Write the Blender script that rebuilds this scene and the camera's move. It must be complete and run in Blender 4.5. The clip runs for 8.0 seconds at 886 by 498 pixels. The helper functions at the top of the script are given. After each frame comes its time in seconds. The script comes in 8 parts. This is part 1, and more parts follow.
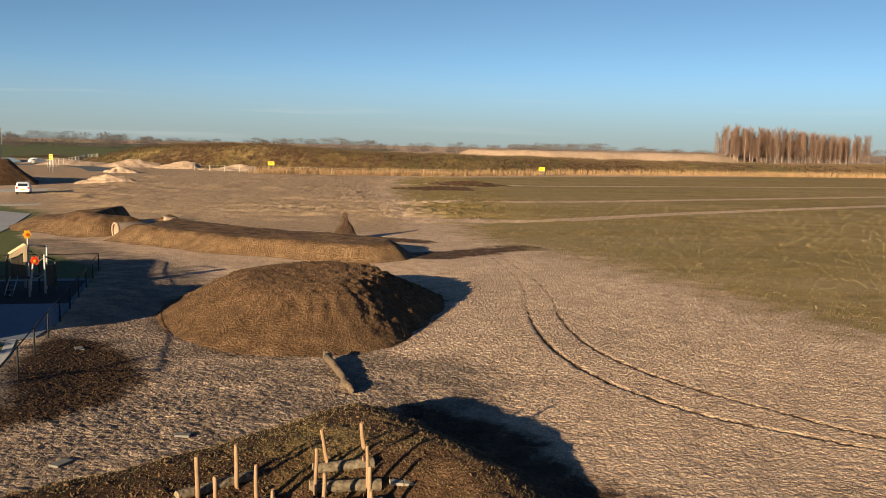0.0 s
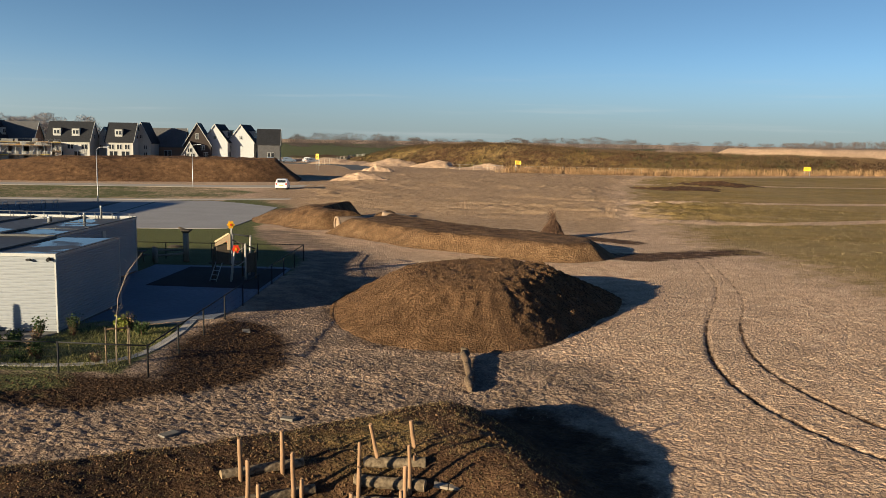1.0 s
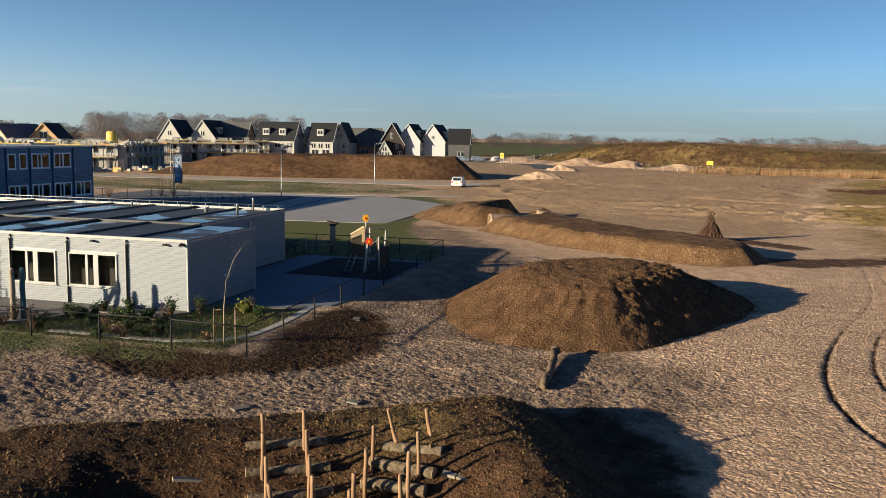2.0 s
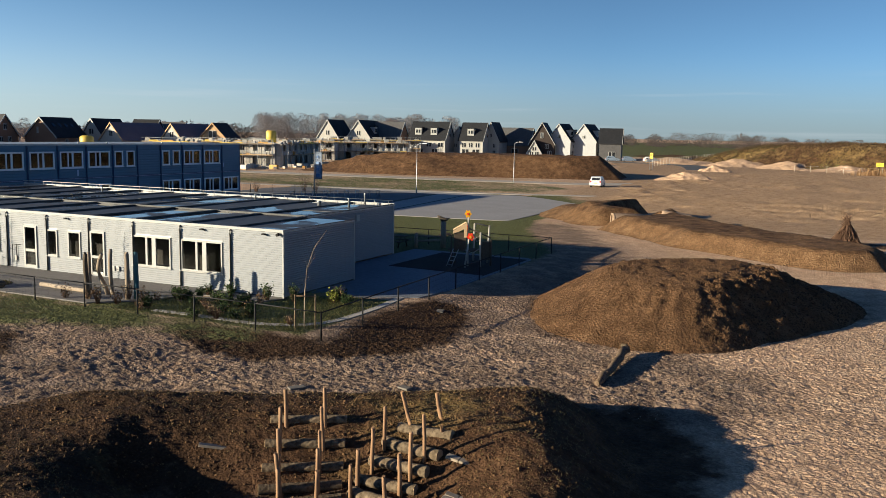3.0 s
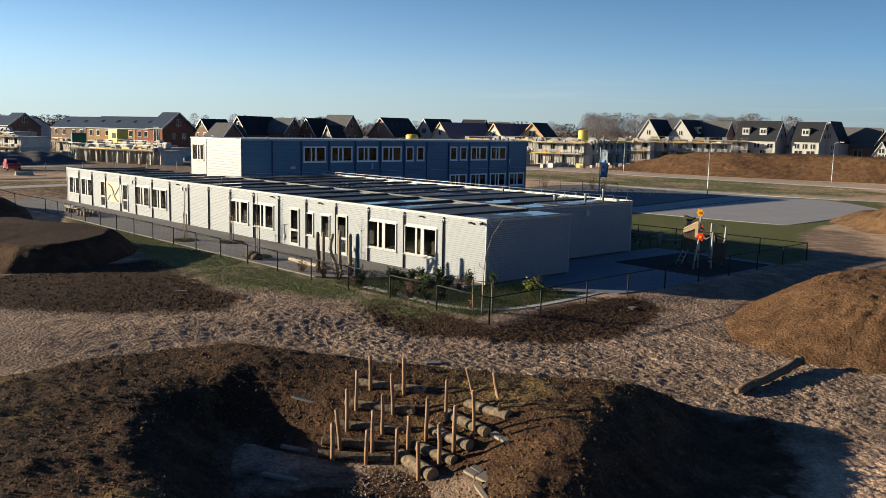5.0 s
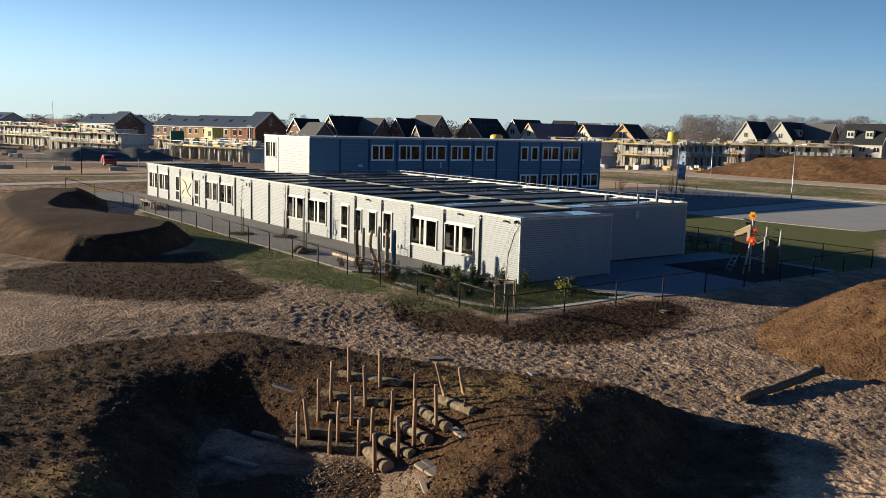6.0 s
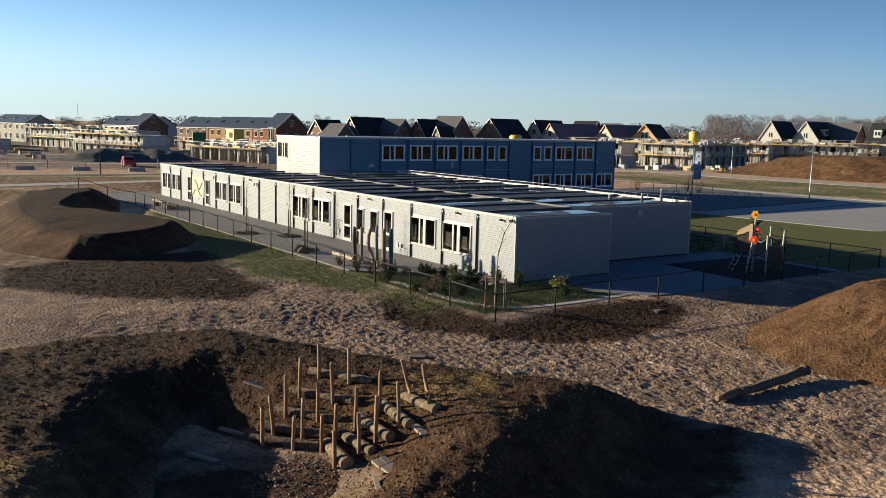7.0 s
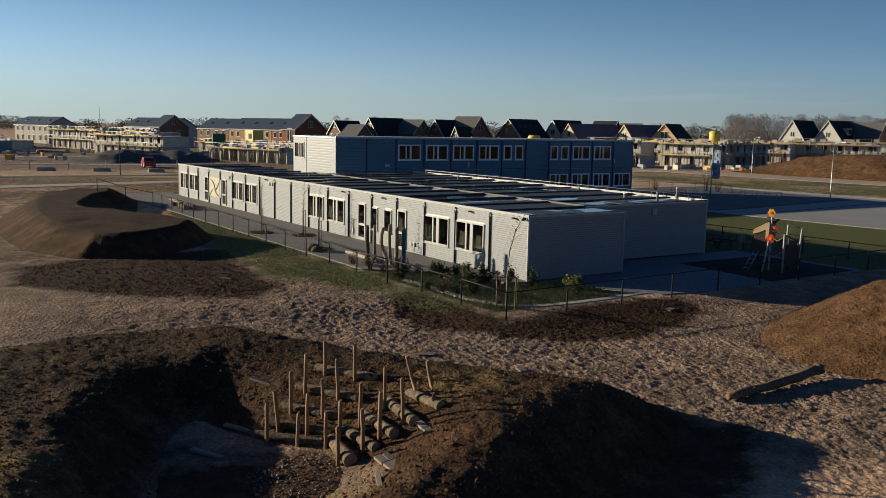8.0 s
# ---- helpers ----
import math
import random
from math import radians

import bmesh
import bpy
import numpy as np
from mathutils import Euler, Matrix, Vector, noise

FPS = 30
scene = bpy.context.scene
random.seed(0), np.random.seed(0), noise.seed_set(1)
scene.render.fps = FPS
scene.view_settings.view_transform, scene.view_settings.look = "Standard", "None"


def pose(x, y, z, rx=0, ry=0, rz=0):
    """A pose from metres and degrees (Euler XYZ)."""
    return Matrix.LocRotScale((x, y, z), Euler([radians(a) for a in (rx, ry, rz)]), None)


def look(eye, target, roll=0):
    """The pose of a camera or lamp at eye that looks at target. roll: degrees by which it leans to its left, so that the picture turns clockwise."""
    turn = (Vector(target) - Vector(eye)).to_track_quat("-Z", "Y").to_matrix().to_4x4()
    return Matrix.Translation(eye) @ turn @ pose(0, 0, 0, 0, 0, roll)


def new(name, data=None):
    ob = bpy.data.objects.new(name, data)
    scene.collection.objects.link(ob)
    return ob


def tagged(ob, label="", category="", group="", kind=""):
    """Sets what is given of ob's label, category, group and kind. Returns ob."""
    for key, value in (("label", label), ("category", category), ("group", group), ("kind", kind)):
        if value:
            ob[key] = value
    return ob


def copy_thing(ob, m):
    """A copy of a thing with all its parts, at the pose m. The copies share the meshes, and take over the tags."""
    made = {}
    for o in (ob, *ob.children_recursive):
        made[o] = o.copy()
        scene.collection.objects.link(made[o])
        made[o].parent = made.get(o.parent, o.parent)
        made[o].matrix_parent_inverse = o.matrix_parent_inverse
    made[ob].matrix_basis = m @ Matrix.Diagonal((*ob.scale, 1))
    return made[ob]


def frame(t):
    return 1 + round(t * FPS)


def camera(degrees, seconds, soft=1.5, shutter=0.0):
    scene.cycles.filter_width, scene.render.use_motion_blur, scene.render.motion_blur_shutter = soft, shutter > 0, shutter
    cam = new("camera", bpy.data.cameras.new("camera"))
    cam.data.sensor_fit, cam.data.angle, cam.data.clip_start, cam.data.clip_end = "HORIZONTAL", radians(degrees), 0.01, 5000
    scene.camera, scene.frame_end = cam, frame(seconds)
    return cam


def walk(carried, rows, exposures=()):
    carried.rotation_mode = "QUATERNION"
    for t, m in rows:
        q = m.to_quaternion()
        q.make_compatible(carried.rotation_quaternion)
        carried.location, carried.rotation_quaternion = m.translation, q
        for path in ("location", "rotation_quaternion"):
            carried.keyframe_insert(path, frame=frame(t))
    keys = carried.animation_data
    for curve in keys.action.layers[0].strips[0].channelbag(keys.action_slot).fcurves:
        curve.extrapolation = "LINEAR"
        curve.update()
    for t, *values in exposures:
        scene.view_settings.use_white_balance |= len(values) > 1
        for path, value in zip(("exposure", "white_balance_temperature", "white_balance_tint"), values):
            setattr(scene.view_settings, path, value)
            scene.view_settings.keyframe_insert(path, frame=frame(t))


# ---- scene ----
cam = camera(54.0, 8.0, soft=0.6)
METRES, EYE, TILT, LEAN, TURN = 21.8, 7.68, 0.3, 0.5, 0.0
ROWS = [
    (0.0, 0.0, 0.0, 0.0, 0.22, -7.11, -1.74),
    (0.5, 0.0939, 0.0317, -0.001, 8.2, -7.38, -1.51),
    (1.0, 0.1892, 0.065, -0.0036, 17.39, -7.57, -1.31),
    (1.5, 0.2741, 0.0948, -0.0048, 24.48, -7.73, -1.26),
    (3.0, 0.4774, 0.1888, -0.012, 40.86, -8.07, -1.21),
    (3.5, 0.5328, 0.2257, -0.0142, 45.81, -8.17, -1.18),
    (4.0, 0.5889, 0.2731, -0.0164, 51.63, -8.28, -1.16),
    (4.5, 0.6308, 0.3195, -0.0186, 56.81, -8.35, -1.12),
    (5.0, 0.6704, 0.3774, -0.0211, 62.71, -8.46, -1.09),
    (6.5, 0.7354, 0.5388, -0.0282, 70.21, -8.51, -1.43),
    (7.0, 0.7416, 0.5585, -0.03, 70.81, -8.49, -1.21),
    (7.5, 0.7438, 0.5691, -0.0332, 71.4, -8.46, -1.11),
    (8.0, 0.7426, 0.5748, -0.0356, 72.1, -8.45, -1.0),
]
EXPOSURE = [(0.0, 1.38, 6600, 1), (1.0, 1.26, 6350, 1), (1.5, 1.27, 6200, 1), (3.0, 1.30, 5900, 1), (7.5, 1.30, 5900, 1), (8.0, 0.72, 6000, 1)]
walk(cam, [(t, pose(0, 0, EYE, TILT, LEAN, TURN) @ pose(METRES * x, METRES * y, METRES * z, 90 + pitch, roll, yaw)) for t, x, y, z, yaw, pitch, roll in ROWS], EXPOSURE)

# ---- daylight: a low winter sun and a clear sky ----
SUN_X, SUN_Y, SUN_UP = -0.538, -0.843, 11.4      # where the sun stands, and its height in degrees
world = bpy.data.worlds.new("sky")
scene.world = world
world.use_nodes = True
sky = world.node_tree.nodes.new("ShaderNodeTexSky")
sky.sky_type, sky.sun_disc = "NISHITA", False
sky.sun_elevation, sky.sun_rotation = radians(SUN_UP), math.atan2(SUN_X, SUN_Y)
sky.air_density, sky.dust_density, sky.ozone_density = 0.42, 0.2, 1.5
back = world.node_tree.nodes["Background"]
back.inputs["Strength"].default_value = 0.0445
wt = world.node_tree
ray_up = wt.nodes.new("ShaderNodeSeparateXYZ")
wt.links.new(wt.nodes.new("ShaderNodeTexCoord").outputs["Generated"], ray_up.inputs[0])
thin = wt.nodes.new("ShaderNodeMapRange")          # winter haze, thickest at the horizon
thin.interpolation_type = "SMOOTHERSTEP"
thin.inputs[1].default_value, thin.inputs[2].default_value, thin.inputs[3].default_value, thin.inputs[4].default_value = -0.02, 0.11, 0.85, 0.0
wt.links.new(ray_up.outputs[2], thin.inputs[0])
hazed = wt.nodes.new("ShaderNodeMix")
hazed.data_type = "RGBA"
wt.links.new(thin.outputs[0], hazed.inputs[0])
wt.links.new(sky.outputs[0], hazed.inputs[6])
hazed.inputs[7].default_value = (2.95, 3.0, 3.2, 1)
# the air glows towards the low sun
toward = wt.nodes.new("ShaderNodeVectorMath")
toward.operation = "DOT_PRODUCT"
wt.links.new(ray_up.inputs[0].links[0].from_socket, toward.inputs[0])
toward.inputs[1].default_value = (SUN_X, SUN_Y, 0.0)
near_sun = wt.nodes.new("ShaderNodeMapRange")
near_sun.inputs[1].default_value, near_sun.inputs[2].default_value = -0.45, 1.0
wt.links.new(toward.outputs["Value"], near_sun.inputs[0])
low_air = wt.nodes.new("ShaderNodeMapRange")
low_air.interpolation_type = "SMOOTHERSTEP"
low_air.inputs[1].default_value, low_air.inputs[2].default_value, low_air.inputs[3].default_value, low_air.inputs[4].default_value = -0.05, 0.4, 1.0, 0.0
wt.links.new(ray_up.outputs[2], low_air.inputs[0])
glow = wt.nodes.new("ShaderNodeMath")
glow.operation = "MULTIPLY"
wt.links.new(near_sun.outputs[0], glow.inputs[0])
wt.links.new(low_air.outputs[0], glow.inputs[1])
def sky_step(lo, hi, a, b, source):
    """A smooth share from a to b as the source goes from lo to hi."""
    n = wt.nodes.new("ShaderNodeMapRange")
    n.interpolation_type = "SMOOTHSTEP"
    for k, v in enumerate((lo, hi, a, b)):
        n.inputs[k + 1].default_value = v
    wt.links.new(source, n.inputs[0])
    return n.outputs[0]


def sky_mix(share, a, b, how="MIX"):
    n = wt.nodes.new("ShaderNodeMix")
    n.data_type, n.blend_type = "RGBA", how
    for sock, v in ((n.inputs[0], share), (n.inputs[6], a), (n.inputs[7], b)):
        if isinstance(v, tuple):
            sock.default_value = (*v, 1)
        else:
            wt.links.new(v, sock)
    return n.outputs[2]


glow_tint = sky_mix(sky_step(0.02, 0.20, 0.0, 1.0, ray_up.outputs[2]), (4.9, 4.7, 4.2), (1.6, 3.1, 5.0))
lit_air = sky_mix(glow.outputs[0], hazed.outputs[2], glow_tint, "ADD")
# a clear sky deepens towards the zenith
deep_blue = sky_mix(sky_step(0.12, 0.6, 0.0, 1.0, ray_up.outputs[2]), (1.01, 1.07, 1.045), (0.60, 0.95, 1.35))
clear_sky = wt.nodes.new("ShaderNodeMix")
clear_sky.data_type, clear_sky.blend_type = "RGBA", "MULTIPLY"
clear_sky.inputs[0].default_value = 1.0
wt.links.new(lit_air, clear_sky.inputs[6])
wt.links.new(deep_blue, clear_sky.inputs[7])
# thin streaks of high cloud over the horizon
wisp = wt.nodes.new("ShaderNodeMapping")
wisp.inputs["Scale"].default_value = (1.6, 1.6, 42.0)
wt.links.new(ray_up.inputs[0].links[0].from_socket, wisp.inputs["Vector"])
veil = wt.nodes.new("ShaderNodeTexNoise")
veil.inputs["Scale"].default_value, veil.inputs["Detail"].default_value, veil.inputs["Roughness"].default_value = 1.9, 5.0, 0.55
wt.links.new(wisp.outputs[0], veil.inputs["Vector"])
cloud = wt.nodes.new("ShaderNodeMath")
cloud.operation = "MULTIPLY"
wt.links.new(sky_step(0.54, 0.76, 0.0, 0.22, veil.outputs["Fac"]), cloud.inputs[0])
wt.links.new(sky_step(0.05, 0.085, 1.0, 0.0, ray_up.outputs[2]), cloud.inputs[1])
wt.links.new(sky_mix(cloud.outputs[0], clear_sky.outputs[2], (6.2, 6.2, 6.4)), back.inputs["Color"])
sun = new("sun", bpy.data.lights.new("sun", "SUN"))
sun.data.energy, sun.data.angle, sun.data.color = 5.0, radians(0.5), (1.0, 0.79, 0.55)
reach = math.tan(radians(SUN_UP)) * math.hypot(SUN_X, SUN_Y)
sun.matrix_world = look((SUN_X * 50, SUN_Y * 50, reach * 50), (0, 0, 0))


# ---- materials ----
def shader(name, rough=0.8, metal=0.0, spec=0.5):
    m = bpy.data.materials.new(name)
    m.use_nodes = True
    nt = m.node_tree
    b = nt.nodes["Principled BSDF"]
    b.inputs["Roughness"].default_value = rough
    b.inputs["Metallic"].default_value = metal
    b.inputs["Specular IOR Level"].default_value = spec
    return m, nt, b


def node(nt, kind, links=(), **values):
    """A node with its settings; links: (input, socket) pairs; values of inputs by position as i0, i1 ..."""
    n = nt.nodes.new(kind)
    for k, v in values.items():
        if k[0] == "i" and k[1:].isdigit():
            n.inputs[int(k[1:])].default_value = v
        elif k == "op":
            n.operation = v
    for name, sock in links:
        nt.links.new(sock, n.inputs[name])
    return n


def noise_at(nt, coord, scale, detail=4.0, rough=0.55, warp=0.0):
    n = nt.nodes.new("ShaderNodeTexNoise")
    n.inputs["Scale"].default_value = scale
    n.inputs["Detail"].default_value = detail
    n.inputs["Roughness"].default_value = rough
    n.inputs["Distortion"].default_value = warp
    nt.links.new(coord, n.inputs["Vector"])
    return n.outputs["Fac"]


def ramp(nt, fac, *stops):
    n = nt.nodes.new("ShaderNodeValToRGB")
    el = n.color_ramp.elements
    while len(el) < len(stops):
        el.new(0.5)
    for e, (p, c) in zip(el, stops):
        e.position, e.color = p, (*c, 1)
    nt.links.new(fac, n.inputs[0])
    return n.outputs[0]


def mix(nt, fac, a, b, how="MIX"):
    n = nt.nodes.new("ShaderNodeMix")
    n.data_type, n.blend_type = "RGBA", how
    for sock, v in ((n.inputs[0], fac), (n.inputs[6], a), (n.inputs[7], b)):
        if isinstance(v, (float, int)):
            sock.default_value = v
        elif isinstance(v, tuple):
            sock.default_value = (*v, 1)
        else:
            nt.links.new(v, sock)
    return n.outputs[2]


def relief(nt, b, height, depth, strength=1.0):
    n = nt.nodes.new("ShaderNodeBump")
    n.inputs["Strength"].default_value = strength
    n.inputs["Distance"].default_value = depth
    nt.links.new(height, n.inputs["Height"])
    nt.links.new(n.outputs[0], b.inputs["Normal"])


def surface(name, dark, light, scale=6.0, rough=0.8, metal=0.0, bump=0.0, fine=6.0, stain=0.25, spec=0.5, stretch=(1, 1, 1), vary=0.0):
    """A plain surface: grain between two colours, broader stains, fine relief, and a shift from piece to piece."""
    m, nt, b = shader(name, rough, metal, spec)
    tc = nt.nodes.new("ShaderNodeTexCoord").outputs["Object"]
    mp = nt.nodes.new("ShaderNodeMapping")
    mp.inputs["Scale"].default_value = stretch
    nt.links.new(tc, mp.inputs["Vector"])
    at = mp.outputs[0]
    g = noise_at(nt, at, scale * fine, 5)
    s = noise_at(nt, at, scale, 3)
    col = ramp(nt, g, (0.3, dark), (0.7, light))
    mean = tuple((p + q) * 0.5 for p, q in zip(dark, light))
    worn = tuple(c * (1 - stain) for c in mean)
    k = ramp(nt, s, (0.35, (0, 0, 0)), (0.75, (1, 1, 1)))
    col = mix(nt, node(nt, "ShaderNodeMath", [(0, k)], i1=0.6, op="MULTIPLY").outputs[0], col, worn)
    if vary:
        info = nt.nodes.new("ShaderNodeObjectInfo")
        v = node(nt, "ShaderNodeMapRange", [(0, info.outputs["Random"])], i3=1 - vary, i4=1 + vary).outputs[0]
        hsv = nt.nodes.new("ShaderNodeHueSaturation")
        nt.links.new(v, hsv.inputs["Value"])
        nt.links.new(col, hsv.inputs["Color"])
        col = hsv.outputs[0]
    nt.links.new(col, b.inputs["Base Color"])
    rr = node(nt, "ShaderNodeMapRange", [(0, s)], i3=max(rough - 0.12, 0.02), i4=min(rough + 0.12, 1)).outputs[0]
    nt.links.new(rr, b.inputs["Roughness"])
    if bump:
        relief(nt, b, g, bump)
    return m


def attribute(nt, name):
    n = nt.nodes.new("ShaderNodeAttribute")
    n.attribute_name = name
    return n.outputs["Fac"]


def frayed(nt, at, mask, scale, width=0.25):
    """A painted zone's mask with its border broken up by noise."""
    n = noise_at(nt, at, scale, 6, 0.65)
    s = node(nt, "ShaderNodeMath", [(0, n)], i1=0.5, op="SUBTRACT").outputs[0]
    a = node(nt, "ShaderNodeMath", [(0, s)], i1=1.5, op="MULTIPLY").outputs[0]
    t = node(nt, "ShaderNodeMath", [(0, mask), (1, a)], op="ADD").outputs[0]
    return node(nt, "ShaderNodeMapRange", [(0, t)], i1=0.5 - width, i2=0.5 + width).outputs[0]


def earth(name, with_zones=True, body="sand", cell=6.5, deep=0.19, crumb=0.3):
    """Sand, turf and dug soil in one material, told apart by the zones laid on the mesh."""
    m, nt, b = shader(name, 0.95, 0.0, 0.15)
    at = nt.nodes.new("ShaderNodeTexCoord").outputs["Object"]
    big, mid, tiny = noise_at(nt, at, 0.16, 4), noise_at(nt, at, 1.3, 5), noise_at(nt, at, 16.0, 5, 0.65)
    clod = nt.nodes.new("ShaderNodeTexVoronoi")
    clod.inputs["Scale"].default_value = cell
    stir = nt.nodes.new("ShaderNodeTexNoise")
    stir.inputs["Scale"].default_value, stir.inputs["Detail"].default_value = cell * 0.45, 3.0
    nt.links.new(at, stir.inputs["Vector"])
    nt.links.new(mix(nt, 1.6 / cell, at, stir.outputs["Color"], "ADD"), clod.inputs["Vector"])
    sand = ramp(nt, mid, (0.25, (0.369, 0.250, 0.168)), (0.5, (0.558, 0.378, 0.250)), (0.75, (0.666, 0.482, 0.331)))
    sand = mix(nt, ramp(nt, big, (0.4, (0, 0, 0)), (0.7, (0.55, 0.55, 0.55))), sand, (0.36, 0.25, 0.165))
    sand = mix(nt, 0.5, sand, ramp(nt, tiny, (0.3, (0.5, 0.5, 0.5)), (0.7, (1.25, 1.25, 1.25))), "MULTIPLY")
    soil = ramp(nt, mid, (0.3, (0.045, 0.023, 0.011)), (0.55, (0.090, 0.048, 0.025)), (0.8, (0.154, 0.086, 0.044)))
    soil = mix(nt, 0.5, soil, ramp(nt, tiny, (0.3, (0.45, 0.45, 0.45)), (0.7, (1.4, 1.4, 1.4))), "MULTIPLY")
    turf = ramp(nt, noise_at(nt, at, 0.35, 6, 0.7), (0.3, (0.162, 0.112, 0.032)), (0.5, (0.259, 0.172, 0.059)), (0.72, (0.389, 0.264, 0.107)))
    turf = mix(nt, 0.6, turf, ramp(nt, noise_at(nt, at, 24.0, 4, 0.7), (0.3, (0.4, 0.42, 0.35)), (0.7, (1.4, 1.35, 1.25))), "MULTIPLY")
    patch = nt.nodes.new("ShaderNodeMapping")
    patch.inputs["Scale"].default_value = (0.25, 1.0, 1.0)
    nt.links.new(at, patch.inputs["Vector"])
    turf = mix(nt, ramp(nt, noise_at(nt, patch.outputs[0], 0.11, 5, 0.65), (0.42, (0, 0, 0)), (0.68, (0.8, 0.8, 0.8))), turf, (0.31, 0.222, 0.108))
    turf = mix(nt, ramp(nt, noise_at(nt, patch.outputs[0], 0.045, 4, 0.6), (0.45, (0, 0, 0)), (0.7, (0.6, 0.6, 0.6))), turf, (0.17, 0.125, 0.042))
    lawn = ramp(nt, tiny, (0.3, (0.047, 0.053, 0.016)), (0.5, (0.105, 0.110, 0.038)), (0.75, (0.182, 0.181, 0.076)))
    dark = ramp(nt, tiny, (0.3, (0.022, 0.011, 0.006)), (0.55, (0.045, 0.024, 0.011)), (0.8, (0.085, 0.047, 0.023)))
    loam = ramp(nt, mid, (0.3, (0.093, 0.050, 0.023)), (0.55, (0.158, 0.087, 0.043)), (0.8, (0.245, 0.143, 0.076)))
    loam = mix(nt, 0.5, loam, ramp(nt, tiny, (0.3, (0.45, 0.45, 0.45)), (0.7, (1.4, 1.4, 1.4))), "MULTIPLY")
    tan = ramp(nt, mid, (0.25, (0.120, 0.067, 0.033)), (0.5, (0.191, 0.111, 0.056)), (0.78, (0.293, 0.179, 0.096)))
    tan = mix(nt, 0.5, tan, ramp(nt, tiny, (0.3, (0.5, 0.5, 0.5)), (0.7, (1.35, 1.35, 1.35))), "MULTIPLY")
    pale = ramp(nt, mid, (0.25, (0.272, 0.175, 0.101)), (0.5, (0.373, 0.248, 0.149)), (0.75, (0.477, 0.335, 0.210)))
    pale = mix(nt, 0.5, pale, ramp(nt, tiny, (0.3, (0.55, 0.55, 0.55)), (0.7, (1.25, 1.25, 1.25))), "MULTIPLY")
    worn = ramp(nt, mid, (0.25, (0.148, 0.103, 0.073)), (0.5, (0.222, 0.156, 0.111)), (0.75, (0.296, 0.216, 0.159)))
    worn = mix(nt, 0.6, worn, ramp(nt, tiny, (0.3, (0.45, 0.45, 0.45)), (0.7, (1.4, 1.4, 1.4))), "MULTIPLY")
    base = {"sand": sand, "soil": soil, "tan": tan, "loam": loam}[body]
    col = base
    if with_zones:
        for zone, paint, scale in (("worn", worn, 0.6), ("soil", soil, 1.4), ("dark", dark, 1.1), ("turf", turf, 0.5), ("lawn", lawn, 1.2), ("pale", pale, 1.5)):
            col = mix(nt, frayed(nt, at, attribute(nt, zone), scale), col, paint)
    # gaps between clods darkened in colour, for shade the bump can't cast
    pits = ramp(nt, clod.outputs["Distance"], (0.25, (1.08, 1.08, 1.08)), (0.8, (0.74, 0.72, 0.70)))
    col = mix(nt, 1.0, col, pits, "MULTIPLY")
    nt.links.new(col, b.inputs["Base Color"])
    h = node(nt, "ShaderNodeMath", [(0, clod.outputs["Distance"])], i1=-crumb, op="MULTIPLY").outputs[0]
    h = node(nt, "ShaderNodeMath", [(0, h), (1, noise_at(nt, at, cell * 0.85, 6, 0.66))], op="ADD").outputs[0]
    relief(nt, b, h, deep, 1.0)
    return m


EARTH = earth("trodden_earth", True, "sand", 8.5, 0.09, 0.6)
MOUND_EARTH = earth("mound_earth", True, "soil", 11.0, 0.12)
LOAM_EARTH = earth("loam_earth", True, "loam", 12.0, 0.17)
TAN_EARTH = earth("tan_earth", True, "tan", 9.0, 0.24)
WHITE_METAL = surface("white_sheet_metal", (0.198, 0.211, 0.231), (0.23, 0.244, 0.265), 0.5, 0.5, 0, 0, 8, 0.08)
TRIM_WHITE = surface("white_painted_trim", (0.31, 0.308, 0.298), (0.37, 0.366, 0.352), 1.0, 0.4, 0, 0, 8, 0.1)
BLUE_METAL = surface("blue_sheet_metal", (0.045, 0.122, 0.20), (0.053, 0.138, 0.225), 0.5, 0.4, 0, 0, 8, 0.12)
# white frame paint lightened over TRIM_WHITE, for windows standing in shade
FRAME_PALE = surface("pale_window_frame", (0.62, 0.65, 0.68), (0.70, 0.73, 0.76), 1.0, 0.4, 0, 0, 8, 0.08)
BLUE_TRIM = surface("pale_blue_frame", (0.30, 0.40, 0.55), (0.36, 0.46, 0.6), 1.0, 0.4, 0, 0, 8, 0.1)
BLUE_DARK = surface("dark_blue_trim", (0.020, 0.045, 0.11), (0.026, 0.055, 0.13), 1.0, 0.45, 0, 0, 8, 0.1)
BLACK_METAL = surface("black_coated_steel", (0.012, 0.012, 0.013), (0.022, 0.022, 0.023), 2.0, 0.75, 0.0, 0, 6, 0.2, 0.2)
GREY_METAL = surface("galvanised_steel", (0.30, 0.31, 0.32), (0.42, 0.43, 0.44), 2.0, 0.45, 0.6, 0, 6, 0.2)
PIPE_BLACK = surface("black_plastic_pipe", (0.018, 0.018, 0.018), (0.03, 0.03, 0.03), 2.0, 0.5, 0, 0, 6, 0.2)
STAKE_WOOD = surface("peeled_pine", (0.22, 0.125, 0.066), (0.33, 0.20, 0.112), 1.5, 0.75, 0, 0.004, 10, 0.3, 0.3, (4, 4, 0.5), 0.15)
LOG_BARK = surface("weathered_log", (0.045, 0.03, 0.018), (0.25, 0.19, 0.125), 2.2, 0.9, 0, 0.025, 5, 0.45, 0.2, (1, 1, 1), 0.2)
LOG_END = surface("cut_log_end", (0.20, 0.14, 0.08), (0.36, 0.26, 0.155), 4.0, 0.9, 0, 0.006, 6, 0.4, 0.2, (1, 1, 1), 0.15)
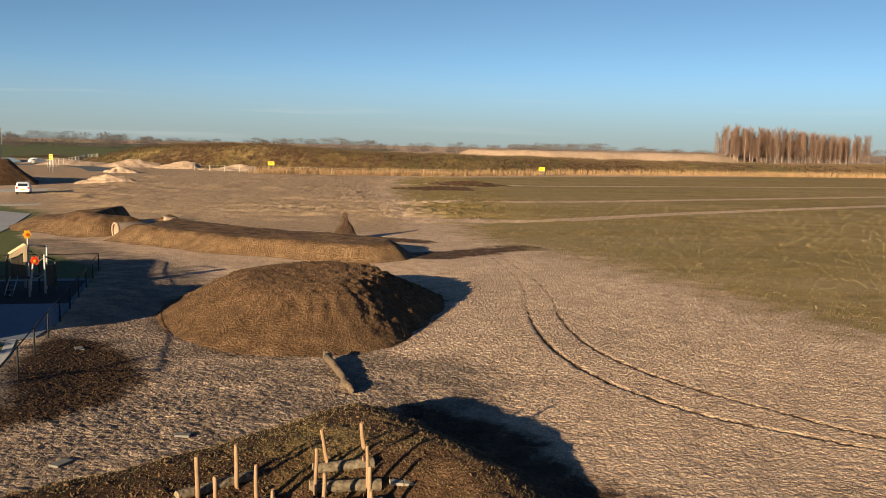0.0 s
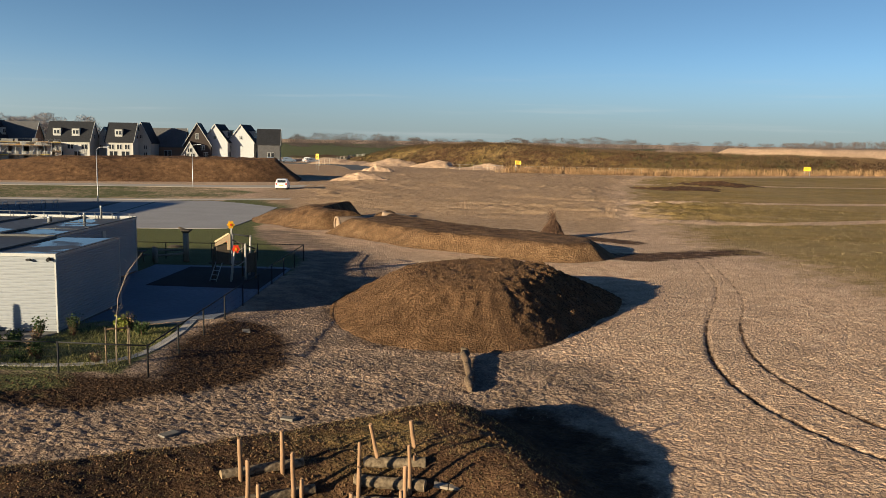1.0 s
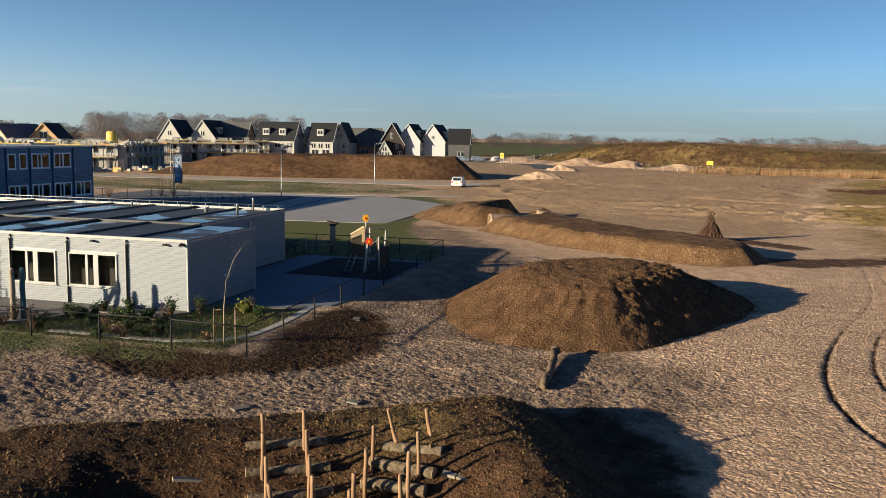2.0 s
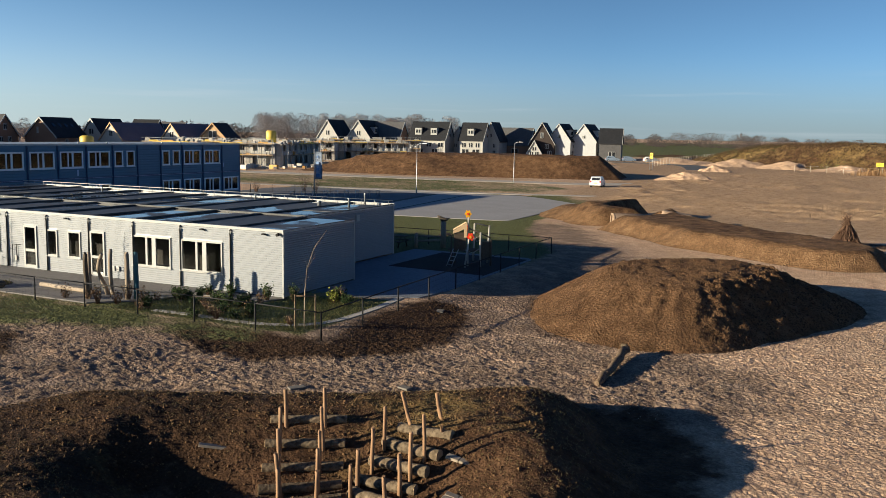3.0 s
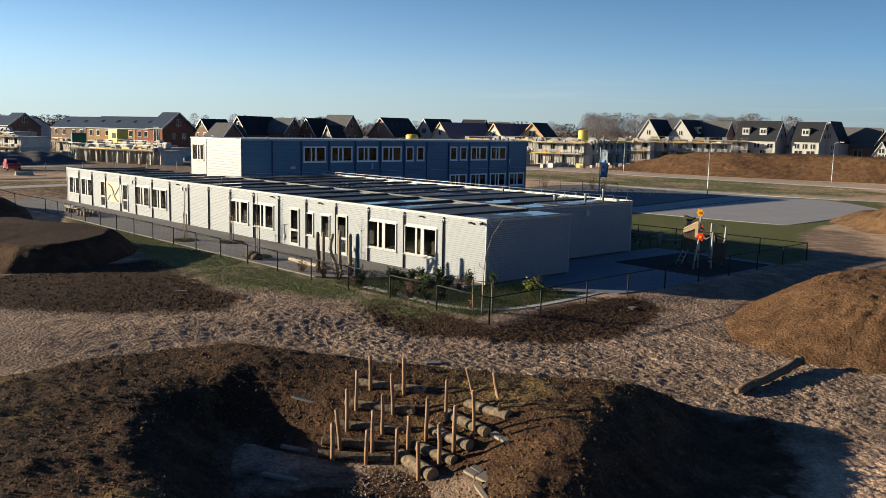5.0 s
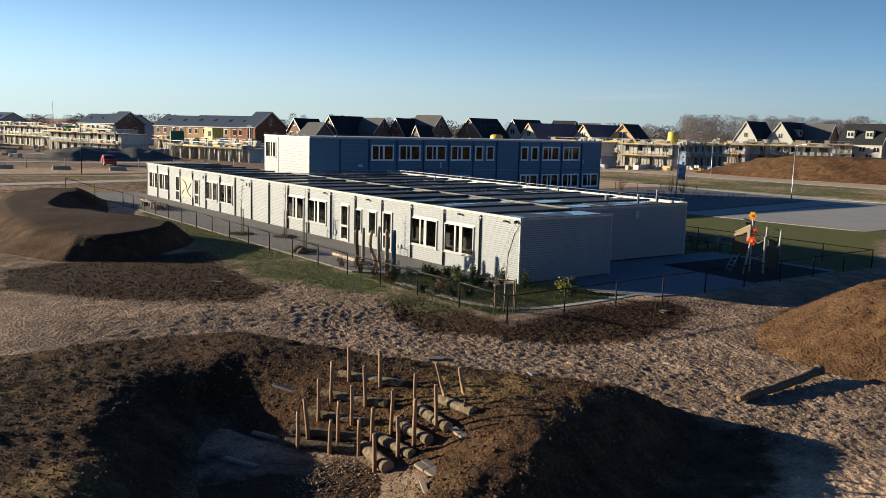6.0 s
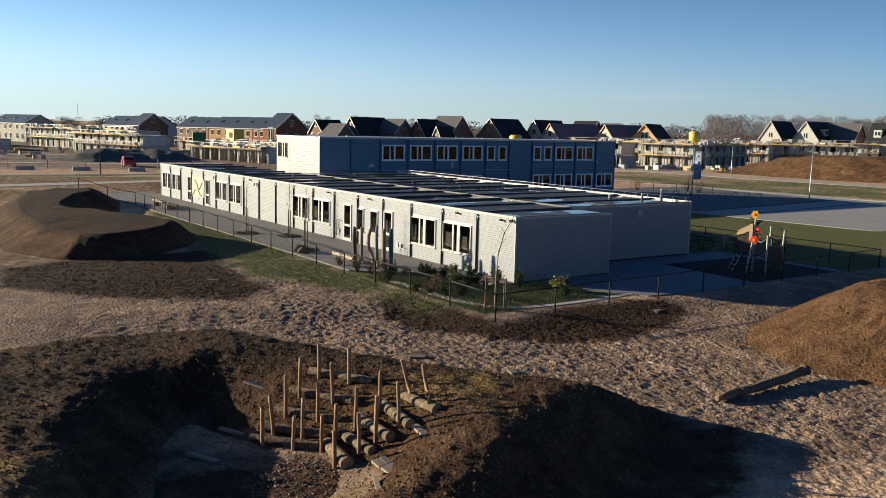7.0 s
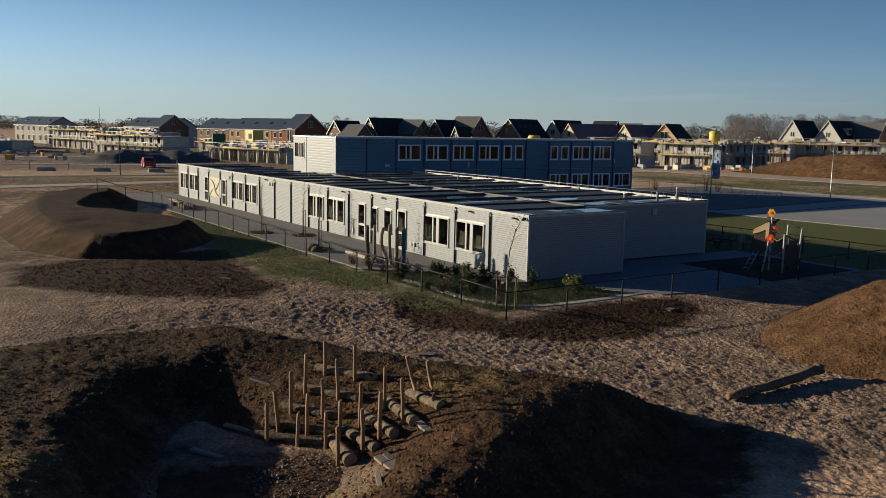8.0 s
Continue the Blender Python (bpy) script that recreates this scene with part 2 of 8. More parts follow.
PLANK_WOOD = surface("grey_plank", (0.22, 0.178, 0.132), (0.35, 0.29, 0.225), 2.0, 0.85, 0, 0.004, 8, 0.3, 0.2, (0.4, 5, 5), 0.12)
ROBINIA = surface("silvered_trunk", (0.17, 0.135, 0.10), (0.33, 0.265, 0.20), 2.0, 0.8, 0, 0.008, 8, 0.35, 0.2, (3, 3, 0.5), 0.1)
CONCRETE = surface("weathered_concrete", (0.40, 0.36, 0.31), (0.52, 0.47, 0.41), 1.0, 0.85, 0, 0.004, 8, 0.25, 0.3)
PAVING = surface("grey_paving", (0.13, 0.12, 0.115), (0.20, 0.185, 0.175), 0.35, 0.85, 0, 0.004, 14, 0.3, 0.3)
# darker and bluer than PLAZA, holding the playground's shade in its colour
PLAY_PAVING = surface("grey_playground_paving", (0.123, 0.133, 0.157), (0.174, 0.189, 0.217), 0.3, 0.85, 0, 0.004, 14, 0.2, 0.3)
PLAZA = surface("pale_paving", (0.24, 0.228, 0.222), (0.31, 0.295, 0.288), 0.3, 0.85, 0, 0.004, 14, 0.2, 0.3)
COURT = surface("dark_court_paving", (0.085, 0.085, 0.092), (0.12, 0.12, 0.13), 0.3, 0.85, 0, 0.004, 14, 0.25, 0.3)
PLAZA_LINE = surface("dark_paving_band", (0.045, 0.045, 0.045), (0.075, 0.075, 0.075), 0.5, 0.85, 0, 0.003, 14, 0.3, 0.3)
ASPHALT = surface("asphalt", (0.055, 0.055, 0.058), (0.10, 0.098, 0.095), 0.2, 0.8, 0, 0.004, 20, 0.3, 0.3)
RUBBER = surface("dark_rubber_surface", (0.022, 0.02, 0.02), (0.045, 0.04, 0.038), 0.6, 0.95, 0, 0.004, 14, 0.2, 0.1)
KERB = surface("concrete_kerb", (0.38, 0.36, 0.33), (0.5, 0.48, 0.44), 1.0, 0.85, 0, 0.002, 8, 0.2, 0.3)


# ---- shapes ----
def rnd(ix, iy, seed):
    h = np.sin(ix * 127.1 + iy * 311.7 + seed * 74.7) * 43758.5453
    return h - np.floor(h)


def lumps(x, y, size, seed=0.0, octaves=3):
    """Smooth noise from -1 to 1 with lumps of that size in metres."""
    total, amp, norm = 0.0, 1.0, 0.0
    for k in range(octaves):
        u, v = x / size + 13.7 * k, y / size - 7.3 * k
        iu, iv = np.floor(u), np.floor(v)
        fu, fv = u - iu, v - iv
        fu, fv = fu * fu * (3 - 2 * fu), fv * fv * (3 - 2 * fv)
        a, b_ = rnd(iu, iv, seed + k), rnd(iu + 1, iv, seed + k)
        c, d = rnd(iu, iv + 1, seed + k), rnd(iu + 1, iv + 1, seed + k)
        total = total + amp * ((a * (1 - fu) + b_ * fu) * (1 - fv) + (c * (1 - fu) + d * fu) * fv)
        norm += amp
        amp, size = amp * 0.5, size * 0.5
    return total / norm * 2 - 1


def step(e0, e1, v):
    t = np.clip((v - e0) / (e1 - e0), 0, 1)
    return t * t * (3 - 2 * t)


def line_at(x, y, pts):
    """Distance to a line through pts, how far along it (0 to len-1), and the side (+ is left of its way)."""
    best, along, side = np.full(np.shape(x), 1e9), np.zeros(np.shape(x)), np.zeros(np.shape(x))
    for i in range(len(pts) - 1):
        (ax, ay), (bx, by) = pts[i][:2], pts[i + 1][:2]
        dx, dy = bx - ax, by - ay
        t = np.clip(((x - ax) * dx + (y - ay) * dy) / (dx * dx + dy * dy), 0, 1)
        d = np.hypot(x - ax - t * dx, y - ay - t * dy)
        s = np.sign(dx * (y - ay) - dy * (x - ax))
        m = d < best
        best, along, side = np.where(m, d, best), np.where(m, i + t, along), np.where(m, s, side)
    return best, along, side


def bent(pts, n=6):
    """A smooth line through pts."""
    out = []
    p = [pts[0], *pts, pts[-1]]
    for i in range(len(pts) - 1):
        a, b_, c, d = (np.array(q, float) for q in p[i:i + 4])
        for k in range(n):
            t = k / n
            out.append(tuple(0.5 * (2 * b_ + (c - a) * t + (2 * a - 5 * b_ + 4 * c - d) * t * t + (3 * b_ - a - 3 * c + d) * t ** 3)))
    return out + [tuple(map(float, pts[-1]))]


def inside(x, y, poly, soft=0.6):
    """1 inside a polygon, 0 outside, over a soft border."""
    odd = np.zeros(np.shape(x), bool)
    n = len(poly)
    for i in range(n):
        (ax, ay), (bx, by) = poly[i], poly[(i + 1) % n]
        cross = ((ay > y) != (by > y)) & (x < (bx - ax) * (y - ay) / ((by - ay) or 1e-9) + ax)
        odd ^= cross
    d, _, _ = line_at(x, y, [*poly, poly[0]])
    return np.clip(0.5 + np.where(odd, d, -d) / (2 * soft), 0, 1)


# ---- the lie of the land ----
BUILT_X, BUILT_Y, BUILT_TURN = -19.6, 28.25, math.atan2(0.266, 0.964)   # near corner of the white classroom block
UX, UY = math.cos(BUILT_TURN), math.sin(BUILT_TURN)


def local(u, n):
    """From the classroom block's own directions to the world."""
    return BUILT_X + u * UX - n * UY, BUILT_Y + u * UY + n * UX


def to_local(x, y):
    return (x - BUILT_X) * UX + (y - BUILT_Y) * UY, -(x - BUILT_X) * UY + (y - BUILT_Y) * UX


RUTS = [bent([(3.2, 60.7), (4.5, 50.7), (4.1, 40.4), (4.45, 33.6), (5.8, 28.8), (8.0, 25.5), (10.0, 24.1), (12.5, 22.4), (17, 20)]),
        bent([(3.9, 60.8), (5.7, 48.8), (5.5, 39.9), (6.1, 33.7), (8.1, 29.0), (10.7, 25.7), (12.9, 23.6), (18, 20.6)])]
FAINT = [bent([(7.5, 38), (8.2, 34), (10.5, 30.5), (15, 28), (22, 26)]), bent([(8.8, 37), (9.6, 34), (12, 31.2), (16, 29), (22, 27.5)]),
         bent([(9.8, 41), (9.3, 36), (10.4, 32.6), (13.5, 30.2), (20, 28.6)]), bent([(13.5, 46), (12.2, 40), (12.6, 35.5), (15, 32.8), (21, 31)]),
         bent([(4.2, 57), (6.8, 52), (9.5, 45), (14, 39)]), bent([(-3.4, 21.9), (-3.0, 26), (-1.0, 25.2), (3.6, 24.6)])]
PATH_WAY = bent([(-2, 28), (-8, 25.5), (-12, 20.5), (-17, 15), (-26, 12.5), (-36, 9)])


PATH_NORTH = bent([(-4, 28), (-9, 29.5), (-13, 37), (-15.5, 46), (-22, 54), (-30, 62)])


def trodden(x, y):
    """Where feet and wheels have broken the sand up."""
    d, _, _ = line_at(x, y, PATH_WAY)
    return np.clip(1.15 - d / 7.0, 0.14, 1)


def ground_z(x, y):
    near = step(-17.5, -13.5, x) * (1 - step(46, 60, y))
    z = -0.24 * near
    z = z + 0.05 * lumps(x, y, 7.0, 3) * (1 - step(80, 140, np.hypot(x, y)))
    u, n = to_local(x, y)
    flat = step(-62, -60, u) * step(-8.0, -5.0, n) * (1 - step(22, 23, n)) * (1 - step(4.6, 7.6, u))
    plaza = step(-78, -70, x) * (1 - step(-36, -33, x)) * step(50, 54, y) * (1 - step(90, 96, y))
    flat = np.maximum(flat, plaza)
    z = z * (1 - flat) - 0.04 * flat
    rough = trodden(x, y) * (1 - step(60, 90, np.hypot(x, y)))
    z = z + (1 - flat) * rough * (0.02 * lumps(x, y, 0.17, 5, 2) - 0.02 * np.clip(lumps(x, y, 0.30, 9, 1) - 0.3, 0, 1) + 0.03 * np.abs(lumps(x, y, 0.9, 8, 2)))
    close = step(-26, -22, x) * (1 - step(16, 20, x)) * (1 - step(44, 58, y)) * step(8, 10, y)
    xr, yr = 0.86 * x + 0.51 * y, 0.86 * y - 0.51 * x
    pits = 1 - step(-0.2, 0.3, lumps(xr, yr, 0.112, 6, 1) + 0.15 * lumps(x, y, 1.6, 7, 2))
    z = z + (1 - flat) * close * (0.010 * lumps(x, y, 0.2, 6, 2) - (0.020 + 0.014 * rough) * pits)
    churn = 0.45 + 0.75 * np.clip(lumps(x, y, 16.0, 23, 2) + 0.35, 0, 1)
    # churned sand of the building site, further off
    edge = np.interp(y, [60, 72, 88, 97, 117, 150], [-28, -31, -38, -47, -57, -64])
    far = step(70, 95, y) * (1 - step(190, 215, y)) * step(0, 7, x - edge) * (1 - step(0, 20, x))
    z = z + far * churn * (0.28 * np.abs(lumps(x, y, 1.7, 21, 3)) + 0.42 * (1 - np.abs(lumps(x * 0.22 + 0.08 * y, y, 2.2, 22, 3))) ** 5)
    for k, line in enumerate(RUTS):
        m = (x > 1) & (x < 20) & (y > 18) & (y < 62)
        if m.any():
            d, along, _ = line_at(x[m], y[m], line)
            d = np.abs(d + 0.08 * lumps(x[m], y[m], 0.3, 45, 2))
            deep = (0.085 if k == 0 else 0.06) * (1 - 0.75 * step(34, 42, y[m]))
            z[m] += -deep * np.exp(-(d / 0.085) ** 2) + 0.55 * deep * 0.15 * np.exp(-((d - 0.25) / 0.12) ** 2)
    for line in FAINT:
        d, along, _ = line_at(x, y, line)
        z = z - 0.03 * (0.65 + 0.5 * lumps(x, y, 0.5, 46, 2)) * np.exp(-(d / 0.12) ** 2) + 0.004 * np.exp(-((d - 0.28) / 0.12) ** 2)
    return z


BERM_FOOT = [(6.2, 11.5), (4.6, 16.2), (3.3, 18.6), (2.0, 20.6), (0.5, 22.8), (-1.2, 24.6), (-2.9, 24.9), (-4.4, 23.2), (-6.0, 21.0), (-7.8, 19.2), (-10.0, 17.3),
             (-12.0, 15.4), (-12.9, 13.0), (-12.8, 10.4), (-11.6, 7.4), (-9.4, 4.4), (-5.0, 2.4), (5.0, 3.5)]
BASIN = [(-1.1, 16.0), (-2.0, 15.75), (-2.6, 15.2), (-3.1, 14.5), (-3.8, 13.8), (-5.0, 13.3), (-5.2, 13.0), (-4.0, 12.6), (-2.0, 12.35), (0.0, 12.25), (2.4, 12.2), (2.0, 13.2), (1.0, 14.7), (0.0, 15.7)]


def rounded(t):
    """A straight slope with a rounded top edge and a short run-out at its foot."""
    t = np.clip(t, 0, 1)
    return 0.55 * t + 0.45 * t * t * (3 - 2 * t)


def depth_in(x, y, poly):
    d, _, _ = line_at(x, y, [*poly, poly[0]])
    return np.where(inside(x, y, poly, 0.01) > 0.5, d, -d)


def raked_berm(x, y):
    low = step(0, 1, ((x - 0.2) * 0.55 + (19.3 - y) * 0.45) / 2.3) * step(11.0, 14.0, y)
    hs = 1.22 - 0.50 * low + 0.05 * lumps(x, y, 5.0, 33, 2)
    hs = hs - 0.2 * (1 - step(10.5, 13.0, y + 0.15 * x)) * (1 - step(-2.0, 2.0, x))
    outer = rounded((depth_in(x, y, BERM_FOOT) + 0.1) / 2.3)
    north = step(-1.0, 1.0, y - (13.0 - 0.2 * (x + 3)))
    inner = rounded(-depth_in(x, y, BASIN) / (1.75 + (hs * 2.35 - 1.75) * north))
    return hs * np.minimum(outer, inner)


def near_berm(x, y):
    """The raked berm with its edges worn round, lumps and clods on top."""
    h = np.zeros(np.shape(x))
    for k in range(9):
        r = 0.0 if k == 0 else 0.62
        h = h + raked_berm(x + r * math.cos(k * math.pi / 4), y + r * math.sin(k * math.pi / 4)) / 9
    h = np.where(h < 0.12, raked_berm(x, y) * (1 - h / 0.12) + h * (h / 0.12), h)
    f = np.clip(h * 2.5, 0, 1)
    return h - 0.05 + (0.06 * lumps(x, y, 1.6, 31, 3) + 0.035 * lumps(x, y, 0.5, 32, 2) + 0.034 * lumps(x * 0.7, y * 1.3, 0.22, 34, 2)) * f


MAIN_FOOT = [(-13.3, 40.2), (-12.5, 37.4), (-11.2, 35.2), (-9.7, 33.3), (-8.1, 32.0), (-6.3, 31.6), (-4.5, 31.7), (-2.9, 32.5), (-1.9, 33.5), (-1.2, 36.5), (-0.5, 39.8), (0.1, 43.3), (-0.2, 46.0), (-1.8, 48.4), (-6.0, 49.6), (-10.6, 48.0), (-13.2, 44.0)]


def radial(x, y, foot, cx, cy):
    """Distance from the middle of a mound as a share of the way to its foot."""
    ang = np.arctan2(y - cy, x - cx)
    fa = [math.atan2(py - cy, px - cx) for px, py in foot]
    fr = [math.hypot(px - cx, py - cy) for px, py in foot]
    order = sorted(range(len(foot)), key=lambda i: fa[i])
    fa, fr = [fa[i] for i in order], [fr[i] for i in order]
    r = np.interp(ang, [fa[-1] - 2 * math.pi, *fa, fa[0] + 2 * math.pi], [fr[-1], *fr, fr[0]])
    return np.hypot(x - cx, y - cy) / r


MAIN_TOP = [(-9.3, 39.0), (-8.2, 37.2), (-6.2, 36.3), (-4.5, 36.6), (-4.1, 38.8), (-3.9, 41.4), (-4.4, 43.4), (-6.0, 44.6), (-8.2, 43.6), (-9.4, 41.4)]


def main_mound(x, y):
    cx, cy = -6.2, 40.2
    ang = np.arctan2(y - cy, x - cx)
    r = np.hypot(x - cx, y - cy)
    foot, top = (r / np.maximum(radial(x, y, p, cx, cy), 1e-6) for p in (MAIN_FOOT, MAIN_TOP))
    f = np.clip((foot - r) / (foot - top), -0.2, 1.25)
    f = np.where(f > 0.8, 0.8 + 0.2 * (1 - np.exp(-(f - 0.8) / 0.2)), f)
    bank = step(-1.06, -0.98, ang) * (1 - step(0.9, 1.5, ang)) * np.clip(f * 6, 0, 1) * (1 - step(0.85, 1.0, f))
    slide = np.sin(ang * 46 + 2.2 * lumps(x, y, 1.4, 44, 2)) * 0.034 * (1 - step(0.7, 0.95, f)) * (0.55 + 0.6 * step(-2.2, -1.2, ang))
    rough = 0.05 * lumps(x, y, 1.8, 41, 3) + 0.055 * lumps(x, y, 0.5, 42, 2) + 0.03 * lumps(x, y, 0.2, 47, 2) + slide - 0.05 * step(0.2, 0.5, lumps(x, y, 0.38, 48, 2))
    clods = bank * (0.14 * np.abs(lumps(x, y, 0.55, 43, 2)) + 0.19 * lumps(x, y, 0.32, 45, 2))
    return 2.0 * f + (rough + clods) * np.clip(f + 0.2, 0, 1) - 0.02


BACK_RIDGE = bent([(-5.8, 59.6, 1.05), (-9.2, 61.2, 1.1), (-13.5, 62.8, 1.1), (-18.5, 66.0, 1.15), (-23.0, 69.6, 1.25), (-27.5, 73.6, 1.75), (-30.0, 74.6, 1.5), (-32.5, 75.2, 0.9)], 4)


def back_berm(x, y):
    d, along, side = line_at(x, y, BACK_RIDGE)
    hs = np.interp(along, range(len(BACK_RIDGE)), [p[2] for p in BACK_RIDGE])
    part_ = along / (len(BACK_RIDGE) - 1)
    front = np.where(side > 0, 1.0, 0.0)
    flat = np.where(front > 0, np.interp(part_, [0, 0.4, 0.7, 1], [2.6, 3.3, 3.4, 2.0]), 1.6) + 0.55 * lumps(x, y, 3.4, 53, 2)
    wide = np.where(front > 0, np.interp(part_, [0, 0.4, 0.6, 1], [1.6, 1.8, 3.0, 3.4]), np.interp(part_, [0, 0.5, 0.7, 1], [2.6, 4.0, 3.2, 4.0]))
    f = 1 - step(0, 1, (d - flat) / wide)
    notch = step(-28.3, -27.3, x) * (1 - step(-25.2, -22.8, x)) * step(69.6, 71.0, y)
    bed, _, _ = line_at(x, y, [(-27.0, 66.2), (-23.2, 69.7)])
    side_cut, _, _ = line_at(x, y, [(-26.6, 65.6), (-24.2, 67.5)])
    f = f * (1 - 0.8 * notch) * (1 - np.exp(-(bed / 0.95) ** 4)) * (1 - np.exp(-(side_cut / 1.3) ** 4))
    return (hs + 0.1) * f - 0.06 + (0.07 * lumps(x, y, 2.2, 51, 3) + 0.05 * np.abs(lumps(x, y, 0.5, 52, 2))) * f


LEFT_FOOT = [(-34.6, 14.8), (-31.8, 13.2), (-30.0, 11.0), (-30.2, 8.4), (-34.0, 5.4), (-41.0, 3.2), (-50.0, 1.8), (-60.0, 1.6), (-66.0, 4.5), (-66.0, 10.6), (-57.0, 10.8), (-48.0, 10.6), (-41.5, 13.4), (-37.5, 15.6)]
LEFT_DIP = [(-46.5, 9.6), (-50.0, 9.0), (-58.0, 9.6), (-61.0, 11.2), (-52.0, 12.4), (-45.5, 11.8)]


def left_berm(x, y):
    shade_side = step(-1.5, 1.5, (y - 9.5) * 0.9 + (x + 34) * 0.25)
    outer = rounded((depth_in(x, y, LEFT_FOOT) + 0.1) / (2.5 - 0.9 * shade_side))
    dip = 0.1 + 0.9 * rounded(-depth_in(x, y, LEFT_DIP) / 2.2)
    f = np.minimum(outer, dip)
    return (1.28 - 0.12 * step(-42, -34, x)) * f - 0.05 + (0.08 * lumps(x, y, 1.8, 61, 3)) * np.clip(f * 3, 0, 1)


PILE_FOOT = [(-121, 112.5), (-108, 114), (-96, 117.5), (-82, 126), (-69, 134), (-65, 139), (-70, 150), (-90, 158), (-112, 148), (-128, 128)]


def stockpile(x, y):
    d, _, _ = line_at(x, y, [*PILE_FOOT, PILE_FOOT[0]])
    k = inside(x, y, PILE_FOOT, 0.01)
    s = np.where(k > 0.5, d, -d)
    taper = 0.35 + 0.65 * step(-124, -104, x)
    return 3.7 * taper * np.clip(s / (7.0 - 2.6 * step(-90, -75, x)), -0.2, 1) + (0.25 * lumps(x, y, 3.0, 71, 3) + 0.3 * lumps(x * 0.4, y, 1.6, 72, 3)) * np.clip(s / 2, 0, 1) - 0.05


GREY_FOOT = [(-145, -2), (-139, 5), (-142.5, 18), (-150, 24), (-165, 14), (-160, -4)]


def grey_heap(x, y):
    d, _, _ = line_at(x, y, [*GREY_FOOT, GREY_FOOT[0]])
    k = inside(x, y, GREY_FOOT, 0.01)
    s = np.where(k > 0.5, d, -d)
    return 2.5 * np.clip(s / 6.0, -0.2, 1) * (0.75 + 0.35 * lumps(x, y, 14.0, 76, 1)) + 0.75 * lumps(x, y, 3.2, 75, 3) * np.clip(s / 3, 0, 1) - 0.05


BANK_LINE = bent([(-150, 330, 0.4), (-116, 288, 0.7), (-98, 272, 3.2), (-84, 262, 5.6), (-55, 247, 6.6), (-30, 243, 5.6), (0, 245, 5.0), (35, 275, 4.2), (84, 300, 3.6), (130, 315, 3.2), (220, 400, 3.0)], 5)


def grass_bank(x, y):
    d, along, side = line_at(x, y, BANK_LINE)
    hs = np.interp(along, range(len(BANK_LINE)), [p[2] for p in BANK_LINE])
    f = 1 - step(0, 1, (d - 4.0) / np.where(side > 0, 25.0, 15.0))
    return hs * f + (0.5 * lumps(x, y, 9.0, 81, 3) + 0.45 * lumps(x, y, 3.0, 82, 2)) * np.clip(f * 2, 0, 1) - 0.12


def land_z(x, y):
    """Height of the land's surface at one place, mounds and all."""
    ax, ay = np.array([float(x)]), np.array([float(y)])
    g = ground_z(ax, ay)
    return float((g + np.maximum.reduce([np.zeros(1), near_berm(ax, ay), main_mound(ax, ay), back_berm(ax, ay), left_berm(ax, ay)]))[0])


# ---- meshes ----
def grid_mesh(name, xs, ys, height, keep=None, zones=None):
    X, Y = np.meshgrid(xs, ys)
    X, Y = X.ravel(), Y.ravel()
    Z = height(X, Y)
    nx, ny = len(xs), len(ys)
    i = np.arange(nx * ny).reshape(ny, nx)
    quads = np.stack([i[:-1, :-1], i[:-1, 1:], i[1:, 1:], i[1:, :-1]], -1).reshape(-1, 4)
    used = None
    if keep is not None:
        k = keep(X, Y)
        quads = quads[k[quads].any(1)]
        used, inv = np.unique(quads, return_inverse=True)
        quads = inv.reshape(-1, 4)
        X, Y, Z = X[used], Y[used], Z[used]
    me = bpy.data.meshes.new(name)
    me.vertices.add(len(X))
    me.vertices.foreach_set("co", np.stack([X, Y, Z], -1).astype(np.float32).ravel())
    me.loops.add(quads.size)
    me.loops.foreach_set("vertex_index", quads.astype(np.int32).ravel())
    me.polygons.add(len(quads))
    me.polygons.foreach_set("loop_start", np.arange(0, quads.size, 4, dtype=np.int32))
    me.update(calc_edges=True)
    me.polygons.foreach_set("use_smooth", np.ones(len(quads), bool))
    for zone, fn in (zones or {}).items():
        me.attributes.new(zone, "FLOAT", "POINT").data.foreach_set("value", fn(X, Y).astype(np.float32))
    me.validate()
    return me


def spread(marks, steps, reach, grow=1.09):
    """Even steps between the marks, then ever wider ones out to reach."""
    mid = [float(v) for lo, hi, st in zip(marks, marks[1:], steps) for v in np.arange(lo, hi - st / 2, st)] + [marks[-1]]
    up, dn, s = [mid[-1]], [mid[0]], steps[-1]
    while up[-1] < reach:
        s *= grow
        up.append(up[-1] + s)
    s = steps[0]
    while dn[-1] > -reach:
        s *= grow
        dn.append(dn[-1] - s)
    return np.array(dn[:0:-1] + mid + up[1:])


FIELD = [(-9.2, 145), (-2.3, 92), (0.8, 86), (3.4, 70), (7.7, 66), (9.0, 62), (14.0, 51), (16.0, 45.5), (19.0, 37), (24, 30), (60, 20), (3000, 20), (3000, 200), (180, 330), (85, 262), (36, 236), (5, 212), (-10, 195)]
FENCE_SOIL = [(-12.6, 24.6), (-14.6, 28.6), (-15.3, 31.2), (-15.2, 33.5), (-13.4, 33.4), (-11.2, 31.2), (-9.9, 28.6), (-9.8, 25.6), (-11.3, 23.3), (-13.0, 21.3), (-15.0, 20.6), (-18.2, 21.4), (-19.4, 22.6), (-16.0, 23.5)]
LEFT_SOIL = [(-28.0, 6.0), (-30.0, 8.6), (-31.2, 12.2), (-33, 16.2), (-27, 16.2), (-20.6, 17.4), (-18.4, 15.6), (-20.0, 11.3), (-23.0, 6.6)]
